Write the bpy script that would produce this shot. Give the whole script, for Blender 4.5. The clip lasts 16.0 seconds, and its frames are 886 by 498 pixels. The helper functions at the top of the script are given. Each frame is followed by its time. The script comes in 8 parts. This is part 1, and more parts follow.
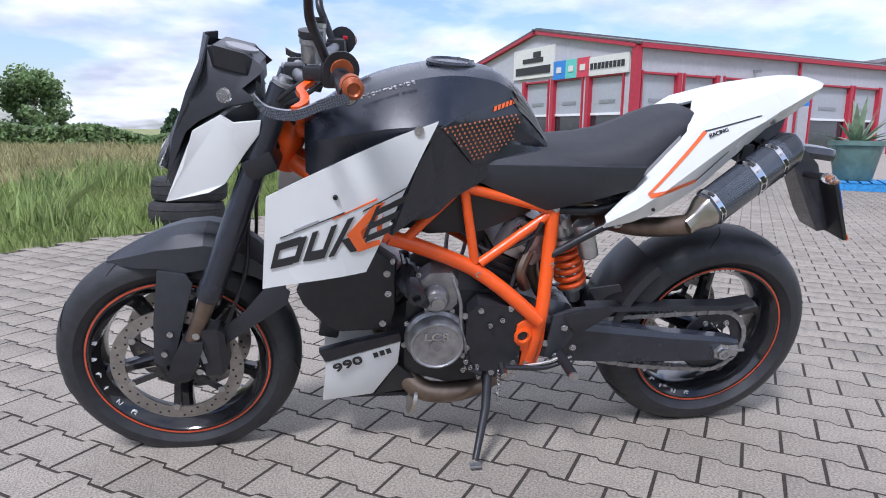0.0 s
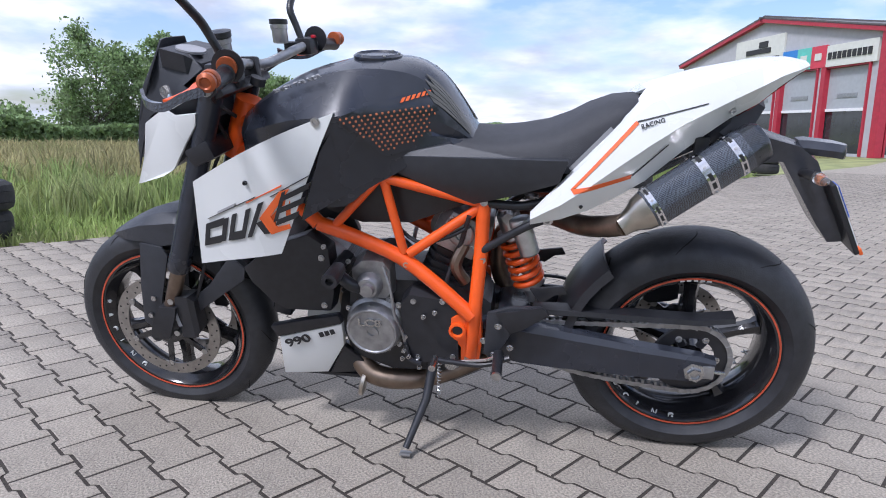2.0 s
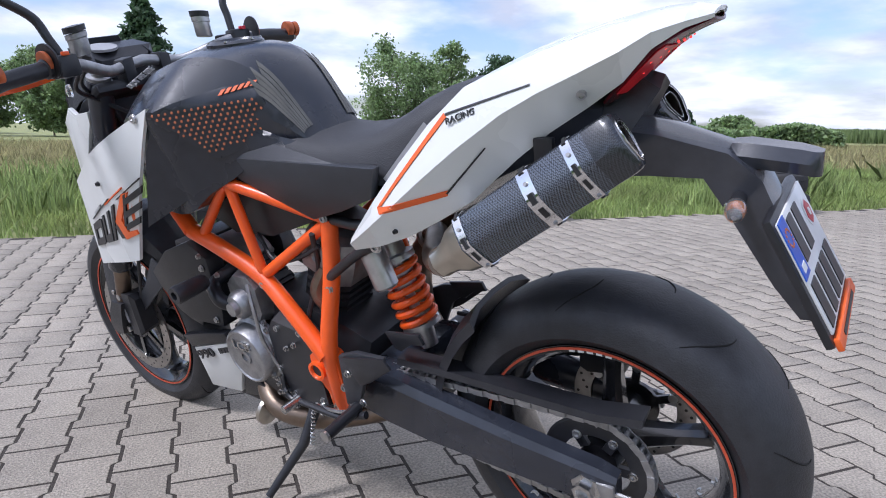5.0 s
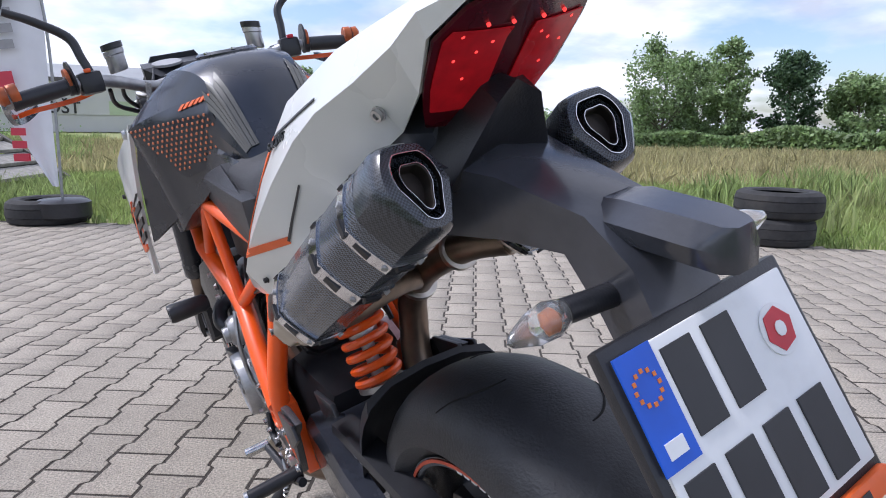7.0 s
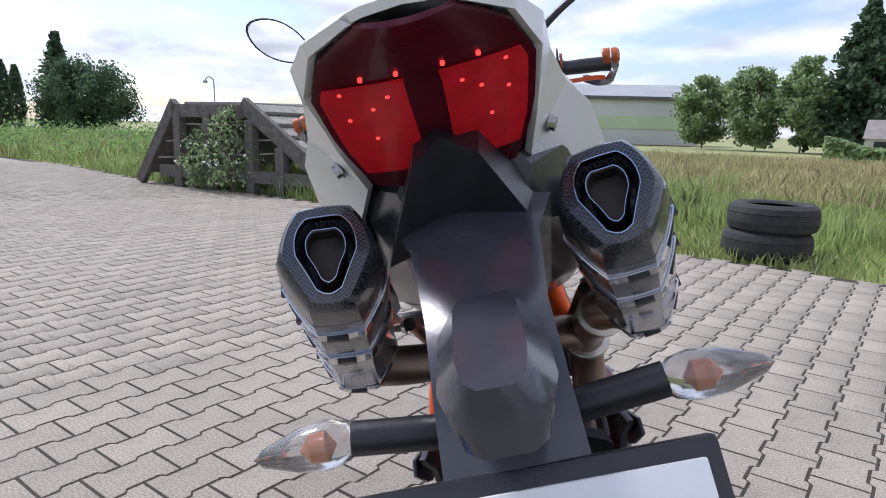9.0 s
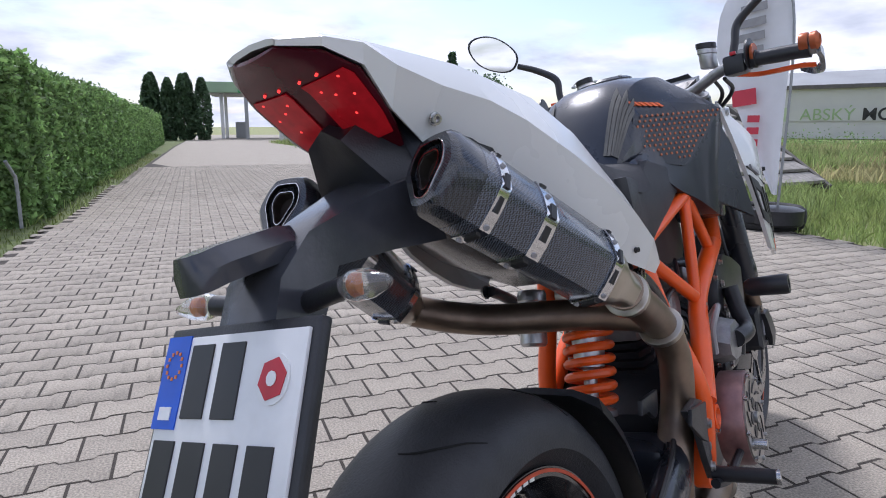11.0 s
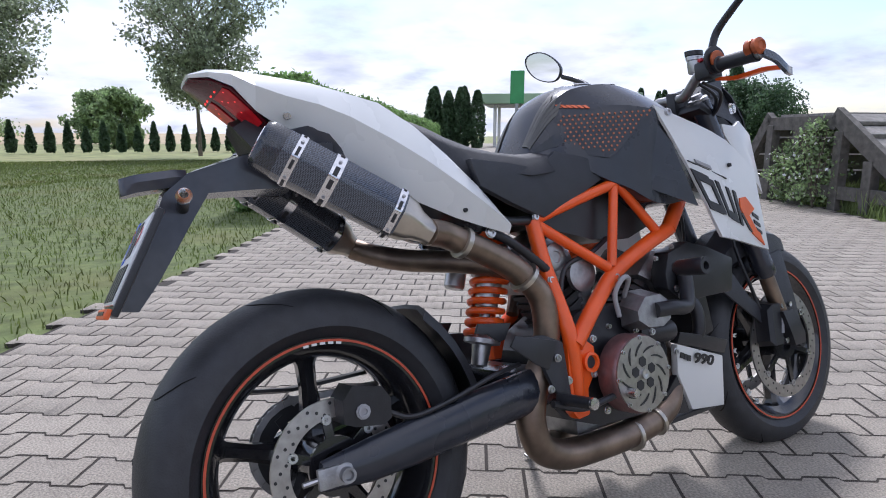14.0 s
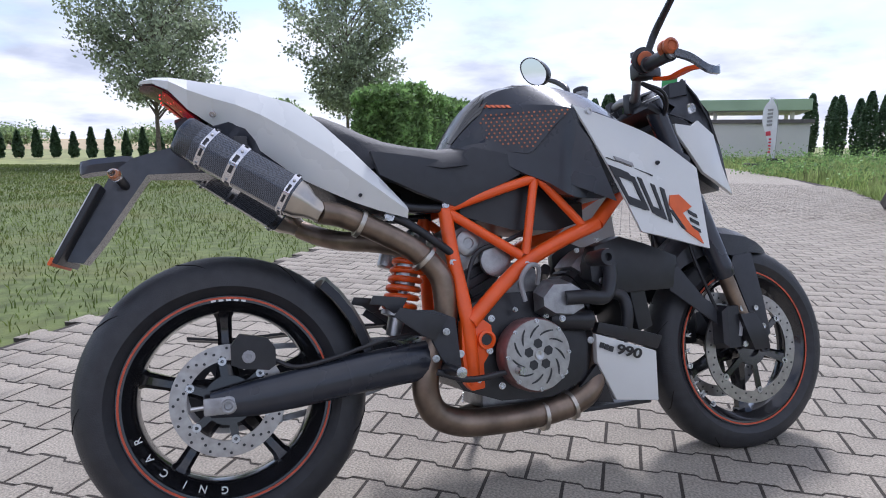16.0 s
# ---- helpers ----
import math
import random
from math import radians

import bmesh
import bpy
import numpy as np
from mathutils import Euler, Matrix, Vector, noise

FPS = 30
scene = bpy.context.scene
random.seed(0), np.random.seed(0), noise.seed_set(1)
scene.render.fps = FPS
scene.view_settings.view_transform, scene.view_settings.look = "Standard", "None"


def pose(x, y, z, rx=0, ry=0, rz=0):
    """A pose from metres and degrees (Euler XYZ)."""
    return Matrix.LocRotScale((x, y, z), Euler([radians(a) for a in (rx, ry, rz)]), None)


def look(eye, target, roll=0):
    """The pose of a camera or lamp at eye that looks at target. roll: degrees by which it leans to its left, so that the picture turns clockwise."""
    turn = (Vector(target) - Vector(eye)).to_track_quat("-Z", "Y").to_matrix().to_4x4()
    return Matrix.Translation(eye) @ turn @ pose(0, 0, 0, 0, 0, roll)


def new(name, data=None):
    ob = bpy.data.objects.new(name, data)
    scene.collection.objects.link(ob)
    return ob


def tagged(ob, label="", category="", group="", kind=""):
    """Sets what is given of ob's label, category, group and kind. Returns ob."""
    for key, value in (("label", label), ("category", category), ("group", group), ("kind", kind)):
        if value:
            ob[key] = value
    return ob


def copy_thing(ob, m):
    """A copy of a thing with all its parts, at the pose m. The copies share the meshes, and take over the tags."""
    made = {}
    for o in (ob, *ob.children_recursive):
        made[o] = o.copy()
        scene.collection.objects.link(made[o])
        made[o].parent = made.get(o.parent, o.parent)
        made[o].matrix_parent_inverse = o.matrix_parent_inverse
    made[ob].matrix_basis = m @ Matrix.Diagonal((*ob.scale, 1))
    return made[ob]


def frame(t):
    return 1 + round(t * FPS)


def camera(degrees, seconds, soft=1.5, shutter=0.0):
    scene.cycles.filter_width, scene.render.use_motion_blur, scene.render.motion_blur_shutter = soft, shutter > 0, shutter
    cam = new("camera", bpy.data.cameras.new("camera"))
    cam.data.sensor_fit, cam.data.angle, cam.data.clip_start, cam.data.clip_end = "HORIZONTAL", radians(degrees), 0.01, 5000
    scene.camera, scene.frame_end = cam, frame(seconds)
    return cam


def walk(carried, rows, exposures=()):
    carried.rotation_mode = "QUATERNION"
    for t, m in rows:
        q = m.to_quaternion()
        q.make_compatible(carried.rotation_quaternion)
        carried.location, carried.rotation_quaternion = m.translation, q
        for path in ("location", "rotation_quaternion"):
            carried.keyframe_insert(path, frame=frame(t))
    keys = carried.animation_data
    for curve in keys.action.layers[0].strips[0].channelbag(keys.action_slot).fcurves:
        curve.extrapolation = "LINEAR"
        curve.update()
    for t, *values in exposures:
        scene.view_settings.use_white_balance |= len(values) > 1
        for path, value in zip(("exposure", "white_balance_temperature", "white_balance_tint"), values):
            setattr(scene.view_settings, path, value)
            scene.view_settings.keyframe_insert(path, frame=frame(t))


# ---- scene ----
cam = camera(69.50, 16.0, soft=1.0)
PATH = [
    (0, (0.0214, -1.7248, 0.8462), (0.1006, 0.2415, 0.4893), 0.86),
    (0.5, (0.1624, -1.7277, 0.8542), (0.0766, 0.2373, 0.4912), 0.92),
    (1, (0.3193, -1.7428, 0.8512), (0.0883, 0.2103, 0.4878), 0.90),
    (1.5, (0.5048, -1.7224, 0.8431), (0.1085, 0.2041, 0.4806), 0.90),
    (2, (0.6894, -1.6626, 0.8387), (0.1357, 0.2235, 0.4697), 0.85),
    (2.5, (0.8369, -1.5889, 0.8085), (0.1764, 0.2631, 0.4426), 0.88),
    (3, (0.9640, -1.4945, 0.7966), (0.2190, 0.3254, 0.4319), 0.94),
    (3.5, (1.0625, -1.3966, 0.8098), (0.1820, 0.3617, 0.4445), 0.87),
    (4, (1.1543, -1.2665, 0.8076), (0.0938, 0.3897, 0.4441), 0.88),
    (4.5, (1.2463, -1.0940, 0.8233), (0.0509, 0.4671, 0.4570), 0.83),
    (5, (1.3233, -0.9394, 0.8415), (0.0196, 0.5303, 0.4670), 0.69),
    (5.2, (1.3494, -0.8688, 0.8423), (-0.0076, 0.5508, 0.4640), 0.61),
    (7.3, (1.4229, -0.2950, 0.8826), (-0.4179, 0.3899, 0.5052), 0.92),
    (7.5, (1.4117, -0.2547, 0.8878), (-0.4659, 0.3207, 0.5088), 0.85),
    (8, (1.3911, -0.1689, 0.9113), (-0.5535, 0.1061, 0.5336), 0.92),
    (8.2, (1.3904, -0.1402, 0.9149), (-0.5683, 0.0151, 0.5418), 1.28),
    (10.3, (1.3736, 0.2904, 0.9244), (-0.3096, -0.7216, 0.5463), 0.13),
    (10.5, (1.3709, 0.3391, 0.9228), (-0.2508, -0.7679, 0.5431), 0.10),
    (11, (1.3756, 0.4552, 0.9199), (-0.1078, -0.8324, 0.5439), 0.03),
    (11.5, (1.3773, 0.5828, 0.9196), (-0.0141, -0.8043, 0.5457), 0.10),
    (12, (1.3577, 0.7230, 0.9133), (0.0543, -0.7475, 0.5411), 0.18),
    (12.5, (1.3040, 0.8387, 0.9094), (0.0930, -0.7108, 0.5451), 0.12),
    (13, (1.2497, 0.9374, 0.9131), (0.1637, -0.7024, 0.5499), 0.20),
    (13.5, (1.1912, 1.0516, 0.9048), (0.2265, -0.6633, 0.5463), 0.22),
    (14, (1.1065, 1.1833, 0.8940), (0.2681, -0.5986, 0.5447), 0.26),
    (14.5, (0.9891, 1.2798, 0.8928), (0.2792, -0.5579, 0.5480), 0.31),
    (15, (0.8754, 1.3706, 0.9091), (0.3038, -0.5122, 0.5510), 0.47),
    (15.5, (0.7723, 1.4617, 0.8768), (0.2765, -0.4470, 0.5434), 0.47),
    (16, (0.6602, 1.5247, 0.8684), (0.2474, -0.4049, 0.5423), 0.57),
]
walk(cam, [(t, look(eye, target, roll)) for t, eye, target, roll in PATH], exposures=[(0, 0.34, 5700, 17), (5.2, 0.36, 5700, 17), (8, 0.46, 5900, 17), (11, 0.28, 5850, 17), (16, 0.30, 5750, 17)])

# ---- world, sun, exposure ----
SUN_EL, SUN_AZ = radians(52), radians(205)
world = bpy.data.worlds.new("sky")
scene.world = world
world.use_nodes = True
wn, wl = world.node_tree.nodes, world.node_tree.links
wn.clear()
w_out = wn.new("ShaderNodeOutputWorld")
w_bg = wn.new("ShaderNodeBackground")
w_sky = wn.new("ShaderNodeTexSky")
w_sky.sky_type = "NISHITA"
w_sky.sun_disc = False
w_sky.sun_elevation, w_sky.sun_rotation = SUN_EL, SUN_AZ
w_sky.air_density, w_sky.dust_density = 1.0, 1.5
w_sc = wn.new("ShaderNodeVectorMath"); w_sc.operation = "SCALE"; w_sc.inputs["Scale"].default_value = 0.135
w_tc = wn.new("ShaderNodeTexCoord")
w_sep = wn.new("ShaderNodeSeparateXYZ")
w_add = wn.new("ShaderNodeMath"); w_add.operation = "ADD"; w_add.inputs[1].default_value = 0.22
w_div = wn.new("ShaderNodeVectorMath"); w_div.operation = "DIVIDE"
w_comb = wn.new("ShaderNodeCombineXYZ")
w_map = wn.new("ShaderNodeMapping"); w_map.inputs["Location"].default_value = (3.1, 1.7, 0.4)
w_n1 = wn.new("ShaderNodeTexNoise"); w_n1.inputs["Scale"].default_value = 1.25; w_n1.inputs["Detail"].default_value = 9; w_n1.inputs["Roughness"].default_value = 0.52
w_r1 = wn.new("ShaderNodeValToRGB"); w_r1.color_ramp.elements[0].position, w_r1.color_ramp.elements[1].position = 0.40, 0.56
w_n2 = wn.new("ShaderNodeTexNoise"); w_n2.inputs["Scale"].default_value = 2.3; w_n2.inputs["Detail"].default_value = 7
w_r2 = wn.new("ShaderNodeValToRGB")
w_r2.color_ramp.elements[0].position, w_r2.color_ramp.elements[1].position = 0.34, 0.58
w_r2.color_ramp.elements[0].color, w_r2.color_ramp.elements[1].color = (0.53, 0.56, 0.62, 1), (0.92, 0.925, 0.95, 1)
w_mix = wn.new("ShaderNodeMix"); w_mix.data_type = "RGBA"
wl.new(w_tc.outputs["Generated"], w_sep.inputs[0])
wl.new(w_sep.outputs["Z"], w_add.inputs[0])
for k in range(3):
    wl.new(w_add.outputs[0], w_comb.inputs[k])
wl.new(w_tc.outputs["Generated"], w_div.inputs[0])
wl.new(w_comb.outputs[0], w_div.inputs[1])
wl.new(w_div.outputs[0], w_map.inputs[0])
wl.new(w_map.outputs[0], w_n1.inputs["Vector"])
wl.new(w_map.outputs[0], w_n2.inputs["Vector"])
wl.new(w_n1.outputs[0], w_r1.inputs[0])
wl.new(w_n2.outputs[0], w_r2.inputs[0])
wl.new(w_sky.outputs[0], w_sc.inputs[0])
wl.new(w_r1.outputs[0], w_mix.inputs["Factor"])
wl.new(w_sc.outputs[0], w_mix.inputs["A"])
wl.new(w_r2.outputs[0], w_mix.inputs["B"])
wl.new(w_mix.outputs["Result"], w_bg.inputs[0])
w_bg.inputs[1].default_value = 1.0
wl.new(w_bg.outputs[0], w_out.inputs[0])

sun_data = bpy.data.lights.new("sun", "SUN")
sun_data.energy, sun_data.angle, sun_data.color = 2.75, radians(12), (1.0, 0.965, 0.91)
sun = new("sun", sun_data)
sun_from = Vector((math.sin(SUN_AZ) * math.cos(SUN_EL), math.cos(SUN_AZ) * math.cos(SUN_EL), math.sin(SUN_EL)))
sun.matrix_world = look(sun_from * 50, (0, 0, 0))


# ---- materials ----
def mat(name, base, rough=0.5, metal=0.0, vary=0.12, scale=30.0, bump=0.0, bscale=200.0, dark=None, spots=0.0, sscale=6.0, coat=0.0, emit=0.0, alpha=1.0, trans=0.0, rvary=0.1, rand=0.0, island=0.0, spec=0.5):
    m = bpy.data.materials.new(name)
    m.use_nodes = True
    n, l = m.node_tree.nodes, m.node_tree.links
    p = n["Principled BSDF"]
    p.inputs["Metallic"].default_value = metal
    p.inputs["Coat Weight"].default_value = coat
    p.inputs["Coat Roughness"].default_value = 0.06
    p.inputs["Transmission Weight"].default_value = trans
    p.inputs["Specular IOR Level"].default_value = spec
    tc = n.new("ShaderNodeTexCoord")
    a = n.new("ShaderNodeTexNoise"); a.inputs["Scale"].default_value = scale; a.inputs["Detail"].default_value = 6
    b = n.new("ShaderNodeTexNoise"); b.inputs["Scale"].default_value = sscale; b.inputs["Detail"].default_value = 5
    l.new(tc.outputs["Object"], a.inputs["Vector"]); l.new(tc.outputs["Object"], b.inputs["Vector"])
    r = n.new("ShaderNodeValToRGB")
    r.color_ramp.elements[0].position, r.color_ramp.elements[1].position = 0.3, 0.7
    lo, hi = [max(0, c * (1 - vary)) for c in base], [min(1, c * (1 + vary)) for c in base]
    r.color_ramp.elements[0].color, r.color_ramp.elements[1].color = (*lo, 1), (*hi, 1)
    l.new(a.outputs[0], r.inputs[0])
    col = r.outputs[0]
    if spots > 0:
        d = dark or [c * 0.5 for c in base]
        r2 = n.new("ShaderNodeValToRGB")
        r2.color_ramp.elements[0].position, r2.color_ramp.elements[1].position = 0.5, 0.72
        r2.color_ramp.elements[0].color, r2.color_ramp.elements[1].color = (0, 0, 0, 1), (spots, spots, spots, 1)
        l.new(b.outputs[0], r2.inputs[0])
        mx = n.new("ShaderNodeMix"); mx.data_type = "RGBA"
        mx.inputs["B"].default_value = (*d, 1)
        l.new(r2.outputs[0], mx.inputs["Factor"]); l.new(col, mx.inputs["A"])
        col = mx.outputs["Result"]
    if rand or island:
        if rand:
            src = n.new("ShaderNodeObjectInfo").outputs["Random"]
        else:
            src = n.new("ShaderNodeNewGeometry").outputs["Random Per Island"]
        k = rand or island
        mr = n.new("ShaderNodeMapRange"); mr.inputs["To Min"].default_value, mr.inputs["To Max"].default_value = 1 - k, 1 + k
        l.new(src, mr.inputs["Value"])
        hs = n.new("ShaderNodeHueSaturation")
        l.new(mr.outputs[0], hs.inputs["Value"]); l.new(col, hs.inputs["Color"])
        col = hs.outputs[0]
    l.new(col, p.inputs["Base Color"])
    rr = n.new("ShaderNodeMapRange")
    rr.inputs["To Min"].default_value, rr.inputs["To Max"].default_value = max(0.02, rough - rvary), min(1, rough + rvary)
    l.new(b.outputs[0], rr.inputs["Value"]); l.new(rr.outputs[0], p.inputs["Roughness"])
    if bump:
        c = n.new("ShaderNodeTexNoise"); c.inputs["Scale"].default_value = bscale; c.inputs["Detail"].default_value = 4
        l.new(tc.outputs["Object"], c.inputs["Vector"])
        bp = n.new("ShaderNodeBump"); bp.inputs["Strength"].default_value = bump; bp.inputs["Distance"].default_value = 0.004
        l.new(c.outputs[0], bp.inputs["Height"]); l.new(bp.outputs[0], p.inputs["Normal"])
    if emit:
        p.inputs["Emission Color"].default_value = (*base, 1); p.inputs["Emission Strength"].default_value = emit
    if alpha < 1:
        p.inputs["Alpha"].default_value = alpha
    return m


def wave_mat(name, c1, c2, size, rough=0.3, metal=0.0, coat=0.5):
    """Woven weave: two crossing fine bands."""
    m = mat(name, c1, rough, metal, coat=coat)
    n, l = m.node_tree.nodes, m.node_tree.links
    p = n["Principled BSDF"]
    tc = n.new("ShaderNodeTexCoord")
    mp = n.new("ShaderNodeMapping"); mp.inputs["Rotation"].default_value = (0.0, radians(34), 0.0)
    ch = n.new("ShaderNodeTexChecker"); ch.inputs["Scale"].default_value = size
    ch.inputs["Color1"].default_value, ch.inputs["Color2"].default_value = (*c1, 1), (*c2, 1)
    l.new(tc.outputs["Object"], mp.inputs[0]); l.new(mp.outputs[0], ch.inputs["Vector"])
    l.new(ch.outputs["Color"], p.inputs["Base Color"])
    return m


M_STONE = mat("concrete_paver", (0.312, 0.277, 0.228), 0.9, vary=0.40, scale=150, bump=1.0, bscale=200, spots=0.35, sscale=9, dark=(0.20, 0.18, 0.155), rand=0.10)
M_STONES = mat("concrete_paver_joined", (0.312, 0.277, 0.228), 0.9, vary=0.40, scale=150, bump=1.0, bscale=200, spots=0.35, sscale=3, dark=(0.20, 0.18, 0.155), island=0.10)
M_JOINT = mat("joint_sand", (0.044, 0.036, 0.029), 0.97, vary=0.35, scale=120, bump=0.6, bscale=400)
M_SOIL = mat("field_soil", (0.24, 0.26, 0.10), 0.95, vary=0.4, scale=1.2, bump=0.4, bscale=30, spots=0.6, sscale=0.15, dark=(0.28, 0.24, 0.12))
M_LAWNB = mat("lawn_base", (0.100, 0.128, 0.036), 0.95, vary=0.4, scale=9, bump=0.8, bscale=70, spots=0.6, sscale=0.8, dark=(0.145, 0.140, 0.048))
M_GRASS = mat("grass_blade", (0.29, 0.37, 0.125), 0.7, vary=0.35, scale=0.7, island=0.35, spots=0.5, sscale=0.4, dark=(0.30, 0.26, 0.12))
M_WEED = mat("tall_weed", (0.30, 0.38, 0.14), 0.7, vary=0.35, scale=0.9, island=0.4, spots=0.5, sscale=0.5, dark=(0.33, 0.29, 0.16))
M_LAWN = mat("lawn_blade", (0.115, 0.155, 0.036), 0.7, vary=0.3, scale=1.5, island=0.4, spots=0.6, sscale=0.8, dark=(0.165, 0.155, 0.05))
M_HEDGE = mat("thuja_leaf", (0.19, 0.31, 0.10), 0.6, vary=0.5, scale=5, island=0.5)
M_LEAF = mat("tree_leaf", (0.24, 0.33, 0.15), 0.55, vary=0.4, scale=2, island=0.45)
M_LEAF2 = mat("grey_green_leaf", (0.31, 0.36, 0.24), 0.55, vary=0.4, scale=2, island=0.45)
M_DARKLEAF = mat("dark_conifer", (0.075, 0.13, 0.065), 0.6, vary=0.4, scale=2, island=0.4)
M_BARK = mat("bark", (0.14, 0.115, 0.09), 0.9, vary=0.4, scale=20, bump=0.8, bscale=40)
M_WALLG = mat("grey_render", (0.42, 0.42, 0.44), 0.85, vary=0.06, scale=4, bump=0.15, bscale=80, spots=0.2, sscale=0.4)
M_REDTRIM = mat("red_trim", (0.38, 0.025, 0.045), 0.45, vary=0.12, scale=8)
M_ROOFD = mat("dark_roof_sheet", (0.10, 0.09, 0.09), 0.5, vary=0.2, scale=5)
M_WHITEW = mat("white_plastic_frame", (0.75, 0.75, 0.75), 0.4, vary=0.05, scale=10)
M_BLIND = mat("grey_blind", (0.36, 0.38, 0.40), 0.6, vary=0.06, scale=6)
M_WGLASS = mat("dark_window_glass", (0.03, 0.035, 0.04), 0.06, vary=0.2, scale=2, spec=0.9)
M_SIGNW = mat("white_sign", (0.62, 0.62, 0.56), 0.5, vary=0.05, scale=6)
M_SIGNB = mat("blue_sign", (0.03, 0.20, 0.55), 0.4, vary=0.08, scale=6)
M_SIGNT = mat("teal_sign", (0.12, 0.50, 0.42), 0.4, vary=0.08, scale=6)
M_SIGNR = mat("red_sign", (0.55, 0.04, 0.07), 0.4, vary=0.08, scale=6)
M_SIGNK = mat("black_print", (0.02, 0.02, 0.02), 0.5, vary=0.2, scale=6)
M_SIGNG = mat("green_sign", (0.05, 0.30, 0.10), 0.4, vary=0.1, scale=2)
M_LIGHTG = mat("light_green_panel", (0.33, 0.45, 0.30), 0.6, vary=0.1, scale=0.5)
M_HALL = mat("pale_hall_panel", (0.55, 0.55, 0.53), 0.7, vary=0.08, scale=0.4, spots=0.2, sscale=0.1)
M_HALLB = mat("pale_green_hall_band", (0.44, 0.53, 0.34), 0.7, vary=0.08, scale=0.4)
M_HALLT = mat("grey_green_letters", (0.30, 0.42, 0.22), 0.7, vary=0.1, scale=0.5)
M_HALLR = mat("grey_hall_roof", (0.30, 0.31, 0.32), 0.6, vary=0.1, scale=0.4)
M_WOOD = mat("weathered_plank", (0.27, 0.255, 0.23), 0.9, vary=0.25, scale=14, bump=0.5, bscale=60, spots=0.4, sscale=3, rand=0.12)
M_DWOOD = mat("dark_timber", (0.13, 0.12, 0.105), 0.9, vary=0.3, scale=14, bump=0.5, bscale=60)
M_OLDTYRE = mat("old_tyre_rubber", (0.022, 0.022, 0.023), 0.85, vary=0.3, scale=30, bump=0.5, bscale=60, spots=0.5, sscale=6, dark=(0.06, 0.055, 0.05))
M_FLAG = mat("white_flag_cloth", (0.72, 0.73, 0.76), 0.8, vary=0.05, scale=5, bump=0.15, bscale=25)
M_POLE = mat("grey_metal_pole", (0.32, 0.33, 0.34), 0.45, 0.6, vary=0.15, scale=20)
M_POT = mat("green_glazed_pot", (0.10, 0.17, 0.15), 0.4, vary=0.2, scale=8)
M_PALLET = mat("blue_painted_pallet", (0.03, 0.22, 0.5), 0.7, vary=0.25, scale=20, bump=0.3)
M_AGAVE = mat("agave_leaf", (0.22, 0.30, 0.19), 0.5, vary=0.25, scale=9)
M_HOUSE = mat("pale_house_wall", (0.5, 0.47, 0.42), 0.9, vary=0.1, scale=1)
M_TILE = mat("grey_roof_tile", (0.22, 0.20, 0.19), 0.8, vary=0.2, scale=3)
M_CROP = mat("green_crop", (0.17, 0.23, 0.09), 0.9, vary=0.35, scale=0.6, island=0.3)
M_DRY = mat("dry_meadow_grass", (0.40, 0.36, 0.19), 0.8, vary=0.3, scale=0.8, island=0.35, spots=0.6, sscale=0.3, dark=(0.26, 0.33, 0.12))
M_STRAW = mat("ripe_grain_field", (0.42, 0.33, 0.20), 0.95, vary=0.15, scale=0.3, bump=0.3, bscale=8)


def leafy(m, k=0.45):
    """Let a thin leaf pass part of the light through."""
    n, l = m.node_tree.nodes, m.node_tree.links
    p = n["Principled BSDF"]
    t = n.new("ShaderNodeBsdfTranslucent")
    x = n.new("ShaderNodeMixShader"); x.inputs[0].default_value = k
    l.new(p.inputs["Base Color"].links[0].from_socket, t.inputs[0])
    l.new(p.outputs[0], x.inputs[1]); l.new(t.outputs[0], x.inputs[2])
    l.new(x.outputs[0], n["Material Output"].inputs[0])


for m_ in (M_GRASS, M_WEED, M_LAWN, M_HEDGE, M_LEAF, M_LEAF2, M_DARKLEAF, M_CROP, M_DRY):
    leafy(m_)


# ---- mesh helpers ----
motorcycle, FAIR = None, {"body": False, "front": False}


def mesh_ob(name, verts, faces, material, parent=None, smooth=False, mats=None, fm=None):
    me = bpy.data.meshes.new(name)
    me.from_pydata([tuple(v) for v in verts], [], [tuple(f) for f in faces])
    for m in (mats or [material]):
        me.materials.append(m)
    if fm is not None:
        me.polygons.foreach_set("material_index", fm)
    if smooth:
        me.polygons.foreach_set("use_smooth", [True] * len(me.polygons))
    me.update()
    ob = new(name, me)
    if parent:
        ob.parent = parent
    return ob


def part(name, bm, material, parent, label="", smooth=True, angle=35):
    me = bpy.data.meshes.new(name)
    bike_part = parent is not None and FAIR["body"] and (parent == motorcycle or parent.parent == motorcycle or (parent.parent and parent.parent.parent == motorcycle))
    if bike_part:
        for v in bm.verts:
            v.co = fair(v.co)
    bmesh.ops.recalc_face_normals(bm, faces=bm.faces)
    for f in bm.faces:
        f.smooth = smooth
    if smooth:
        for e in bm.edges:
            if len(e.link_faces) == 2 and e.calc_face_angle(0) > radians(angle):
                e.smooth = False
    bm.to_mesh(me)
    bm.free()
    me.materials.append(material)
    ob = new(name, me)
    if parent:
        ob.parent = parent
    if label:
        tagged(ob, label)
    return ob


def thing(name, m, label, category, group="", kind=""):
    ob = new(name)
    ob.matrix_world = m
    ob.empty_display_size = 0.1
    return tagged(ob, label, category, group, kind)


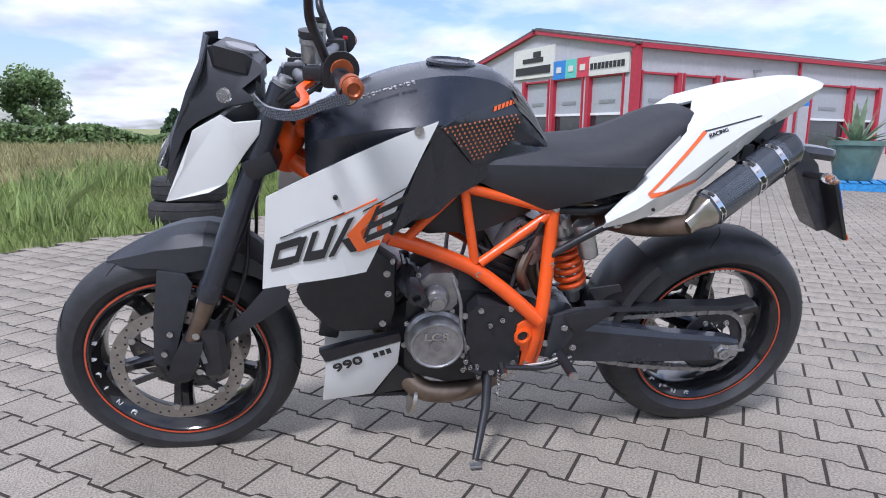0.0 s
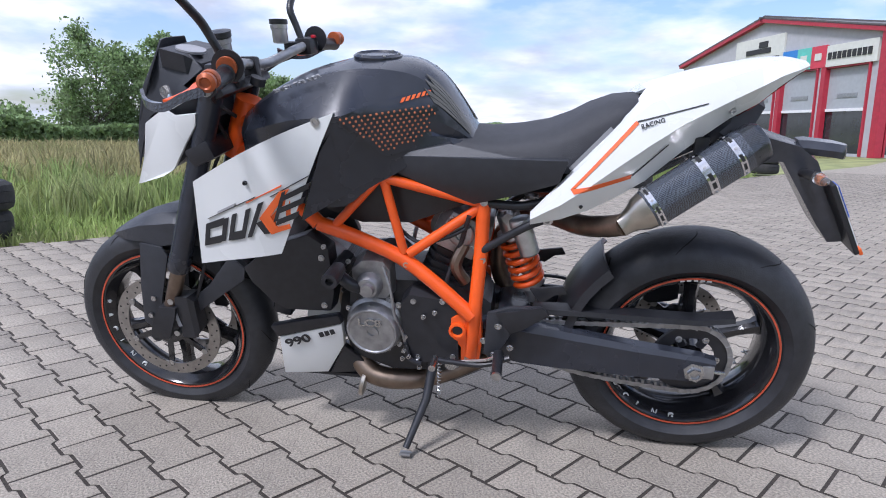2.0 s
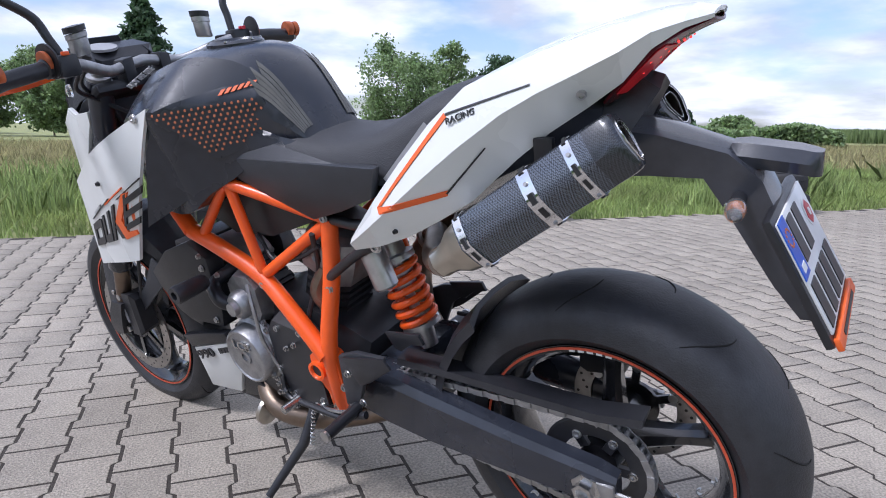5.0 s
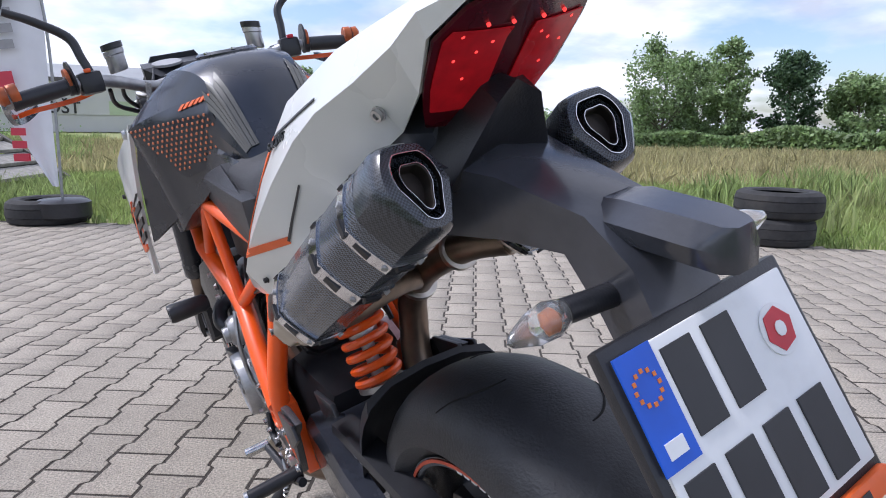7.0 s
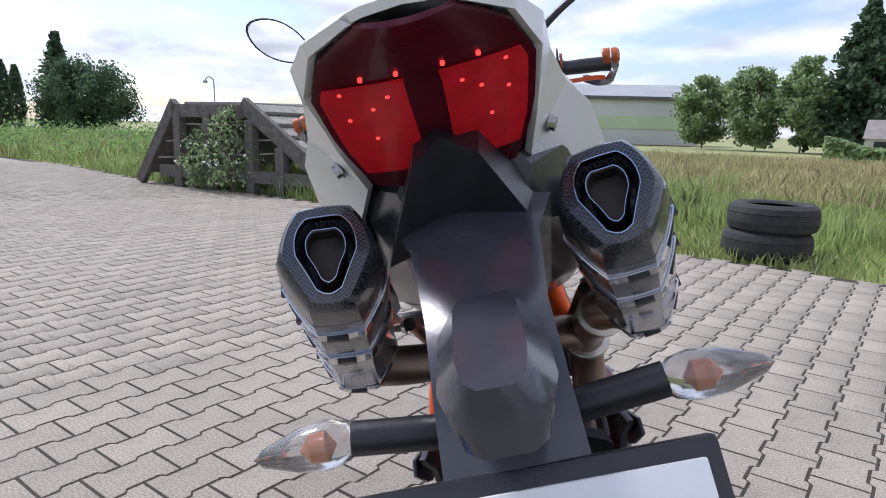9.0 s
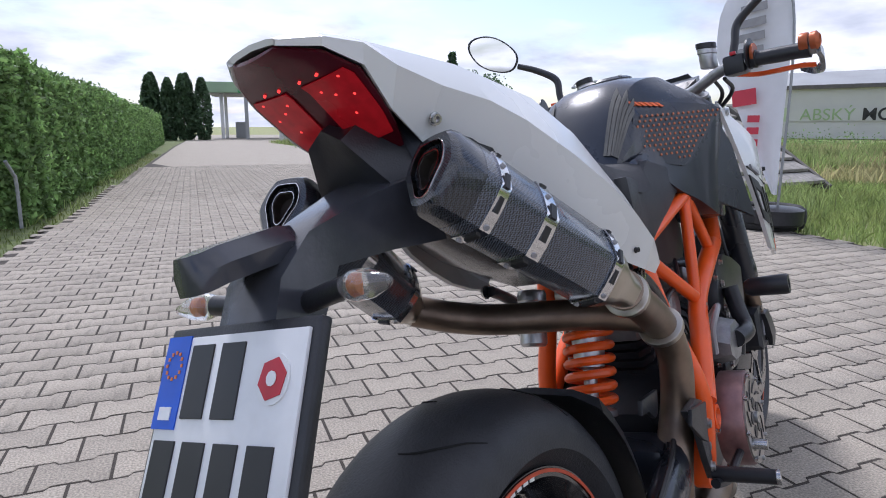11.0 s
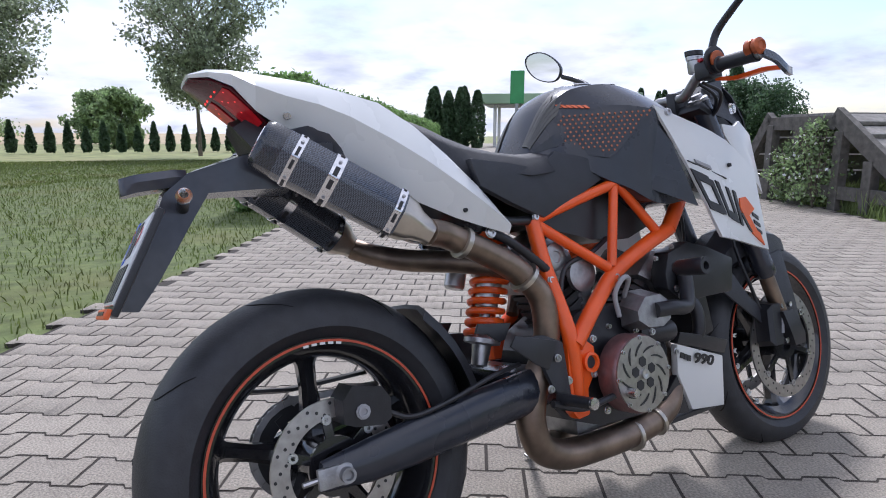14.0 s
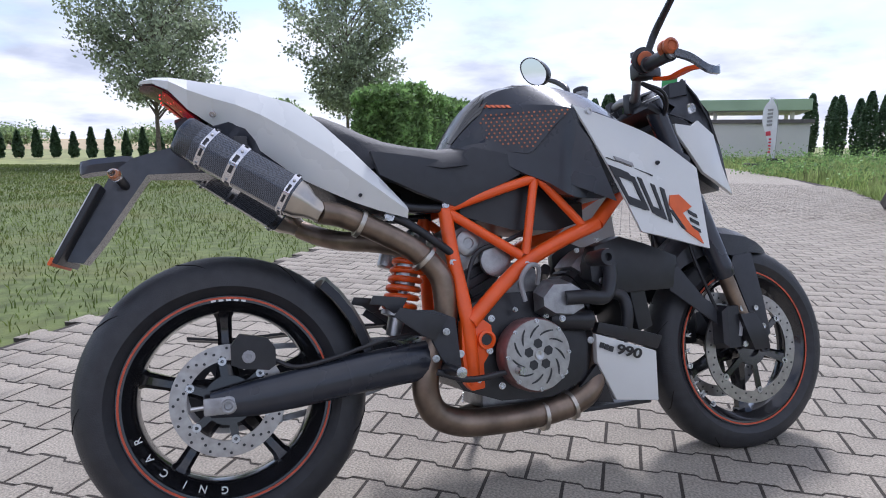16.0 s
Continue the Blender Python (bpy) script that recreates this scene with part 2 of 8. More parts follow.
def add_box(bm, c, s, rot=None, bevel=0.0):
    g = bmesh.ops.create_cube(bm, size=1.0)
    m = Matrix.Translation(c) @ (rot or Matrix()) @ Matrix.Diagonal((*s, 1))
    bmesh.ops.transform(bm, matrix=m, verts=g["verts"])
    if bevel:
        es = list({e for v in g["verts"] for e in v.link_edges})
        bmesh.ops.bevel(bm, geom=es, offset=bevel, segments=2, affect="EDGES", profile=0.6)
    return bm


def box(c, s, rot=None, bevel=0.0):
    return add_box(bmesh.new(), c, s, rot, bevel)


def smooth_path(pts, n=6):
    """Catmull-Rom through the points."""
    p = [Vector(q) for q in pts]
    if len(p) < 3:
        return p
    p = [p[0] * 2 - p[1]] + p + [p[-1] * 2 - p[-2]]
    out = []
    for i in range(1, len(p) - 2):
        for k in range(n):
            t = k / n
            a, b, c, d = p[i - 1], p[i], p[i + 1], p[i + 2]
            out.append(0.5 * ((2 * b) + (c - a) * t + (2 * a - 5 * b + 4 * c - d) * t * t + (3 * b - a - 3 * c + d) * t ** 3))
    out.append(p[-2])
    return out


def add_tube(bm, pts, r, seg=12, n=6, smooth=True, caps=True):
    """A round tube along points; r is one radius or one for each end or point."""
    path = smooth_path(pts, n) if smooth and len(pts) > 2 else [Vector(q) for q in pts]
    rs = [r] * len(path) if not isinstance(r, (list, tuple)) else [float(np.interp(i / (len(path) - 1), np.linspace(0, 1, len(r)), r)) for i in range(len(path))]
    rings, up = [], None
    for i, q in enumerate(path):
        d = (path[min(i + 1, len(path) - 1)] - path[max(i - 1, 0)]).normalized()
        if up is None:
            up = d.orthogonal().normalized()
        up = (up - d * up.dot(d)).normalized()
        side = d.cross(up)
        rings.append([bm.verts.new(q + (up * math.cos(a) + side * math.sin(a)) * rs[i]) for a in (2 * math.pi * k / seg for k in range(seg))])
    for a, b in zip(rings, rings[1:]):
        for k in range(seg):
            bm.faces.new((a[k], a[(k + 1) % seg], b[(k + 1) % seg], b[k]))
    if caps:
        bm.faces.new(rings[0][::-1]); bm.faces.new(rings[-1])
    return bm


def tube(pts, r, seg=12, n=6, smooth=True, caps=True):
    return add_tube(bmesh.new(), pts, r, seg, n, smooth, caps)


def add_lathe(bm, prof, c, axis=(0, 1, 0), seg=32, close=False, caps=True):
    """Turn a profile of (radius, along) about an axis through c."""
    ax = Vector(axis).normalized()
    u = ax.orthogonal().normalized()
    v = ax.cross(u)
    rings = []
    for r, h in prof:
        rings.append([bm.verts.new(Vector(c) + ax * h + (u * math.cos(a) + v * math.sin(a)) * max(r, 1e-4)) for a in (2 * math.pi * k / seg for k in range(seg))])
    pairs = list(zip(rings, rings[1:])) + ([(rings[-1], rings[0])] if close else [])
    for a, b in pairs:
        for k in range(seg):
            bm.faces.new((a[k], a[(k + 1) % seg], b[(k + 1) % seg], b[k]))
    if not close and caps:
        if prof[0][0] > 1e-3:
            bm.faces.new(rings[0][::-1])
        if prof[-1][0] > 1e-3:
            bm.faces.new(rings[-1])
    return bm


def lathe(prof, c, axis=(0, 1, 0), seg=32, close=False):
    return add_lathe(bmesh.new(), prof, c, axis, seg, close)


def loft(sections, caps=True, closed=True):
    bm = bmesh.new()
    rings = [[bm.verts.new(p) for p in s] for s in sections]
    n = len(rings[0])
    for a, b in zip(rings, rings[1:]):
        for k in range(n if closed else n - 1):
            bm.faces.new((a[k], a[(k + 1) % n], b[(k + 1) % n], b[k]))
    if caps and closed:
        bm.faces.new(rings[0][::-1]); bm.faces.new(rings[-1])
    return bm


def plate(poly, y, thick, bevel=0.0):
    """A sheet with an outline in x and z, at y (a number or a function of x and z), thick towards the middle plane."""
    bm = bmesh.new()
    yf = y if callable(y) else (lambda x, z: y)
    a = [bm.verts.new((x, yf(x, z), z)) for x, z in poly]
    s = -1 if yf(*poly[0]) > 0 else 1
    b = [bm.verts.new((x, yf(x, z) + s * thick, z)) for x, z in poly]
    n = len(poly)
    bm.faces.new(a); bm.faces.new(b[::-1])
    for k in range(n):
        bm.faces.new((a[k], b[k], b[(k + 1) % n], a[(k + 1) % n]))
    bmesh.ops.triangulate(bm, faces=[f for f in bm.faces if len(f.verts) > 4])
    if bevel:
        es = [e for e in bm.edges if e.calc_face_angle(0) > radians(50)]
        bmesh.ops.bevel(bm, geom=es, offset=bevel, segments=2, affect="EDGES", profile=0.6)
    return bm


def solid(bm, t):
    """Give an open skin thickness."""
    bmesh.ops.recalc_face_normals(bm, faces=bm.faces)
    bmesh.ops.solidify(bm, geom=list(bm.faces), thickness=t)
    return bm


def text_bm(body, size, m, depth=0.0015, fat=0.0):
    """Letters as a mesh, lying in x and y of m."""
    cu = bpy.data.curves.new("letters", "FONT")
    cu.body, cu.size, cu.extrude, cu.offset = body, size, depth, fat
    ob = new("letters", cu)
    me = bpy.data.meshes.new_from_object(ob.evaluated_get(bpy.context.evaluated_depsgraph_get()))
    bpy.data.objects.remove(ob)
    bpy.data.curves.remove(cu)
    bm = bmesh.new()
    bm.from_mesh(me)
    bpy.data.meshes.remove(me)
    bmesh.ops.transform(bm, matrix=m, verts=bm.verts)
    return bm


# ---- ground ----
FIELD_EDGE = [(-44, -64), (-17.5, -22.5), (-10.2, -9.6), (-8.0, -6.5), (-6.7, -4.0), (-5.6, -2.1), (-4.6, -0.35), (-4.0, 0.65), (-3.2, 2.0), (-2.1, 3.8), (-0.6, 6.2), (1.5, 9.7), (4.0, 13.8), (8.0, 20.5)]
LAWN_EDGE = [(-36, -69), (-13.2, -28.9), (-6.0, -15.8), (-3.1, -10.5), (-1.4, -7.36), (0.05, -4.9), (0.75, -3.5), (1.3, -2.6), (1.95, -1.4), (4.4, 2.4)]


def side_of(path, x, y):
    """Signed distance to a line of points: positive to the right of its way."""
    best, sign = 1e9, 1
    for (ax, ay), (bx, by) in zip(path, path[1:]):
        dx, dy = bx - ax, by - ay
        L2 = dx * dx + dy * dy
        t = np.clip(((x - ax) * dx + (y - ay) * dy) / L2, 0, 1)
        qx, qy = x - ax - t * dx, y - ay - t * dy
        d = np.hypot(qx, qy)
        s = np.where(qx * dy - qy * dx > 0, 1.0, -1.0)
        sign = np.where(d < best, s, sign)
        best = np.minimum(d, best)
    return best * sign


def paved(x, y):
    return (side_of(FIELD_EDGE, x, y) > 0) & (side_of(LAWN_EDGE, x, y) < 0)


ground = mesh_ob("ground", [(-1500, -1500, -0.06), (1500, -1500, -0.06), (1500, 1500, -0.06), (-1500, 1500, -0.06)], [(0, 1, 2, 3)], M_SOIL)
tagged(ground, "flat green and straw field ground to the horizon", "ground", kind="structure")
rows_f = [(x, y, -0.0024) for x, y in FIELD_EDGE]
rows_l = [(x, y, -0.0024) for x, y in LAWN_EDGE]
far = [(60, 70, -0.0024), (60, 10, -0.0024)]
bed = mesh_ob("pavement", rows_f + [(25, 60, -0.0024)] + far + rows_l[::-1], [tuple(range(len(rows_f) + 3 + len(rows_l)))], M_JOINT)
tagged(bed, "grey concrete block pavement with sand-filled joints", "pavement", kind="structure")
lawn = mesh_ob("lawn_ground", [(x, y, -0.02) for x, y in LAWN_EDGE] + [(40, 4, -0.02), (40, -21.8, -0.02), (3, -21.8, -0.02), (-3.0, -24.5, -0.02), (-18, -45, -0.02)], [tuple(range(len(LAWN_EDGE) + 5))], M_LAWNB)
tagged(lawn, "mown grass lawn beside the pavement", "lawn", kind="structure")
grain = mesh_ob("grain_field", [(-30, -70, -0.03), (80, -60, -0.03), (120, -220, 1.2), (-60, -220, 1.2)], [(0, 1, 2, 3)], M_STRAW)
tagged(grain, "ripe straw-coloured grain field behind the conifers", "field", kind="structure")

# ---- motorcycle: placing ----
LEAN, YAW = 14.07, 7.45
BIKE = pose(0, 0.0388, 0, LEAN, 0, YAW)
motorcycle = thing("motorcycle", BIKE, "white, black and orange naked sports motorcycle leaning on its side stand", "motorcycle")
# The body as first drawn lay in a plane turned a little from the wheels' plane: fair() lays it back.
DRAWN = BIKE.inverted() @ pose(0, 0.0905, 0, 16.0, 0, 4.2)
STEPS_BACK = Vector((0.75, -1.6, 0.75))
FAIR = {"body": True, "front": False}


def fair(v):
    side = 1 if v.y > 0 else -1
    w = abs(v.y)
    q = DRAWN @ Vector((v.x, -w, v.z))
    near = 0.0 if FAIR["front"] else min(1.0, w / 0.15)
    want = -w + (q.y + w) * near
    k = (want - q.y) / (STEPS_BACK.y - q.y)
    q = q + (STEPS_BACK - q) * k
    q.z += 0.006
    q = Vector((v.x, -w, v.z)).lerp(q, 0.55 if FAIR["front"] else min(1.0, max(0.0, (0.5 - v.x) / 0.2)))
    return Vector((q.x, -side * q.y, q.z))


STEER_AXIS = Vector((0.39, 0, 0.92)).normalized()
STEER = Matrix.Translation((-0.30, 0, 0.90)) @ Matrix.Rotation(radians(-1.3), 4, STEER_AXIS) @ Matrix.Translation((0.30, 0, -0.90))

M_TYRE = mat("tyre_rubber", (0.022, 0.023, 0.027), 0.5, vary=0.25, scale=40, bump=0.25, bscale=300, spots=0.35, sscale=5, dark=(0.04, 0.038, 0.035))
M_RIM = mat("gloss_black_rim", (0.012, 0.012, 0.014), 0.16, vary=0.2, scale=20, coat=0.6)
M_WHITE = mat("white_gloss_paint", (0.68, 0.69, 0.675), 0.26, vary=0.035, scale=5, coat=0.35, spots=0.08, sscale=3)
M_MATT = mat("matt_black_paint", (0.021, 0.024, 0.033), 0.27, vary=0.12, scale=30, bump=0.05, bscale=500, coat=0.25)
M_GREYP = mat("dark_grey_plastic", (0.028, 0.030, 0.036), 0.45, vary=0.12, scale=40, bump=0.2, bscale=700)
M_SEATM = mat("seat_vinyl", (0.028, 0.029, 0.034), 0.62, vary=0.12, scale=60, bump=0.35, bscale=500)
M_ORANGE = mat("orange_powder_coat", (0.82, 0.100, 0.006), 0.36, vary=0.07, scale=20, coat=0.25, spots=0.12, sscale=12)
M_BAREND = mat("worn_orange_anodised", (0.42, 0.10, 0.03), 0.4, 0.3, vary=0.3, scale=40, spots=0.5, sscale=30, dark=(0.10, 0.05, 0.04))
M_RIMST = mat("rim_stripe_sticker", (0.52, 0.075, 0.03), 0.5, vary=0.2, scale=40, spots=0.3, sscale=20)
M_GROOVE = mat("tread_groove_dark", (0.004, 0.004, 0.004), 0.9, vary=0.2, scale=50)
M_ARM = mat("glossy_black_plastic", (0.042, 0.045, 0.056), 0.22, vary=0.15, scale=30, bump=0.04, bscale=300, coat=0.25, spots=0.15, sscale=12, dark=(0.05, 0.048, 0.045))
# dark brown metal for the tube inside each silencer outlet
M_EXHD = mat("dark_brown_outlet", (0.05, 0.042, 0.036), 0.5, 0.7, vary=0.3, scale=40)
M_STUD = mat("dull_orange_stud", (0.50, 0.16, 0.07), 0.5, vary=0.12, scale=30)
M_ORANGED = mat("orange_sticker", (0.72, 0.12, 0.02), 0.45, vary=0.08, scale=30)
M_BLACK = mat("black_plastic", (0.017, 0.0175, 0.021), 0.36, vary=0.2, scale=40, bump=0.10, bscale=400, spots=0.12, sscale=9, dark=(0.04, 0.038, 0.035))
M_PRINT = mat("black_sticker", (0.02, 0.02, 0.022), 0.4, vary=0.15, scale=30)
M_ALU = mat("cast_aluminium", (0.36, 0.36, 0.365), 0.40, 0.8, vary=0.2, scale=40, bump=0.25, bscale=250, spots=0.4, sscale=14, dark=(0.12, 0.115, 0.11))
M_SILVER = mat("dull_silver", (0.52, 0.52, 0.53), 0.36, 0.9, vary=0.15, scale=40, spots=0.3, sscale=20)
M_COVR = mat("dull_red_anodised", (0.24, 0.135, 0.13), 0.35, 0.6, vary=0.25, scale=40, spots=0.4, sscale=15)
M_STEEL = mat("bolt_steel", (0.52, 0.52, 0.52), 0.28, 1.0, vary=0.15, scale=60)
M_EXH = mat("browned_steel_pipe", (0.235, 0.180, 0.138), 0.4, 0.9, vary=0.3, scale=18, spots=0.6, sscale=8, dark=(0.12, 0.085, 0.07))
M_TITAN = mat("brushed_titanium", (0.50, 0.46, 0.40), 0.33, 1.0, vary=0.12, scale=25)
M_DISC = mat("brake_disc_steel", (0.40, 0.38, 0.36), 0.32, 0.95, vary=0.15, scale=60, spots=0.3, sscale=20, dark=(0.22, 0.18, 0.15))
M_CARBON = wave_mat("carbon_weave", (0.018, 0.021, 0.028), (0.105, 0.120, 0.150), 560, rough=0.24)
M_CARBOND = wave_mat("dark_carbon_weave", (0.012, 0.014, 0.018), (0.045, 0.05, 0.06), 560, rough=0.24)
M_CHROME = mat("chrome", (0.72, 0.72, 0.74), 0.12, 1.0, vary=0.05, scale=30)
M_REDL = mat("red_lens", (0.07, 0.003, 0.009), 0.22, vary=0.25, scale=30, coat=0.25, spec=0.3)
M_REDG = mat("glowing_red_field", (0.25, 0.005, 0.008), 0.25, vary=0.35, scale=60, coat=0.2, emit=0.30, spec=0.3)
M_LED = mat("lit_red_diode", (1.0, 0.05, 0.04), 0.3, emit=1.2)
M_MIRROR = mat("mirror_glass", (0.9, 0.91, 0.92), 0.02, 1.0, vary=0.01, scale=5, rvary=0.0)
M_CLEAR = mat("clear_lens", (0.80, 0.79, 0.77), 0.10, vary=0.1, scale=60, coat=0.6, trans=0.9)
M_AMBER = mat("amber_bulb", (0.60, 0.16, 0.02), 0.3, vary=0.1, scale=30)
M_PLATE = mat("white_plate", (0.72, 0.73, 0.74), 0.35, vary=0.04, scale=20, spots=0.15, sscale=40)
M_PLATEB = mat("blue_plate_strip", (0.01, 0.09, 0.55), 0.35, vary=0.1, scale=20)
M_RED = mat("red_plastic", (0.5, 0.015, 0.03), 0.35, vary=0.15, scale=20)
M_PADG = mat("grey_grip_pad", (0.105, 0.102, 0.092), 0.35, vary=0.15, scale=40)
M_GREYST = mat("grey_line_sticker", (0.30, 0.30, 0.31), 0.45, vary=0.1, scale=20)


def mirrored(fn):
    """Both sides of the machine: s = -1 is its near (stand) side."""
    for s in (-1, 1):
        fn(s)


def bolt(p, r=0.008, axis=(0, 1, 0), parent=None, material=None, h=0.006):
    bm = lathe([(r * 1.25, 0), (r * 1.25, h * 0.3), (r, h * 0.35), (r, h), (r * 0.55, h), (r * 0.5, h * 0.5), (0.0, h * 0.5)], p, axis, 10)
    return part("bolt", bm, material or M_STEEL, parent or motorcycle)


# ---- wheels ----
def tyre_profile(R, w, rim):
    """Round section of a tyre: (radius, across)."""
    half = w / 2
    pts = [(rim, -half * 0.72), (rim + 0.012, -half * 0.86)]
    for k in range(13):
        a = -math.pi / 2 * 1.02 + math.pi * 1.02 * k / 12
        h = R - rim - 0.02
        pts.append((rim + 0.02 + h * max(0.0, math.cos(a)) ** 0.72 if abs(a) < 1.55 else rim + 0.025, half * math.sin(a)))
    pts += [(rim + 0.012, half * 0.86), (rim, half * 0.72)]
    return pts


def build_wheel(c, R, w, rim, spokes, steer, disc_sides, disc_r, hub_w, phase):
    m = STEER if steer else Matrix()
    wheel = new("wheel")
    wheel.parent = motorcycle
    tagged(wheel, "black cast wheel with orange rim stripe")

    def put(name, bm, material, label="", parent=wheel):
        bmesh.ops.transform(bm, matrix=m, verts=bm.verts)
        return part(name, bm, material, parent, label)
    put("tyre", add_lathe(bmesh.new(), tyre_profile(R, w, rim), c, seg=96, caps=False), M_TYRE, "worn black road tyre")
    hw = w / 2 * 0.78
    rimp = [(rim + 0.004, -hw), (rim + 0.004, -hw - 0.004), (rim - 0.008, -hw - 0.003), (rim - 0.016, -hw + 0.008), (rim - 0.03, -hw * 0.6), (rim - 0.036, 0), (rim - 0.03, hw * 0.6), (rim - 0.016, hw - 0.008), (rim - 0.008, hw + 0.003), (rim + 0.004, hw + 0.004), (rim + 0.004, hw), (rim - 0.01, hw * 0.6), (rim - 0.012, 0), (rim - 0.01, -hw * 0.6)]
    put("rim", lathe(rimp, c, seg=96, close=True), M_RIM, "gloss black rim")
    for s in (-1, 1):
        y = s * (hw + 0.0045)
        put("rim_stripe", lathe([(rim + 0.0015, y), (rim + 0.0015, y + s * 0.0012), (rim - 0.003, y + s * 0.0012), (rim - 0.003, y)], c, seg=96, close=True), M_RIMST, "dull orange-red rim sticker stripe")
    put("hub", lathe([(0.018, -hub_w), (0.035, -hub_w), (0.04, -hub_w * 0.5), (0.05, 0), (0.04, hub_w * 0.5), (0.035, hub_w), (0.018, hub_w)], c, seg=28), M_RIM)
    for k in range(spokes):
        a = 2 * math.pi * k / spokes + phase
        d = Vector((math.cos(a), 0, math.sin(a)))
        t = Vector((-math.sin(a), 0, math.cos(a)))
        secs = []
        for q, wd, th in ((0.03, 0.028, 0.03), (0.07, 0.02, 0.022), (rim * 0.6, 0.015, 0.018), (rim - 0.045, 0.017, 0.02), (rim - 0.028, 0.026, 0.03)):
            o = Vector(c) + d * q
            secs.append([o + t * wd * x + Vector((0, th * y, 0)) for x, y in ((-1, -0.5), (-0.5, -1), (0.5, -1), (1, -0.5), (1, 0.5), (0.5, 1), (-0.5, 1), (-1, 0.5))])
        put("spoke", loft(secs), M_RIM)
    for s, off in disc_sides:
        y = s * off
        n = 72
        bm = bmesh.new()
        for q0, q1 in ((disc_r - 0.034, disc_r),):
            add_lathe(bm, [(q0, y - 0.0025), (q1, y - 0.0025), (q1, y + 0.0025), (q0, y + 0.0025)], c, seg=n, close=True)
        dob = put("brake_disc", bm, M_DISC, "drilled steel brake disc")
        holes = bmesh.new()
        for k in range(48):
            a = 2 * math.pi * k / 48
            q = disc_r - 0.008 - 0.009 * (k % 3)
            add_lathe(holes, [(0.0032, y - 0.0032), (0.0032, y + 0.0032)], Vector(c) + Vector((math.cos(a) * q, 0, math.sin(a) * q)), seg=6)
        put("disc_hole", holes, M_PRINT, parent=dob)
        bm = bmesh.new()
        arms = 6
        add_lathe(bm, [(0.028, y - 0.004), (0.052, y - 0.004), (0.052, y + 0.004), (0.028, y + 0.004)], c, seg=24, close=True)
        for k in range(arms):
            a = 2 * math.pi * k / arms + 0.4
            d = Vector((math.cos(a), 0, math.sin(a)))
            rot = Matrix.Rotation(-a, 4, "Y")
            put("carrier_arm", box(Vector(c) + d * ((0.05 + disc_r - 0.03) / 2) + Vector((0, y, 0)), (disc_r - 0.075, 0.006, 0.016), rot), M_RIM)
        put("disc_carrier", bm, M_RIM)
        for k in range(arms):
            a = 2 * math.pi * k / arms + 0.4
            q = disc_r - 0.035
            bm = lathe([(0.009, -0.005), (0.009, 0.005), (0.004, 0.005), (0.004, 0.003)], Vector(c) + Vector((math.cos(a) * q, y, math.sin(a) * q)), seg=12)
            put("disc_button", bm, M_STEEL)
    return wheel, put


RC, FC = Vector((0.843, 0.002, 0.310)), Vector((-0.634, 0, 0.288))
FAIR["body"] = False
rear_wheel, put_rear = build_wheel(RC, 0.314, 0.185, 0.218, 5, False, [(1, 0.098)], 0.118, 0.085, 0.3)
WC = STEER.inverted() @ Vector((-0.600, 0.004, 0.284))
front_wheel, put_front = build_wheel(WC, 0.302, 0.122, 0.223, 5, True, [(-1, 0.068), (1, 0.068)], 0.160, 0.062, 0.9)



def tread(c, R, w, rim, put, n, phase):
    """Thin curved water grooves cut across the tread."""
    prof = sorted((y, r) for r, y in tyre_profile(R, w, rim)[2:-2])
    ys, rs = [p[0] for p in prof], [p[1] for p in prof]
    for k in range(n):
        for s in (-1, 1):
            pts = []
            for j in range(7):
                q = j / 6
                y = s * w * (0.06 + 0.36 * q)
                a = 2 * math.pi * (k + (0.5 if s > 0 else 0.0)) / n + phase + 0.20 * q * q
                r = float(np.interp(y, ys, rs)) + 0.0002
                pts.append(Vector(c) + Vector((math.cos(a) * r, y, math.sin(a) * r)))
            put("tread_groove", tube(pts, [0.0009, 0.0016, 0.0016, 0.0008], 5, 2), M_GROOVE)


tread(RC, 0.314, 0.185, 0.218, put_rear, 9, 0.2)
tread(WC, 0.302, 0.122, 0.223, put_front, 9, 0.5)


def rim_letters(c, rim, hw, put, body, start, step, s):
    """White letters round the rim."""
    for k, ch in enumerate(body):
        if ch == " ":
            continue
        a = start + step * k
        d = Vector((math.cos(a), 0, math.sin(a)))
        t = Vector((math.sin(a), 0, -math.cos(a))) * (-1 if step > 0 else 1)
        up = d if step < 0 else -d
        o = Vector(c) + d * (rim - 0.011 if step < 0 else rim - 0.004) + Vector((0, s * (hw + 0.002), 0))
        x = up.cross(Vector((0, s, 0)))
        m = Matrix(((x.x, up.x, 0, o.x), (0, 0, s, o.y), (x.z, up.z, 0, o.z), (0, 0, 0, 1)))
        put("rim_letter", text_bm(ch, 0.022, m @ Matrix.Translation((-0.008, -0.008, 0)), 0.003), M_WHITE)


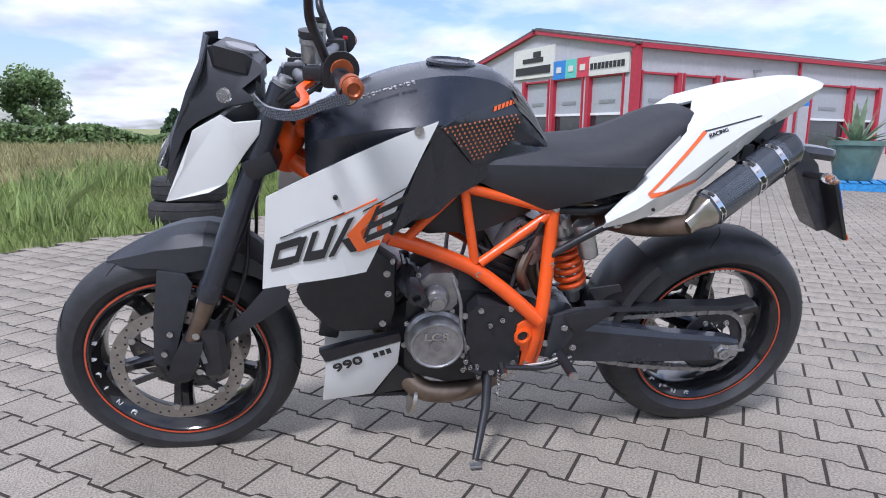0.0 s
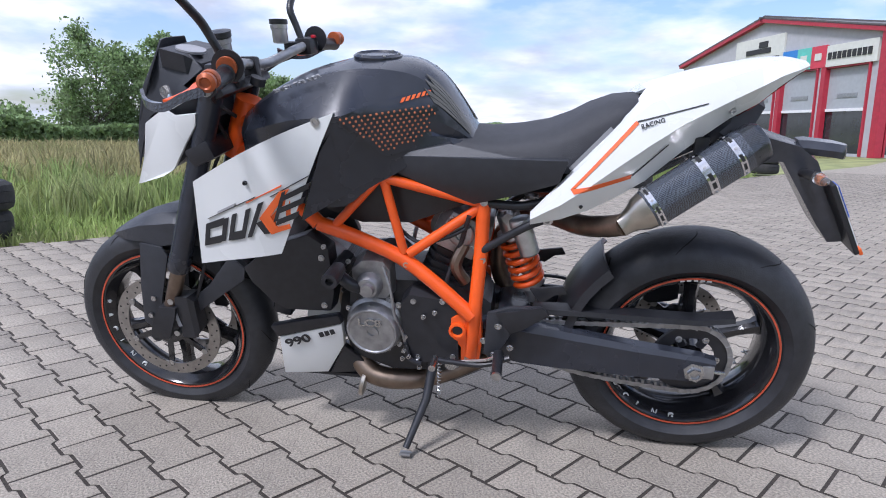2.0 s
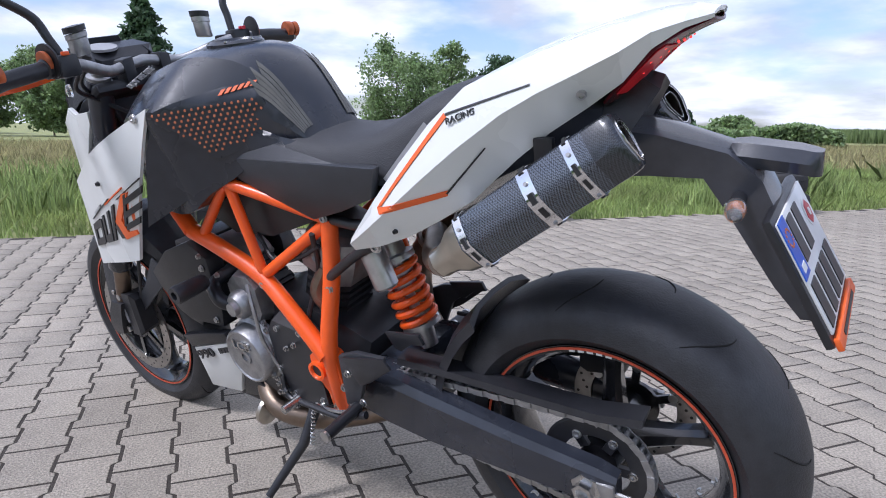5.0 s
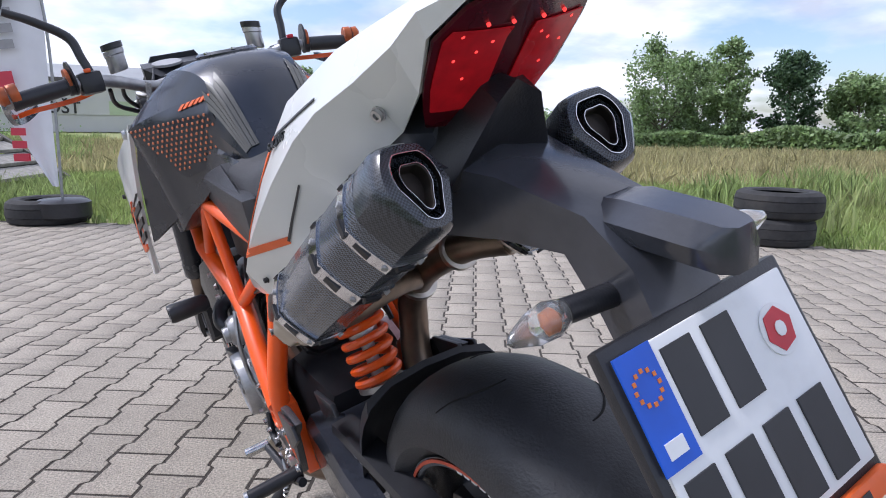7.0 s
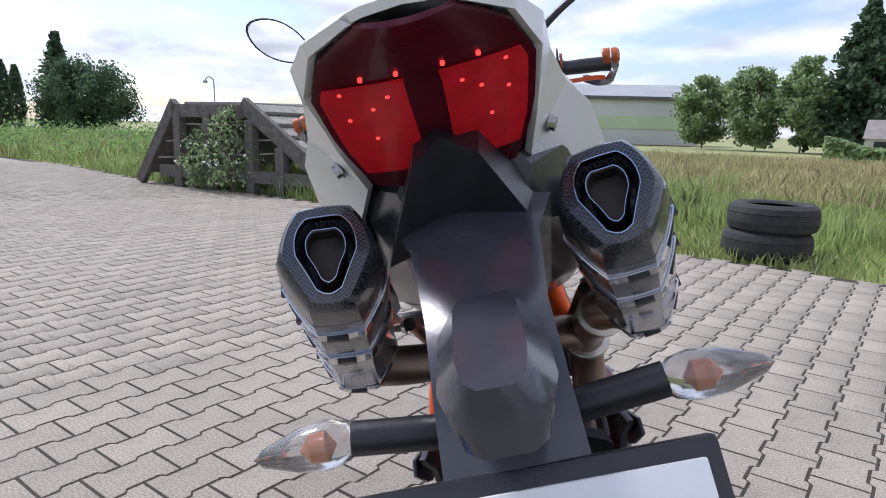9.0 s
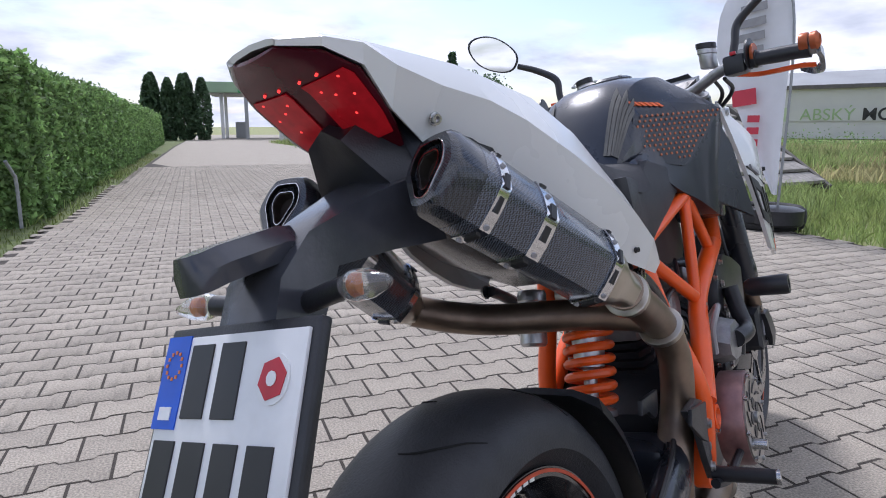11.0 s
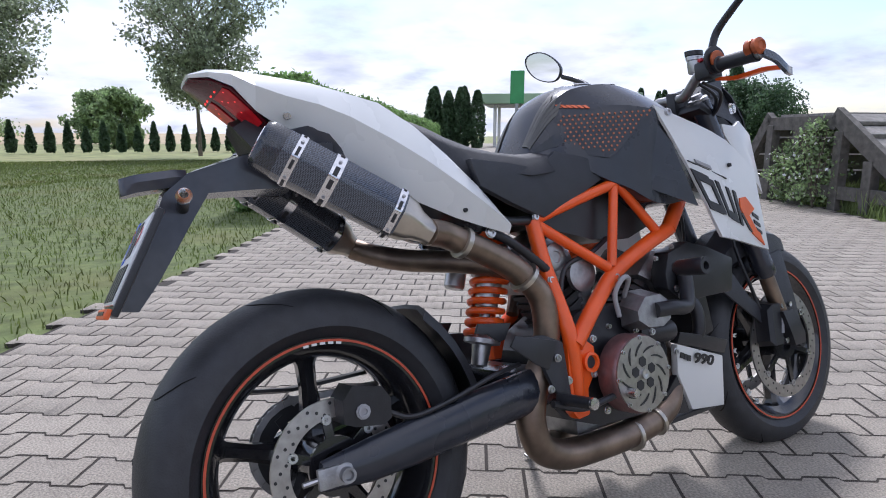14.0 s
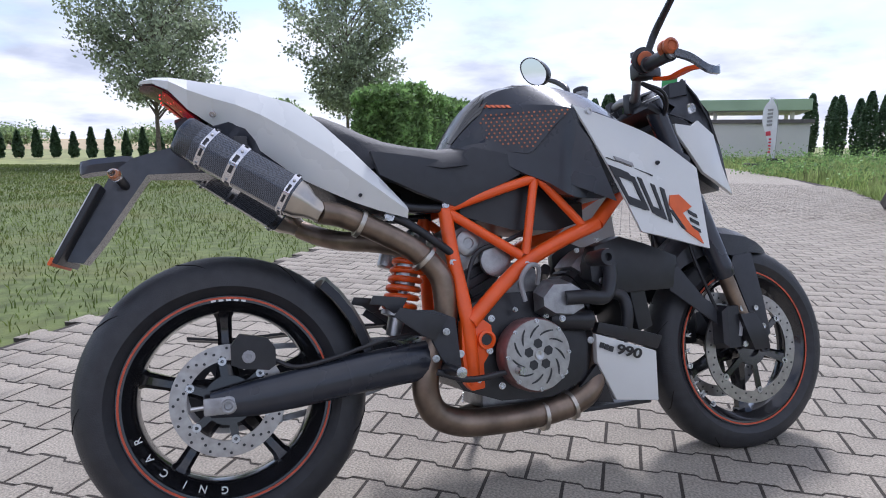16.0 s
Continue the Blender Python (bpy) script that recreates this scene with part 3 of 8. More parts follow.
for s in (-1, 1):
    rim_letters(WC, 0.211, 0.040, put_front, "RACING", radians(165 if s < 0 else 15), radians(13 if s < 0 else -13), s)
    rim_letters(RC, 0.206, 0.064, put_rear, "RACING", radians(200 if s < 0 else -20), radians(13 if s < 0 else -13), s)
    for wheel_put, c, hw in ((put_front, WC, 0.0475), (put_rear, RC, 0.0765)):
        for k in range(5):
            a = radians(84 + 4.2 * k - (20 if wheel_put is put_front else 0))
            wheel_put("rim_mark", box(Vector(c) + Vector((math.cos(a) * 0.2135, s * hw, math.sin(a) * 0.2135)), (0.010, 0.0012, 0.006), Matrix.Rotation(-a + math.pi / 2, 4, "Y")), M_WHITE)

FAIR["body"] = True

# ---- tank and bodywork ----
TANK = [  # x: top, shoulder (y, z), side (y, z), bottom (y, z)
    (-0.270, 0.915, 0.050, 0.905, 0.085, 0.870, 0.080, 0.80),
    (-0.200, 0.962, 0.085, 0.948, 0.140, 0.895, 0.130, 0.76),
    (-0.100, 1.008, 0.105, 0.996, 0.185, 0.925, 0.160, 0.72),
    (0.000, 1.033, 0.108, 1.020, 0.204, 0.938, 0.170, 0.72),
    (0.060, 1.038, 0.104, 1.025, 0.174, 0.938, 0.150, 0.76),
    (0.120, 1.036, 0.095, 1.019, 0.143, 0.935, 0.130, 0.79),
    (0.170, 1.025, 0.086, 1.005, 0.116, 0.925, 0.115, 0.82),
    (0.220, 0.989, 0.076, 0.968, 0.096, 0.905, 0.105, 0.84),
    (0.265, 0.926, 0.068, 0.911, 0.085, 0.880, 0.098, 0.848),
    (0.305, 0.856, 0.060, 0.852, 0.070, 0.849, 0.080, 0.845),
]


def glide(rows, k=3):
    """Rows filled in smoothly between the given ones."""
    q = np.array(rows)
    out = []
    for i in range(len(q) - 1):
        p0, p1, p2, p3 = q[max(i - 1, 0)], q[i], q[i + 1], q[min(i + 2, len(q) - 1)]
        for j in range(k):
            t = j / k
            out.append(tuple(0.5 * (2 * p1 + (p2 - p0) * t + (2 * p0 - 5 * p1 + 4 * p2 - p3) * t * t + (3 * p1 - p0 - 3 * p2 + p3) * t ** 3)))
    return out + [tuple(q[-1])]


TANK = glide(TANK)


def tank_section(x, zt, ys, zs, yw, zw, yb, zb):
    h = [(0, zt), (ys * 0.6, zt - 0.004), (ys, zs), ((ys + yw) / 2 + 0.004, (zs + zw) / 2), (yw, zw), (yw - 0.004, zw - 0.03), ((yw + yb) / 2 - 0.002, (zw + zb) / 2), (yb, zb)]
    return [(x, y, z) for y, z in h] + [(x, -y, z) for y, z in h[:0:-1]]


FAIR["body"] = False
tank = part("fuel_tank", loft([tank_section(*r) for r in TANK]), M_MATT, motorcycle, "matt dark grey fuel tank", angle=19)
part("tank_cap", lathe([(0.058, 0), (0.058, 0.006), (0.05, 0.011), (0.046, 0.007), (0.02, 0.008), (0.0, 0.008)], (0.062, 0, 1.034), (0.03, 0, 1), 28), M_MATT, tank, "flat round filler cap")
for k in range(6):
    a = k * math.pi / 3
    bolt((0.062 + 0.051 * math.cos(a), 0.051 * math.sin(a), 1.042), 0.0035, (0.03, 0, 1), tank, h=0.003)


def tank_y(x, z):
    return 0.2115 - 0.56 * x - 0.10 * max(0.0, 0.93 - z) - 0.75 * max(0.0, z - 0.945)


def strip(poly, yf, s, material, parent, name="sticker", lift=0.0022, cuts=5, thick=0.0012, label="", angle=35):
    """A thin skin that follows a curved side; poly is cut into small cells."""
    bm = bmesh.new()
    a = [bm.verts.new((x, 0, z)) for x, z in poly]
    bm.faces.new(a)
    bmesh.ops.triangulate(bm, faces=list(bm.faces))
    bmesh.ops.subdivide_edges(bm, edges=list(bm.edges), cuts=cuts, use_grid_fill=True)
    for v in bm.verts:
        v.co.y = s * (yf(v.co.x, v.co.z) + lift)
    return part(name, solid(bm, thick), material, parent, label, angle=angle)


def side_logo(s):
    """The raised knee panel with its field of orange studs and a small badge."""
    pan = strip([(0.012, 0.935), (0.060, 0.952), (0.125, 0.966), (0.192, 0.978), (0.212, 0.955), (0.240, 0.872), (0.205, 0.860), (0.110, 0.836), (0.096, 0.842), (0.048, 0.900)], tank_y, s, M_MATT, motorcycle, "knee_panel", 0.003, 5, 0.004, "black knee panel with punched orange dots", 50)
    for j in range(10):
        for i in range(17):
            x = 0.022 + 0.0118 * i + 0.0059 * (j % 2)
            z = 0.9325 + 0.055 * (x - 0.022) - 0.0093 * j
            if z < 0.848 + max(0.0, x - 0.103) * 0.29 or z < 0.932 - (x - 0.018) * 0.98 or x > 0.207 + (0.94 - z) * 0.3:
                continue
            part("stud", lathe([(0.0029, 0), (0.0023, 0.0014), (0.0, 0.0014)], (x, s * (tank_y(x, z) + 0.0035), z), (0.5, s, 0.08), 6), M_STUD, pan, smooth=False)
    # slanted strokes of the badge
    for k in range(6):
        x = 0.140 + 0.0105 * k
        z = 0.9555 + 0.19 * (x - 0.140)
        strip([(x, z), (x + 0.0065, z + 0.001), (x + 0.0105, z + 0.0105), (x + 0.0035, z + 0.0095)], tank_y, s, M_ORANGED, pan, "badge_stroke", 0.0075, 1)


mirrored(side_logo)


def tank_pad(s):
    """Grey grip slats lying on the rear corner of the tank."""
    q = np.array(TANK)

    def on_tank(x, u):
        row = [float(np.interp(x, q[:, 0], q[:, c])) for c in range(1, 8)]
        h = tank_section(x, *row)[:8]
        c = min(int(u), 6)
        v = Vector(h[c]).lerp(Vector(h[c + 1]), u - c)
        return Vector((v.x + 0.002, s * (v.y + 0.003), v.z + 0.002))
    # six slats one above the other, each with a slanted front edge
    for k in range(6):
        u0, u1 = 1.35 + 0.27 * k, 1.35 + 0.27 * k + 0.235
        bm = bmesh.new()
        vs = []
        for c in range(9):
            q0 = 0.186 + 0.012 * (k % 2)
            vs.append([bm.verts.new(on_tank(q0 + 0.010 * m / 4 + (0.288 - q0 - 0.010 * m / 4) * c / 8, u0 + (u1 - u0) * m / 4)) for m in range(5)])
        for a, b in zip(vs, vs[1:]):
            for m in range(4):
                bm.faces.new((a[m], a[m + 1], b[m + 1], b[m]))
        part("tank_pad", solid(bm, 0.0016), M_PADG, tank, "grey rubber grip slat on the tank")


mirrored(tank_pad)


def side_panel(s):
    f = lambda x, z: s * (0.203 + 0.030 * math.exp(-((x + 0.16) / 0.15) ** 2) * min(1.0, max(0.0, (0.95 - z) / 0.1)))
    bm = bmesh.new()
    # rows of the shroud from its front edge to its back edge
    front = [(-0.366, 0.571), (-0.361, 0.625), (-0.356, 0.680), (-0.351, 0.735), (-0.347, 0.784)]
    back = [(-0.141, 0.620), (-0.105, 0.700), (-0.066, 0.790), (-0.027, 0.875), (0.008, 0.947)]
    grid = []
    for (x0, z0), (x1, z1), top in zip(front, back, (0.0, 0.0, 0.0, 0.004, 0.022)):
        grid.append([(x0 + (x1 - x0) * k / 8, z0 + (z1 - z0) * k / 8 + top * math.sin(math.pi * k / 8) * 0.6) for k in range(9)])
    vs = [[bm.verts.new((x, f(x, z), z)) for x, z in r] for r in grid]
    for a, b in zip(vs, vs[1:]):
        for k in range(8):
            bm.faces.new((a[k], a[k + 1], b[k + 1], b[k]))
    solid(bm, 0.008)
    pan = part("side_panel", bm, M_WHITE, motorcycle, "glossy white radiator side panel", angle=50)

    def sticker(name, poly, material):
        bm = bmesh.new()
        g = lambda x, z: f(x, z) + s * 0.0035
        a = [bm.verts.new((x, g(x, z), z)) for x, z in poly]
        b = [bm.verts.new((x, g(x, z) - s * 0.004, z)) for x, z in poly]
        bm.faces.new(a); bm.faces.new(b[::-1])
        for k in range(len(a)):
            bm.faces.new((a[k], b[k], b[(k + 1) % len(a)], a[(k + 1) % len(a)]))
        bmesh.ops.triangulate(bm, faces=list(bm.faces))
        part(name, bm, material, pan, smooth=False)
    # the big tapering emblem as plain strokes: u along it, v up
    if s < 0:
        A, B, C, D = Vector((-0.346, 0.622)), Vector((-0.331, 0.680)), Vector((-0.102, 0.690)), Vector((-0.060, 0.790))
    else:
        A, B, C, D = Vector((-0.112, 0.690)), Vector((-0.066, 0.790)), Vector((-0.340, 0.600)), Vector((-0.325, 0.675))
    X = lambda u, v: tuple((A * (1 - u) + C * u) * (1 - v) + (B * (1 - u) + D * u) * v)

    def stroke(u0, u1, v0, v1, k=0.0, material=M_PRINT, name="emblem_bar"):
        q = [X(u0 + (u1 - u0) * t, v0 + k * t) for t in (0, 0.33, 0.67, 1)] + [X(u0 + (u1 - u0) * t, v1 + k * t) for t in (1, 0.67, 0.33, 0)]
        sticker(name, q, material)
    q = 0.30 if s < 0 else 0.24
    for u0, u1, v0, v1 in ((0.0, 0.045, 0.0, 1.0), (0.045, 0.195, 0.0, q), (0.045, 0.195, 1 - q, 1.0), (0.195, 0.245, 0.04, 0.94), (0.285, 0.33, 0.02, 1.0), (0.33, 0.43, 0.0, q), (0.43, 0.475, 0.0, 1.0)):
        stroke(u0, u1, v0, v1)
    sticker("emblem_bar", [X(0.51, 0.0), X(0.56, 0.0), X(0.60, 1.05), X(0.55, 1.05)], M_PRINT)
    sticker("emblem_bar", [X(0.575, 0.42), X(0.70, 0.0), X(0.765, -0.02), X(0.63, 0.45)], M_PRINT)
    if s < 0:
        sticker("emblem_slash", [X(0.60, 0.55), X(0.78, -0.06), X(0.97, -0.02), X(0.94, 0.10), X(0.82, 0.12), X(0.715, 0.50), X(0.83, 1.10), X(0.74, 1.16)], M_ORANGED)
        for k in range(3):
            stroke(0.80, 1.0 + 0.01 * k, 0.17 + 0.33 * k, 0.33 + 0.33 * k, 0.05)
        stroke(0.765, 0.80, 0.30, 1.10)
        sticker("pinstripe", [X(0.66, 1.10), X(0.98, 1.22), X(0.98, 1.245), X(0.66, 1.13)], M_PRINT)
        sticker("pinstripe", [X(0.42, 1.22), X(0.74, 1.28), X(0.74, 1.33), X(0.42, 1.26)], M_ORANGED)
    else:
        sticker("emblem_slash", [X(0.60, 0.60), X(0.76, -0.06), X(1.0, -0.22), X(0.95, 0.16), X(0.84, 0.20), X(0.78, 0.55), X(0.95, 1.0), X(0.80, 1.18), X(0.66, 0.95)], M_ORANGED)
        for k in range(3):
            stroke(0.88, 1.0, 0.16 + 0.26 * k, 0.28 + 0.26 * k)
    sticker("pinstripe", [X(0.02, 1.20), X(0.5, 1.30), X(0.5, 1.33), X(0.02, 1.22)], M_PRINT)
    sticker("emblem_bar", [X(0.12, 1.26), X(0.30, 1.30), X(0.30, 1.40), X(0.12, 1.36)], M_GREYST)
    x, z = -0.033, 0.9285
    bolt((x, f(x, z) + s * 0.002, z), 0.0085, (0, s, 0), pan)
    x, z = -0.205, 0.793
    bolt((x, f(x, z) + s * 0.002, z), 0.0045, (0, s, 0), pan, M_PRINT)


mirrored(side_panel)


FAIR["body"] = True


def lower_cover(s):
    """Matt black cover between tank and trellis."""
    f = lambda x, z: max(0.18 - 0.56 * x + 0.12 * (z - 0.8), 0.105)
    strip([(-0.085, 0.70), (-0.02, 0.735), (0.093, 0.795), (0.175, 0.808), (0.178, 0.838), (0.11, 0.828), (0.03, 0.90), (0.012, 0.93), (-0.03, 0.86)], f, s, M_MATT, motorcycle, "tank_side_cover", 0.004, 5, 0.012, "matt black lower tank cover", 50)
    g = lambda x, z: s * (0.124 - 0.08 * (x - 0.1) + 0.31 * max(0.0, x - 0.3))
    part("seat_side_cover", plate([(0.10, 0.80), (0.11, 0.832), (0.245, 0.860), (0.278, 0.838), (0.33, 0.826), (0.42, 0.834), (0.515, 0.838), (0.495, 0.783), (0.40, 0.745), (0.30, 0.712), (0.20, 0.752)], g, 0.02, 0.003), M_GREYP, motorcycle, "dark grey side cover under the seat")


FAIR["body"] = False
mirrored(lower_cover)
FAIR["body"] = True

SEAT = [(0.215, 0.905, 0.83, 0.085), (0.25, 0.888, 0.825, 0.112), (0.29, 0.880, 0.818, 0.126), (0.34, 0.874, 0.810, 0.124), (0.41, 0.877, 0.815, 0.128), (0.47, 0.890, 0.805, 0.136), (0.52, 0.915, 0.800, 0.130), (0.56, 0.938, 0.815, 0.120), (0.61, 0.955, 0.86, 0.105), (0.66, 0.955, 0.91, 0.085), (0.685, 0.945, 0.925, 0.06)]


def seat_section(x, zt, zb, w):
    h = []
    for k in range(9):
        a = math.pi * k / 8
        h.append((x, -math.cos(a) * w * (1 - 0.06 * math.sin(a)), zb + (zt - zb) * math.sin(a) ** 0.55 * (1 - 0.10 * math.sin(a) ** 8)))
    return h


part("seat", loft([seat_section(*r) for r in SEAT]), M_SEATM, motorcycle, "black textured vinyl seat", angle=60)

# ---- tail ----
TAIL = [  # x: top z, deck edge y z, crease y z, lower edge y z, inner y (0: closed across)
    (0.438, 0.714, 0.148, 0.711, 0.158, 0.700, 0.148, 0.684, 0.144),
    (0.500, 0.785, 0.152, 0.781, 0.175, 0.742, 0.154, 0.700, 0.138),
    (0.560, 0.850, 0.146, 0.845, 0.176, 0.786, 0.150, 0.722, 0.128),
    (0.620, 0.912, 0.134, 0.906, 0.169, 0.832, 0.140, 0.752, 0.110),
    (0.680, 0.966, 0.116, 0.956, 0.157, 0.876, 0.124, 0.787, 0.0),
    (0.750, 0.992, 0.102, 0.981, 0.141, 0.922, 0.106, 0.848, 0.0),
    (0.800, 1.006, 0.094, 0.997, 0.129, 0.947, 0.092, 0.886, 0.0),
    (0.850, 1.018, 0.078, 1.010, 0.106, 0.968, 0.068, 0.917, 0.0),
    (0.900, 1.028, 0.062, 1.022, 0.091, 0.990, 0.074, 0.950, 0.0),
    (0.938, 1.033, 0.055, 1.028, 0.085, 1.010, 0.081, 0.990, 0.0),
    (0.972, 1.034, 0.044, 1.030, 0.067, 1.018, 0.064, 1.010, 0.0),
    (1.000, 1.028, 0.024, 1.026, 0.036, 1.022, 0.033, 1.017, 0.0),
]


def tail_off(x):
    """The tail sits a little towards the stand side."""
    return -0.0105 * min(1.0, max(0.0, (x - 0.62) / 0.22))


def tail_skin():
    bm = bmesh.new()
    rows_ = {}
    for s in (-1, 1):
        prev = None
        for x, zt, ye, ze, yc, zc, yb, zb, yi in TAIL:
            if yi == 0.0:
                if x not in rows_:
                    rows_[x] = bm.verts.new((x, tail_off(x), zt))
                inner = rows_[x]
            else:
                inner = bm.verts.new((x, s * yi, zt))
            cur = [inner] + [bm.verts.new((x, s * y + tail_off(x), z)) for y, z in ((ye, ze), ((ye + yc) / 2 + 0.002, (ze + zc) / 2), (yc, zc), (yb, zb))]
            if prev:
                for k in range(4):
                    bm.faces.new((prev[k], prev[k + 1], cur[k + 1], cur[k]))
            prev = cur
    return solid(bm, 0.006)


tail = part("tail_fairing", tail_skin(), M_WHITE, motorcycle, "glossy white pointed tail fairing", angle=11)


def tail_y(x, z):
    q = np.array(TAIL)
    ye, ze, yc, zc, yb, zb = [float(np.interp(x, q[:, 0], q[:, k])) for k in range(2, 8)]
    return float(np.interp(z, [zb, zc, (ze + zc) / 2, ze], [yb, yc, (ye + yc) / 2 + 0.002, ye]))


def tail_details(s):
    w = 0.011
    ty = lambda x, z: tail_y(x, z) + s * tail_off(x)
    if s < 0:
        strip([(0.520, 0.777), (0.520 + w, 0.777 + w * 0.4), (0.652 + w * 0.3, 0.917), (0.649, 0.922)], ty, s, M_ORANGED, tail, "orange_stripe")
        strip([(0.520, 0.777), (0.528, 0.777 - w * 0.85), (0.648, 0.808 - w * 0.85), (0.650, 0.808)], ty, s, M_ORANGED, tail, "orange_stripe")
        strip([(0.648, 0.801), (0.720, 0.873), (0.719, 0.8745), (0.646, 0.803)], ty, s, M_PRINT, tail, "pinstripe")
        strip([(0.652, 0.919), (0.79, 0.958), (0.79, 0.960), (0.652, 0.922)], ty, s, M_PRINT, tail, "pinstripe")
    bolt((0.848, s * (tail_y(0.848, 0.938) + 0.001) + tail_off(0.848), 0.938), 0.006, (0.3, s, -0.4), tail)
    bolt((0.545, s * (tail_y(0.545, 0.735) + 0.001), 0.735), 0.0035, (0, s, 0), tail, M_PRINT)
    if s < 0:
        part("lettering", text_bm("RACING", 0.0135, Matrix.Translation((0.660, -tail_y(0.70, 0.915) + tail_off(0.74) - 0.0015, 0.908)) @ Matrix.Rotation(radians(7), 4, "Z") @ Matrix.Rotation(radians(-17), 4, "Y") @ Matrix.Rotation(radians(64), 4, "X")), M_PRINT, tail, smooth=False)


mirrored(tail_details)


def under_tail():
    secs = []
    for x, w, zt, zb in ((0.42, 0.06, 0.76, 0.70), (0.52, 0.13, 0.79, 0.70), (0.62, 0.14, 0.84, 0.745), (0.72, 0.128, 0.92, 0.80), (0.80, 0.10, 0.95, 0.835), (0.86, 0.055, 0.94, 0.845)):
        secs.append([(x, -w, zt - 0.03), (x, -w * 0.6, zt), (x, w * 0.6, zt), (x, w, zt - 0.03), (x, w * 0.8, zb + 0.02), (x, w * 0.4, zb), (x, -w * 0.4, zb), (x, -w * 0.8, zb + 0.02)])
    part("undertray", loft(secs), M_ARM, motorcycle, "black plastic undertray")
    LENS = [(1.000, 0.028, 1.016), (0.972, 0.060, 1.006), (0.940, 0.076, 0.987), (0.905, 0.072, 0.954), (0.880, 0.062, 0.930), (0.866, 0.054, 0.917)]

    def skin(x0, x1, t0, t1, lift, n=6, m=5, thick=0.004):
        q = np.array(LENS)[::-1]
        bm = bmesh.new()
        vs = []
        for i in range(n):
            x = x0 + (x1 - x0) * i / (n - 1)
            w, z = float(np.interp(x, q[:, 0], q[:, 1])), float(np.interp(x, q[:, 0], q[:, 2]))
            vs.append([bm.verts.new((x + 0.005 * (1 - t * t) + 0.6 * lift, t * w + tail_off(x), z - 0.005 * (1 - t * t) - 0.8 * lift)) for t in (t0 + (t1 - t0) * k / (m - 1) for k in range(m))])
        for a, b in zip(vs, vs[1:]):
            for k in range(m - 1):
                bm.faces.new((a[k], a[k + 1], b[k + 1], b[k]))
        return solid(bm, thick)
    lens = part("tail_light", skin(0.999, 0.867, -1, 1, 0.0, 10, 9), M_REDL, motorcycle, "dark red tail light lens", angle=60)
    for s in (-1, 1):
        part("lit_panel", skin(0.950, 0.884, s * 0.16, s * 0.92, 0.0008, 8, 7, 0.0012), M_REDG, lens, "glowing red lamp field", angle=60)
        for y, z in ((0.055, 0.990), (0.038, 0.996), (0.015, 0.996), (0.037, 0.979), (0.055, 0.974), (0.041, 0.960), (0.025, 0.985)):
            q = np.array(LENS)[::-1]
            x = float(np.interp(z, q[:, 2], q[:, 0]))
            t = y / float(np.interp(x, q[:, 0], q[:, 1]))
            part("diode", lathe([(0.0016, -0.002), (0.0016, 0.0002), (0.0009, 0.0006), (0.0, 0.0008)], (x + 0.005 * (1 - t * t) + 0.0012, s * y + tail_off(x), z - 0.005 * (1 - t * t) - 0.0016), (0.6, 0, -0.8), 8), M_LED, lens)


under_tail()
# blacker than the holder arm: the hump's shade is put into its colour
part("tail_light_hump", loft([[(0.876 + 0.046 * q + 0.010, y * (1 - 0.62 * q) - 0.008, 0.872 + 0.074 * q - 0.010 * abs(y) / 0.04) for y in (-0.062, -0.034, 0.0, 0.034, 0.062)] + [(0.82 + 0.04 * q, 0.062 * (1 - 0.62 * q), 0.89 + 0.085 * q), (0.82 + 0.04 * q, -0.062 * (1 - 0.62 * q), 0.89 + 0.085 * q)] for q in (0.0, 0.5, 0.8, 0.95, 1.0)]), M_BLACK, motorcycle, "black hump below the tail light, its shade put into the colour", angle=60)


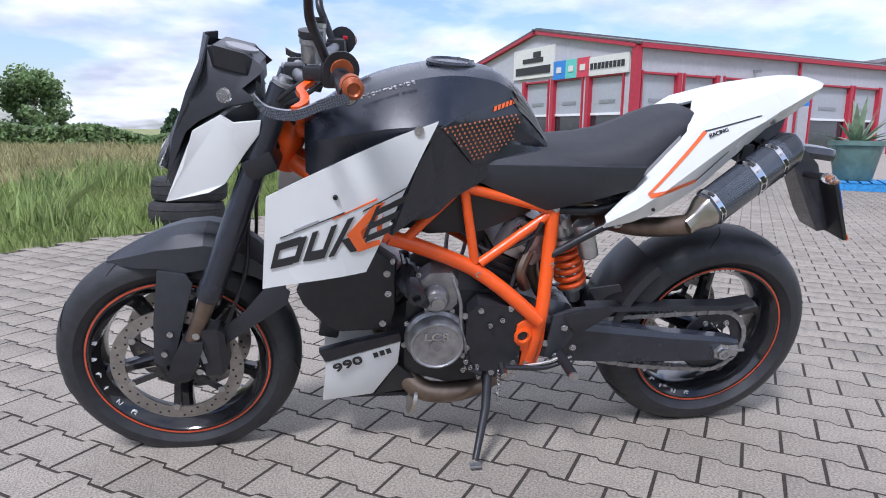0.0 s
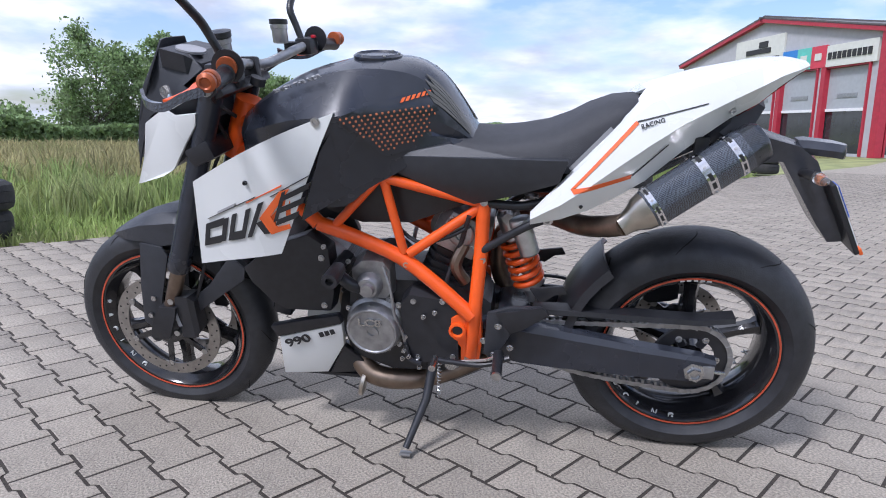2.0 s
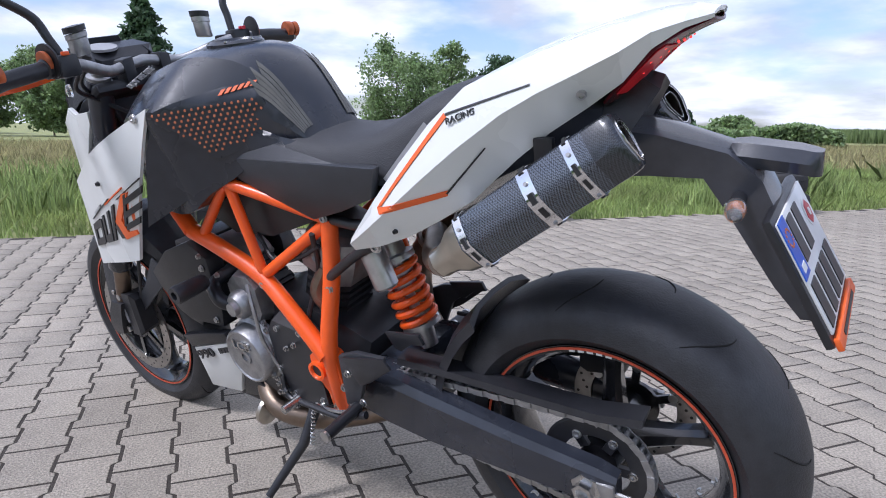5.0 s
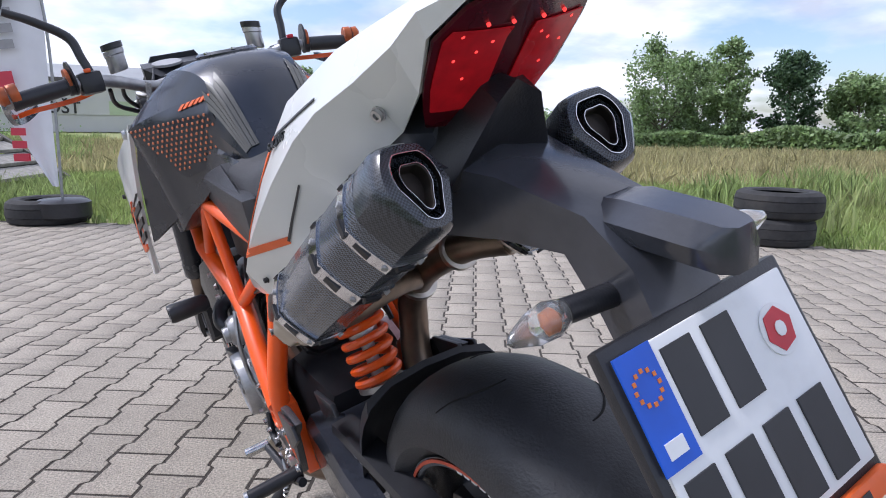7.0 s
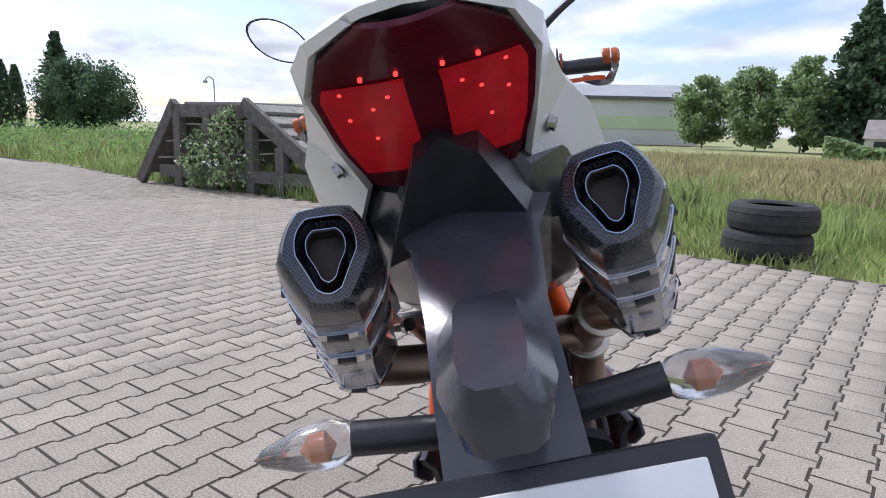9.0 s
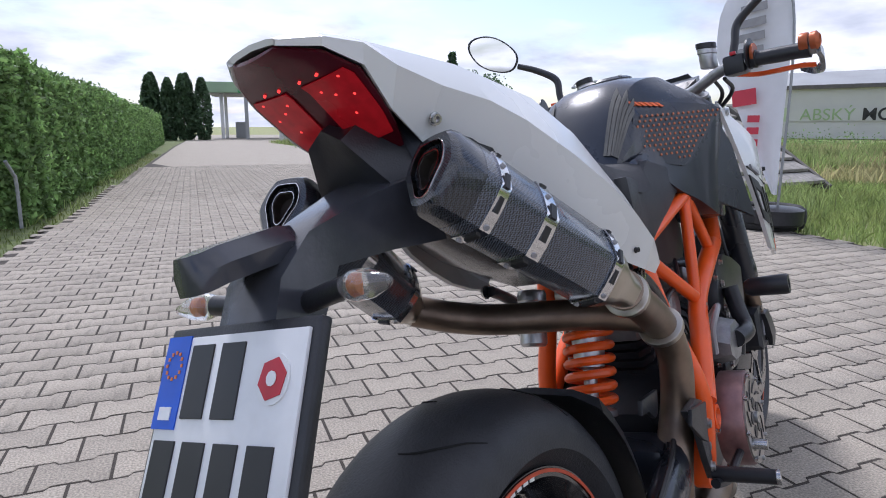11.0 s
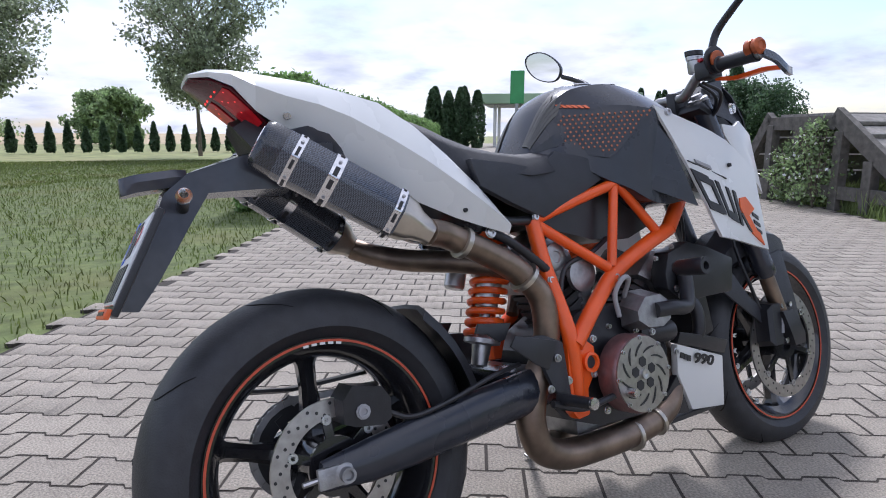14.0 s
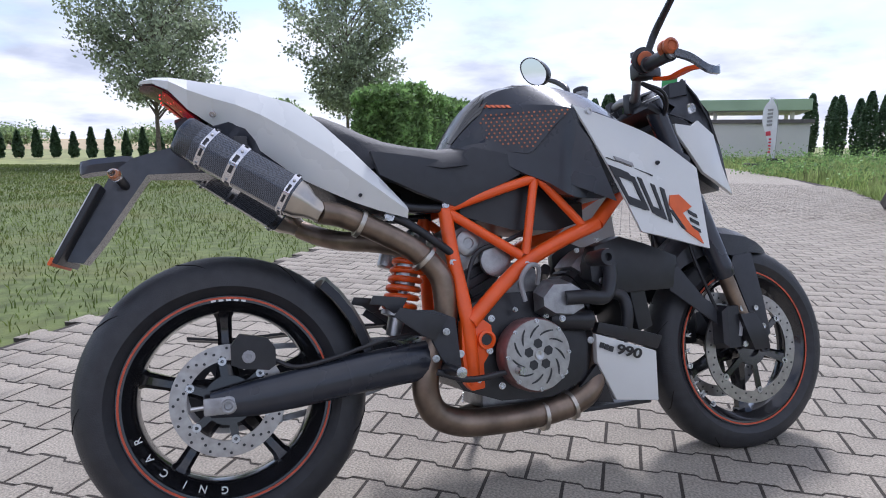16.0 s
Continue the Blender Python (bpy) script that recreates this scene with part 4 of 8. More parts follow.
# ---- plate holder ----
def plate_holder():
    hold = part("plate_holder", loft([
        [(0.86, -0.066, 0.885), (0.86, -0.012, 0.898), (0.86, 0.066, 0.885), (0.84, 0.055, 0.81), (0.84, -0.055, 0.81)],
        [(0.93, -0.046, 0.872), (0.93, -0.012, 0.884), (0.93, 0.046, 0.872), (0.915, 0.04, 0.812), (0.915, -0.04, 0.812)],
        [(1.020, -0.036, 0.846), (1.020, -0.010, 0.852), (1.020, 0.036, 0.846), (0.990, 0.034, 0.81), (0.990, -0.034, 0.81)],
        [(1.062, -0.036, 0.812), (1.064, 0.0, 0.816), (1.062, 0.036, 0.812), (1.020, 0.032, 0.765), (1.020, -0.032, 0.765)],
        [(1.122, -0.042, 0.690), (1.124, 0.0, 0.691), (1.122, 0.042, 0.690), (1.085, 0.038, 0.665), (1.085, -0.038, 0.665)],
        [(1.150, -0.040, 0.625), (1.151, 0.0, 0.625), (1.150, 0.040, 0.625), (1.120, 0.036, 0.62), (1.120, -0.036, 0.62)]]), M_ARM, motorcycle, "black plastic plate holder arm", angle=30)
    part("plate_light", loft([[(x, -w, z), (x, -w * 0.6, z + 0.015), (x, w * 0.6, z + 0.015), (x, w, z), (x, w * 0.8, z - 0.016), (x, -w * 0.8, z - 0.016)] for x, w, z in ((1.02, 0.024, 0.840), (1.04, 0.029, 0.841), (1.100, 0.028, 0.834), (1.118, 0.023, 0.830), (1.126, 0.013, 0.829))]), M_ARM, hold, "rounded plate lamp housing", angle=50)
    d = Vector((0.461, 0, -0.888)).normalized()
    nrm = Vector((0.888, 0, 0.461)).normalized()
    o = Vector((1.085, -0.001, 0.778))
    m = Matrix(((0, d.x, nrm.x, o.x), (0.95, d.y, nrm.y, o.y), (0, d.z, nrm.z, o.z), (0, 0, 0, 1)))
    # local: x across to the right, y down the plate, z outwards
    def put(name, bm, material, parent, label="", smooth=True):
        bmesh.ops.transform(bm, matrix=m, verts=bm.verts)
        return part(name, bm, material, parent, label, smooth)
    put("plate_frame", box((0, 0.086, -0.006), (0.208, 0.182, 0.012), bevel=0.004), M_BLACK, hold, "black number plate frame")
    pl = put("number_plate", box((0, 0.083, 0.0015), (0.190, 0.156, 0.004), bevel=0.0015), M_PLATE, hold, "white number plate with blue strip")
    put("blue_strip", box((-0.080, 0.044, 0.004), (0.036, 0.080, 0.0015)), M_PLATEB, pl)
    for k in range(12):
        a = k * math.pi / 6
        put("star", box((-0.080 + 0.0115 * math.cos(a), 0.030 + 0.0115 * math.sin(a), 0.0052), (0.003, 0.003, 0.0006)), M_AMBER, pl, smooth=False)
    put("plate_bar", box((-0.080, 0.071, 0.0052), (0.018, 0.011, 0.0008)), M_PLATE, pl, smooth=False)
    for x in (-0.040, 0.004):
        put("plate_bar", box((x, 0.044, 0.0042), (0.032, 0.062, 0.0018), bevel=0.0006), M_PRINT, pl, smooth=False)
    for x in (-0.072, -0.028, 0.016, 0.060):
        put("plate_bar", box((x, 0.124, 0.0042), (0.032, 0.062, 0.0018), bevel=0.0006), M_PRINT, pl, smooth=False)
    put("plate_seal", lathe([(0.020, 0.0035), (0.020, 0.0048), (0.0, 0.005)], (0.062, 0.044, 0), (0, 0, 1), 24), M_PLATE, pl)
    put("plate_seal", lathe([(0.017, 0.005), (0.017, 0.0056), (0.0, 0.0058)], (0.062, 0.044, 0), (0, 0, 1), 6), M_RED, pl)
    put("plate_seal", lathe([(0.006, 0.006), (0.006, 0.0066), (0.0, 0.0068)], (0.062, 0.044, 0), (0, 0, 1), 10), M_PLATE, pl)
    rim = put("plate_footer", box((0, 0.176, 0.003), (0.196, 0.017, 0.008), bevel=0.002), M_ORANGED, hold, "orange lower edge of the plate frame")
    put("footer_bar", box((0, 0.176, 0.0078), (0.13, 0.006, 0.0008)), M_PRINT, rim, smooth=False)
    return hold


hold = plate_holder()


def indicator(s):
    st = part("indicator_stem", tube([(1.035, s * 0.03, 0.785), (1.042, s * 0.088, 0.795)], 0.010), M_BLACK, hold)
    body = lathe([(0.007, 0.0), (0.011, 0.004), (0.0138, 0.015), (0.012, 0.032), (0.005, 0.052), (0.0, 0.057)], (1.042, s * 0.086, 0.795), (0.12, s, 0.02), 20)
    lens = part("indicator_lens", body, M_CLEAR, hold, "clear almond-shaped indicator lens")
    part("bulb", lathe([(0.0, 0.0), (0.0065, 0.005), (0.006, 0.014), (0.0, 0.019)], (1.046, s * 0.096, 0.796), (0.12, s, 0.02), 14), M_AMBER, lens, "amber bulb")


mirrored(indicator)


# ---- silencers ----
def silencer(s):
    a, b = Vector((0.690, s * 0.157 - 0.002, 0.7325)), Vector((0.897, s * 0.1085 - 0.004, 0.871))
    d = (b - a).normalized()
    side = Vector((0, s, 0)); side = (side - d * side.dot(d)).normalized()
    up = d.cross(side) * (1 if d.cross(side).z > 0 else -1)

    def ring(q, k, n=36, soft=0.35, tri=0.0):
        out = []
        for i in range(n):
            t = 2 * math.pi * i / n
            c, z = math.cos(t), math.sin(t)
            h = 0.0435 / max(math.cos(t - q_) for q_ in (k_ * math.pi / 3 + math.pi / 6 for k_ in range(6)))
            r = soft * (0.0455 + (-0.0025 + 0.0075 * tri) * math.sin(3 * t)) + (1 - soft) * h
            out.append(a + d * q + side * (c * r * k * (0.88 - 0.20 * tri) * (1 + (0.14 + 0.08 * tri) * z)) + up * (z * r * k * (1.0 + 0.04 * tri)))
        return out
    L = (b - a).length
    top = part("silencer", loft([ring(0.0, 0.93), ring(0.006, 0.98), ring(L - 0.055, 1.0), ring(L - 0.02, 0.99)]), M_CARBON, motorcycle, "carbon fibre silencer with steel straps", angle=40)
    secs = [ring(L - 0.02, 0.985, soft=0.4), ring(L + 0.008, 0.975, soft=0.4, tri=0.2), ring(L + 0.017, 0.93, soft=0.4, tri=0.3), ring(L + 0.021, 0.86, soft=0.45, tri=0.5), ring(L + 0.022, 0.68, soft=0.6, tri=0.9), ring(L + 0.016, 0.655, soft=0.6, tri=1.0), ring(L + 0.012, 0.60, soft=0.6, tri=1.0), ring(L - 0.02, 0.55, soft=0.6, tri=1.0)]
    part("end_cap", loft(secs, caps=True), M_CARBOND, top, "dark carbon end cap", angle=35)
    part("outlet", loft([ring(L + 0.0215, 0.69, soft=0.6, tri=0.9), ring(L + 0.0235, 0.685, soft=0.6, tri=0.9), ring(L + 0.0235, 0.665, soft=0.6, tri=0.9), ring(L + 0.012, 0.655, soft=0.6, tri=1.0)], caps=False), M_CHROME, top, "polished outlet rim", angle=60)
    part("outlet_tube", loft([ring(L + 0.008, 0.47, soft=0.7, tri=1.15), ring(L + 0.020, 0.455, soft=0.7, tri=1.15), ring(L + 0.020, 0.43, soft=0.7, tri=1.15), ring(L - 0.012, 0.41, soft=0.7, tri=1.15)], caps=True), M_EXHD, top, angle=60)
    part("outlet_seam", loft([ring(L + 0.019, 0.468, soft=0.7, tri=1.15), ring(L + 0.022, 0.462, soft=0.7, tri=1.15), ring(L + 0.022, 0.445, soft=0.7, tri=1.15), ring(L + 0.018, 0.44, soft=0.7, tri=1.15)], caps=False), M_CHROME, top, "thin bright outlet lip", angle=60)
    for q, w in ((0.012, 0.014), (L * 0.54, 0.020), (L - 0.045, 0.014)):
        band = part("strap", loft([ring(q - w / 2, 1.0), ring(q - w / 2, 1.035), ring(q + w / 2, 1.035), ring(q + w / 2, 1.0)], caps=False), M_CHROME, top, "bright steel strap", angle=40)
        for i, t in enumerate((0.1, 0.62, 1.15, 1.67, 2.2, 2.72, -0.42, -0.95, -1.47, -2.0, -2.5)):
            ax = (side * math.cos(t) + up * math.sin(t))
            tn = d.cross(ax)
            h = 0.0435 / max(math.cos(t - q_) for q_ in (k_ * math.pi / 3 + math.pi / 6 for k_ in range(6)))
            r = 0.35 * 0.046 + 0.65 * h
            p = a + d * q + side * (math.cos(t) * r * 0.88 * (1 + 0.14 * math.sin(t)) * 1.04) + up * (math.sin(t) * r * 1.0 * 1.04)
            if i % 2:
                part("rivet", lathe([(0.0032, -0.003), (0.0032, 0.0012), (0.0, 0.0014)], p, ax, 8), M_GREYST, band)
            else:
                m_ = Matrix((d, tn, ax)).transposed().to_4x4()
                part("strap_slot", box(p, (w * 0.42, 0.017, 0.003), m_), M_PRINT, band, smooth=False)
    cone = part("silencer_cone", loft([ring(0.004, 0.94), ring(-0.018, 0.86), ring(-0.038, 0.62), ring(-0.055, 0.52), ring(-0.07, 0.5)]), M_TITAN, top, "titanium inlet cone", angle=60)
    part("hanger", box(a + d * (L * 0.5) + Vector((0, -s * 0.03, 0.055)), (0.03, 0.012, 0.05), bevel=0.003), M_BLACK, top)
    return a - d * 0.06


sil_l, sil_r = silencer(-1), silencer(1)
FAIR["body"] = False
part("exhaust_pipe", tube([sil_r, (0.58, 0.140, 0.69), (0.50, 0.132, 0.655), (0.42, 0.128, 0.610), (0.365, 0.128, 0.555), (0.350, 0.125, 0.50), (0.352, 0.115, 0.43), (0.385, 0.105, 0.36), (0.405, 0.10, 0.29), (0.385, 0.095, 0.225), (0.32, 0.09, 0.192), (0.22, 0.088, 0.184), (0.10, 0.088, 0.186), (0.0, 0.09, 0.205), (-0.055, 0.085, 0.245), (-0.085, 0.06, 0.32), (-0.08, 0.03, 0.42)], [0.026, 0.027, 0.028, 0.032, 0.034, 0.032, 0.026], 18), M_EXH, motorcycle, "heat-browned exhaust pipe")
part("exhaust_pipe", tube([sil_l, (0.60, -0.125, 0.675), (0.55, -0.07, 0.655), (0.49, 0.02, 0.640), (0.44, 0.09, 0.622), (0.41, 0.125, 0.605)], 0.025, 16), M_EXH, motorcycle, "heat-browned crossover pipe")
part("exhaust_pipe", tube([(-0.03, -0.04, 0.30), (-0.025, -0.075, 0.235), (0.02, -0.10, 0.198), (0.10, -0.10, 0.188), (0.19, -0.06, 0.184), (0.30, 0.03, 0.186), (0.34, 0.085, 0.194)], 0.029, 18), M_EXH, motorcycle, "heat-browned lower collector")
for p, ax, r in (((0.545, 0.136, 0.674), (0.86, 0.05, 0.42), 0.031), ((0.395, 0.128, 0.588), (0.7, 0, 0.7), 0.034), ((0.10, 0.088, 0.180), (1, 0, 0), 0.036), ((0.02, 0.09, 0.196), (0.9, 0, -0.25), 0.036), ((-0.01, -0.105, 0.174), (0.9, 0, -0.2), 0.038)):
    part("pipe_clamp", lathe([(r, -0.006), (r + 0.002, -0.005), (r + 0.002, 0.005), (r, 0.006)], p, ax, 20), M_TITAN, motorcycle)

# ---- trellis frame ----
frame_root = new("trellis_frame")
frame_root.parent = motorcycle
tagged(frame_root, "bright orange tubular trellis frame")


FAIR["body"] = False


def trellis(s):
    A, B, D, E = (-0.083, s * 0.125, 0.656), (0.117, s * 0.122, 0.572), (0.300, s * 0.150, 0.430), (0.292, s * 0.125, 0.285)
    F, G = (0.088, s * 0.124, 0.778), (0.322, s * 0.090, 0.708)
    for pts, r in (([A, (0.01, s * 0.124, 0.622), B, (0.205, s * 0.136, 0.512), D], 0.0185), ([G, (0.318, s * 0.108, 0.60), (0.308, s * 0.142, 0.47), (0.302, s * 0.142, 0.40), E], 0.0175), ([F, (0.2, s * 0.108, 0.745), G], 0.0125), ([F, (0.128, s * 0.122, 0.585)], 0.0115), ([(0.315, s * 0.092, 0.700), (0.140, s * 0.122, 0.582)], 0.0125), ([(0.075, s * 0.124, 0.775), (-0.045, s * 0.124, 0.648)], 0.0115), ([A, (-0.17, s * 0.105, 0.735), (-0.30, s * 0.035, 0.81)], 0.019), ([F, (-0.08, s * 0.10, 0.85), (-0.285, s * 0.035, 0.885)], 0.015)):
        part("frame_tube", tube(pts, r, 14), M_ORANGE, frame_root)
    part("pivot_plate", plate([(0.246, 0.420), (0.284, 0.450), (0.322, 0.435), (0.324, 0.355), (0.315, 0.285), (0.300, 0.268), (0.266, 0.271), (0.268, 0.330), (0.242, 0.370)], lambda x, z: s * (0.152 - 0.14 * max(0.0, 0.40 - z)), 0.03, 0.006), M_ORANGE, frame_root, "orange swingarm pivot plate")
    part("pivot_ring", lathe([(0.013, 0.0), (0.022, 0.0), (0.022, 0.008), (0.016, 0.009), (0.013, 0.003)], (0.262, s * 0.148, 0.387), (0, s, 0), 22, close=True), M_ORANGE, frame_root)
    part("pivot_core", lathe([(0.013, 0.0), (0.013, 0.003), (0.0, 0.003)], (0.262, s * 0.148, 0.387), (0, s, 0), 18), M_BLACK, frame_root)
    for p in ((0.324, s * 0.104, 0.716), (0.322, s * 0.125, 0.575), (0.328, s * 0.146, 0.36), (0.285, s * 0.138, 0.295), (0.135, s * 0.136, 0.560)):
        bolt(p, 0.0075, (0, s, 0), frame_root)


mirrored(trellis)
part("steering_head", tube([(-0.335, 0, 0.79), (-0.275, 0, 0.935)], 0.036, 18), M_ORANGE, frame_root)
FAIR["body"] = True
part("subframe_tube", tube([(0.31, -0.09, 0.715), (0.45, -0.11, 0.72), (0.60, -0.10, 0.80)], 0.011), M_BLACK, frame_root)
part("subframe_tube", tube([(0.31, 0.09, 0.715), (0.45, 0.11, 0.72), (0.60, 0.10, 0.80)], 0.011), M_BLACK, frame_root)
for s in (-1, 1):
    part("subframe_stay", tube([(0.325, s * 0.125, 0.60), (0.42, s * 0.13, 0.665), (0.47, s * 0.13, 0.69)], 0.010), M_BLACK, frame_root)
    bolt((0.475, s * 0.136, 0.69), 0.010, (0, s, 0), frame_root)

# ---- engine ----
engine = new("engine")
engine.parent = motorcycle
tagged(engine, "V-twin engine in black and cast aluminium")
part("crankcase", loft([[(x, -w, z0), (x, -w - 0.012, (z0 + z1) / 2), (x, -w * 0.8, z1), (x, w * 0.8, z1), (x, w + 0.012, (z0 + z1) / 2), (x, w, z0)] for x, w, z0, z1 in ((-0.07, 0.10, 0.33, 0.43), (-0.03, 0.135, 0.27, 0.47), (0.08, 0.14, 0.235, 0.50), (0.22, 0.135, 0.24, 0.50), (0.31, 0.11, 0.27, 0.46), (0.34, 0.08, 0.32, 0.42))]), M_BLACK, engine, "dark crankcase", angle=30)
part("oil_sump", box((0.12, 0, 0.235), (0.26, 0.17, 0.05), bevel=0.012), M_ALU, engine)


def cylinder(foot, d, w, name):
    d = Vector(d).normalized()
    f = Vector(foot)
    side = Vector((d.z, 0, -d.x))
    for k in range(9):
        c = f + d * (0.02 + 0.011 * k)
        g = 0.062 if k % 2 else 0.055
        secs = [[c + side * (g * x) + Vector((0, y * (g + 0.01), 0)) + d * h for x, y in ((-1, -0.7), (-0.7, -1), (0.7, -1), (1, -0.7), (1, 0.7), (0.7, 1), (-0.7, 1), (-1, 0.7))] for h in (0, 0.0105)]
        part("cylinder_fin", loft(secs), M_BLACK, engine, smooth=False)
    secs = []
    for h, g in ((0.118, 0.068), (0.145, 0.072), (0.185, 0.070), (0.215, 0.060), (0.225, 0.045)):
        secs.append([f + d * h + side * (g * x) + Vector((0, y * (g + 0.018), 0)) for x, y in ((-1, -0.7), (-0.7, -1), (0.7, -1), (1, -0.7), (1, 0.7), (0.7, 1), (-0.7, 1), (-1, 0.7))])
    part(name, loft(secs), M_ALU, engine, "grey cast cylinder head", angle=30)
    for s in (-1, 1):
        q = f + d * 0.175 + Vector((0, s * 0.092, 0))
        part("cam_cover", lathe([(0.032, -0.004), (0.032, 0.006), (0.026, 0.010), (0.014, 0.010), (0.012, 0.006), (0.0, 0.006)], q, (0, s, 0), 22), M_ALU, engine, "round cam cap")
        for a in (-0.6, 0.6, 2.5):
            bolt(q + side * 0.045 * math.cos(a) + d * 0.04 * math.sin(a) + Vector((0, -s * 0.008, 0)), 0.006, (0, s, 0), engine)


cylinder((0.20, 0.0, 0.47), (0.42, 0, 0.90), 0.1, "rear_cylinder_head")
cylinder((0.0, 0.0, 0.43), (-0.75, 0, 0.62), 0.1, "front_cylinder_head")
part("airbox", loft([[(x, -w, z0), (x, -w, z1), (x, w, z1), (x, w, z0)] for x, w, z0, z1 in ((-0.08, 0.08, 0.68, 0.80), (0.02, 0.10, 0.655, 0.82), (0.15, 0.10, 0.66, 0.81), (0.28, 0.07, 0.70, 0.78))]), M_PRINT, motorcycle, "black airbox between the frame tubes", angle=40)

# stand side: clutch cover, sprocket cover, water pump
cc = Vector((0.050, -0.142, 0.385))
cov = part("clutch_cover", lathe([(0.080, 0.0), (0.080, 0.014), (0.072, 0.022), (0.069, 0.050), (0.066, 0.055), (0.062, 0.056), (0.059, 0.053), (0.030, 0.053), (0.0, 0.053)], cc, (0, -1, 0), 44), M_ALU, engine, "round cast clutch cover with raised letters")
part("cover_ring", lathe([(0.010, 0.053), (0.019, 0.053), (0.019, 0.057), (0.010, 0.057)], cc, (0, -1, 0), 22, close=True), M_ALU, cov)
part("lettering", text_bm("LC8", 0.030, Matrix.Translation(cc + Vector((-0.034, -0.0545, 0.020))) @ Matrix.Rotation(radians(90), 4, "X") @ Matrix.Diagonal((1.25, 1.0, 1.0, 1.0)), 0.003, 0.0008), M_STEEL, cov, "raised cast letters", smooth=False)
for k in range(8):
    a = k * math.pi / 4 + 0.3
    bolt(cc + Vector((0.084 * math.cos(a), -0.006, 0.084 * math.sin(a))), 0.006, (0, -1, 0), engine)
part("engine_cover", loft([[(x, -0.13, z0), (x, -0.168, z0 + 0.012), (x, -0.168, z1 - 0.012), (x, -0.13, z1)] for x, z0, z1 in ((0.125, 0.30, 0.47), (0.15, 0.275, 0.50), (0.24, 0.27, 0.49), (0.27, 0.29, 0.46))]), M_BLACK, engine, "black sprocket side cover", angle=30)
part("pump_housing", lathe([(0.034, 0.0), (0.034, 0.05), (0.026, 0.062), (0.012, 0.064), (0.0, 0.064)], (0.045, -0.12, 0.505), (0, -1, 0), 24), M_ALU, engine, "grey oil filter housing")
part("pump_cap", lathe([(0.018, 0), (0.016, 0.012), (0.0, 0.012)], (0.048, -0.182, 0.505), (0, -1, 0), 18), M_ALU, engine)
part("head_cover", loft([[(x, -0.11, z0), (x, -0.155, z0 + 0.015), (x, -0.155, z1 - 0.015), (x, -0.11, z1)] for x, z0, z1 in ((0.0, 0.47, 0.56), (0.03, 0.45, 0.585), (0.085, 0.45, 0.585), (0.10, 0.47, 0.56))]), M_ALU, engine, "cast timing cover", angle=30)
for p in ((0.16, 0.47), (0.235, 0.475), (0.255, 0.31), (0.16, 0.30), (0.12, 0.455), (0.20, 0.28), (0.13, 0.36), (0.135, 0.30)):
    bolt((p[0], -0.166, p[1]), 0.007, (0, -1, 0), engine)
part("oil_hose", tube([(0.085, -0.16, 0.56), (0.105, -0.175, 0.50), (0.11, -0.178, 0.43), (0.125, -0.17, 0.37), (0.13, -0.165, 0.33)], 0.0045, 8), M_ALU, engine, "thin steel oil line")
part("coolant_hose", tube([(-0.03, -0.10, 0.56), (-0.035, -0.165, 0.545), (0.0, -0.185, 0.52), (0.02, -0.17, 0.50)], 0.016, 12), M_BLACK, engine, "black rubber coolant hose")
FAIR["body"] = False
part("frame_slider", lathe([(0.014, 0), (0.019, 0.01), (0.021, 0.075), (0.019, 0.082), (0.010, 0.082), (0.009, 0.07), (0.0, 0.07)], (-0.028, -0.162, 0.556), (0, -1, 0), 20), M_BLACK, motorcycle, "black round crash bung")
part("frame_slider", lathe([(0.014, 0), (0.019, 0.01), (0.021, 0.075), (0.019, 0.082), (0.010, 0.082), (0.009, 0.07), (0.0, 0.07)], (-0.012, 0.188, 0.561), (0, 1, 0), 20), M_BLACK, motorcycle, "black round crash bung")

FAIR["body"] = False
# far side: see-through drive cover, starter and water pump
dc = Vector((0.150, 0.142, 0.343))
dry = part("drive_cover", lathe([(0.088, 0.0), (0.088, 0.040), (0.084, 0.048), (0.080, 0.050)], dc, (0, 1, 0), 48), M_COVR, engine, "round dull red clutch housing with a silver plate")
part("cover_plate", lathe([(0.083, 0.046), (0.083, 0.052), (0.0, 0.052)], dc, (0, 1, 0), 48), M_DISC, dry, "machined silver cover plate")
for k in range(11):
    a = k * 2 * math.pi / 11
    secs = []
    for j in range(7):
        t, r = a + j * 0.085, 0.046 + j * 0.0038
        e, w = Vector((math.cos(t), 0, math.sin(t))), 0.0012 + 0.0016 * math.sin(math.pi * (j + 0.5) / 7)
        secs.append([dc + e * (r + u * w) + Vector((0, y, 0)) for u, y in ((-1, 0.0505), (1, 0.0505), (1, 0.0535), (-1, 0.0535))])
    part("cover_slot", loft(secs), M_PRINT, dry, smooth=False)
for k in range(5):
    a = k * 2 * math.pi / 5 + 0.3
    part("cover_window", lathe([(0.012, 0.0505), (0.012, 0.0535), (0.0, 0.0535)], dc + Vector((math.cos(a) * 0.027, 0, math.sin(a) * 0.027)), (0, 1, 0), 6), M_PRINT, dry, smooth=False)
part("cover_hub", lathe([(0.011, 0.05), (0.011, 0.058), (0.006, 0.058), (0.0, 0.056)], dc, (0, 1, 0), 16), M_STEEL, dry)
for k in range(8):
    a = k * math.pi / 4
    bolt(dc + Vector((0.080 * math.cos(a), 0.050, 0.080 * math.sin(a))), 0.0045, (0, 1, 0), dry)
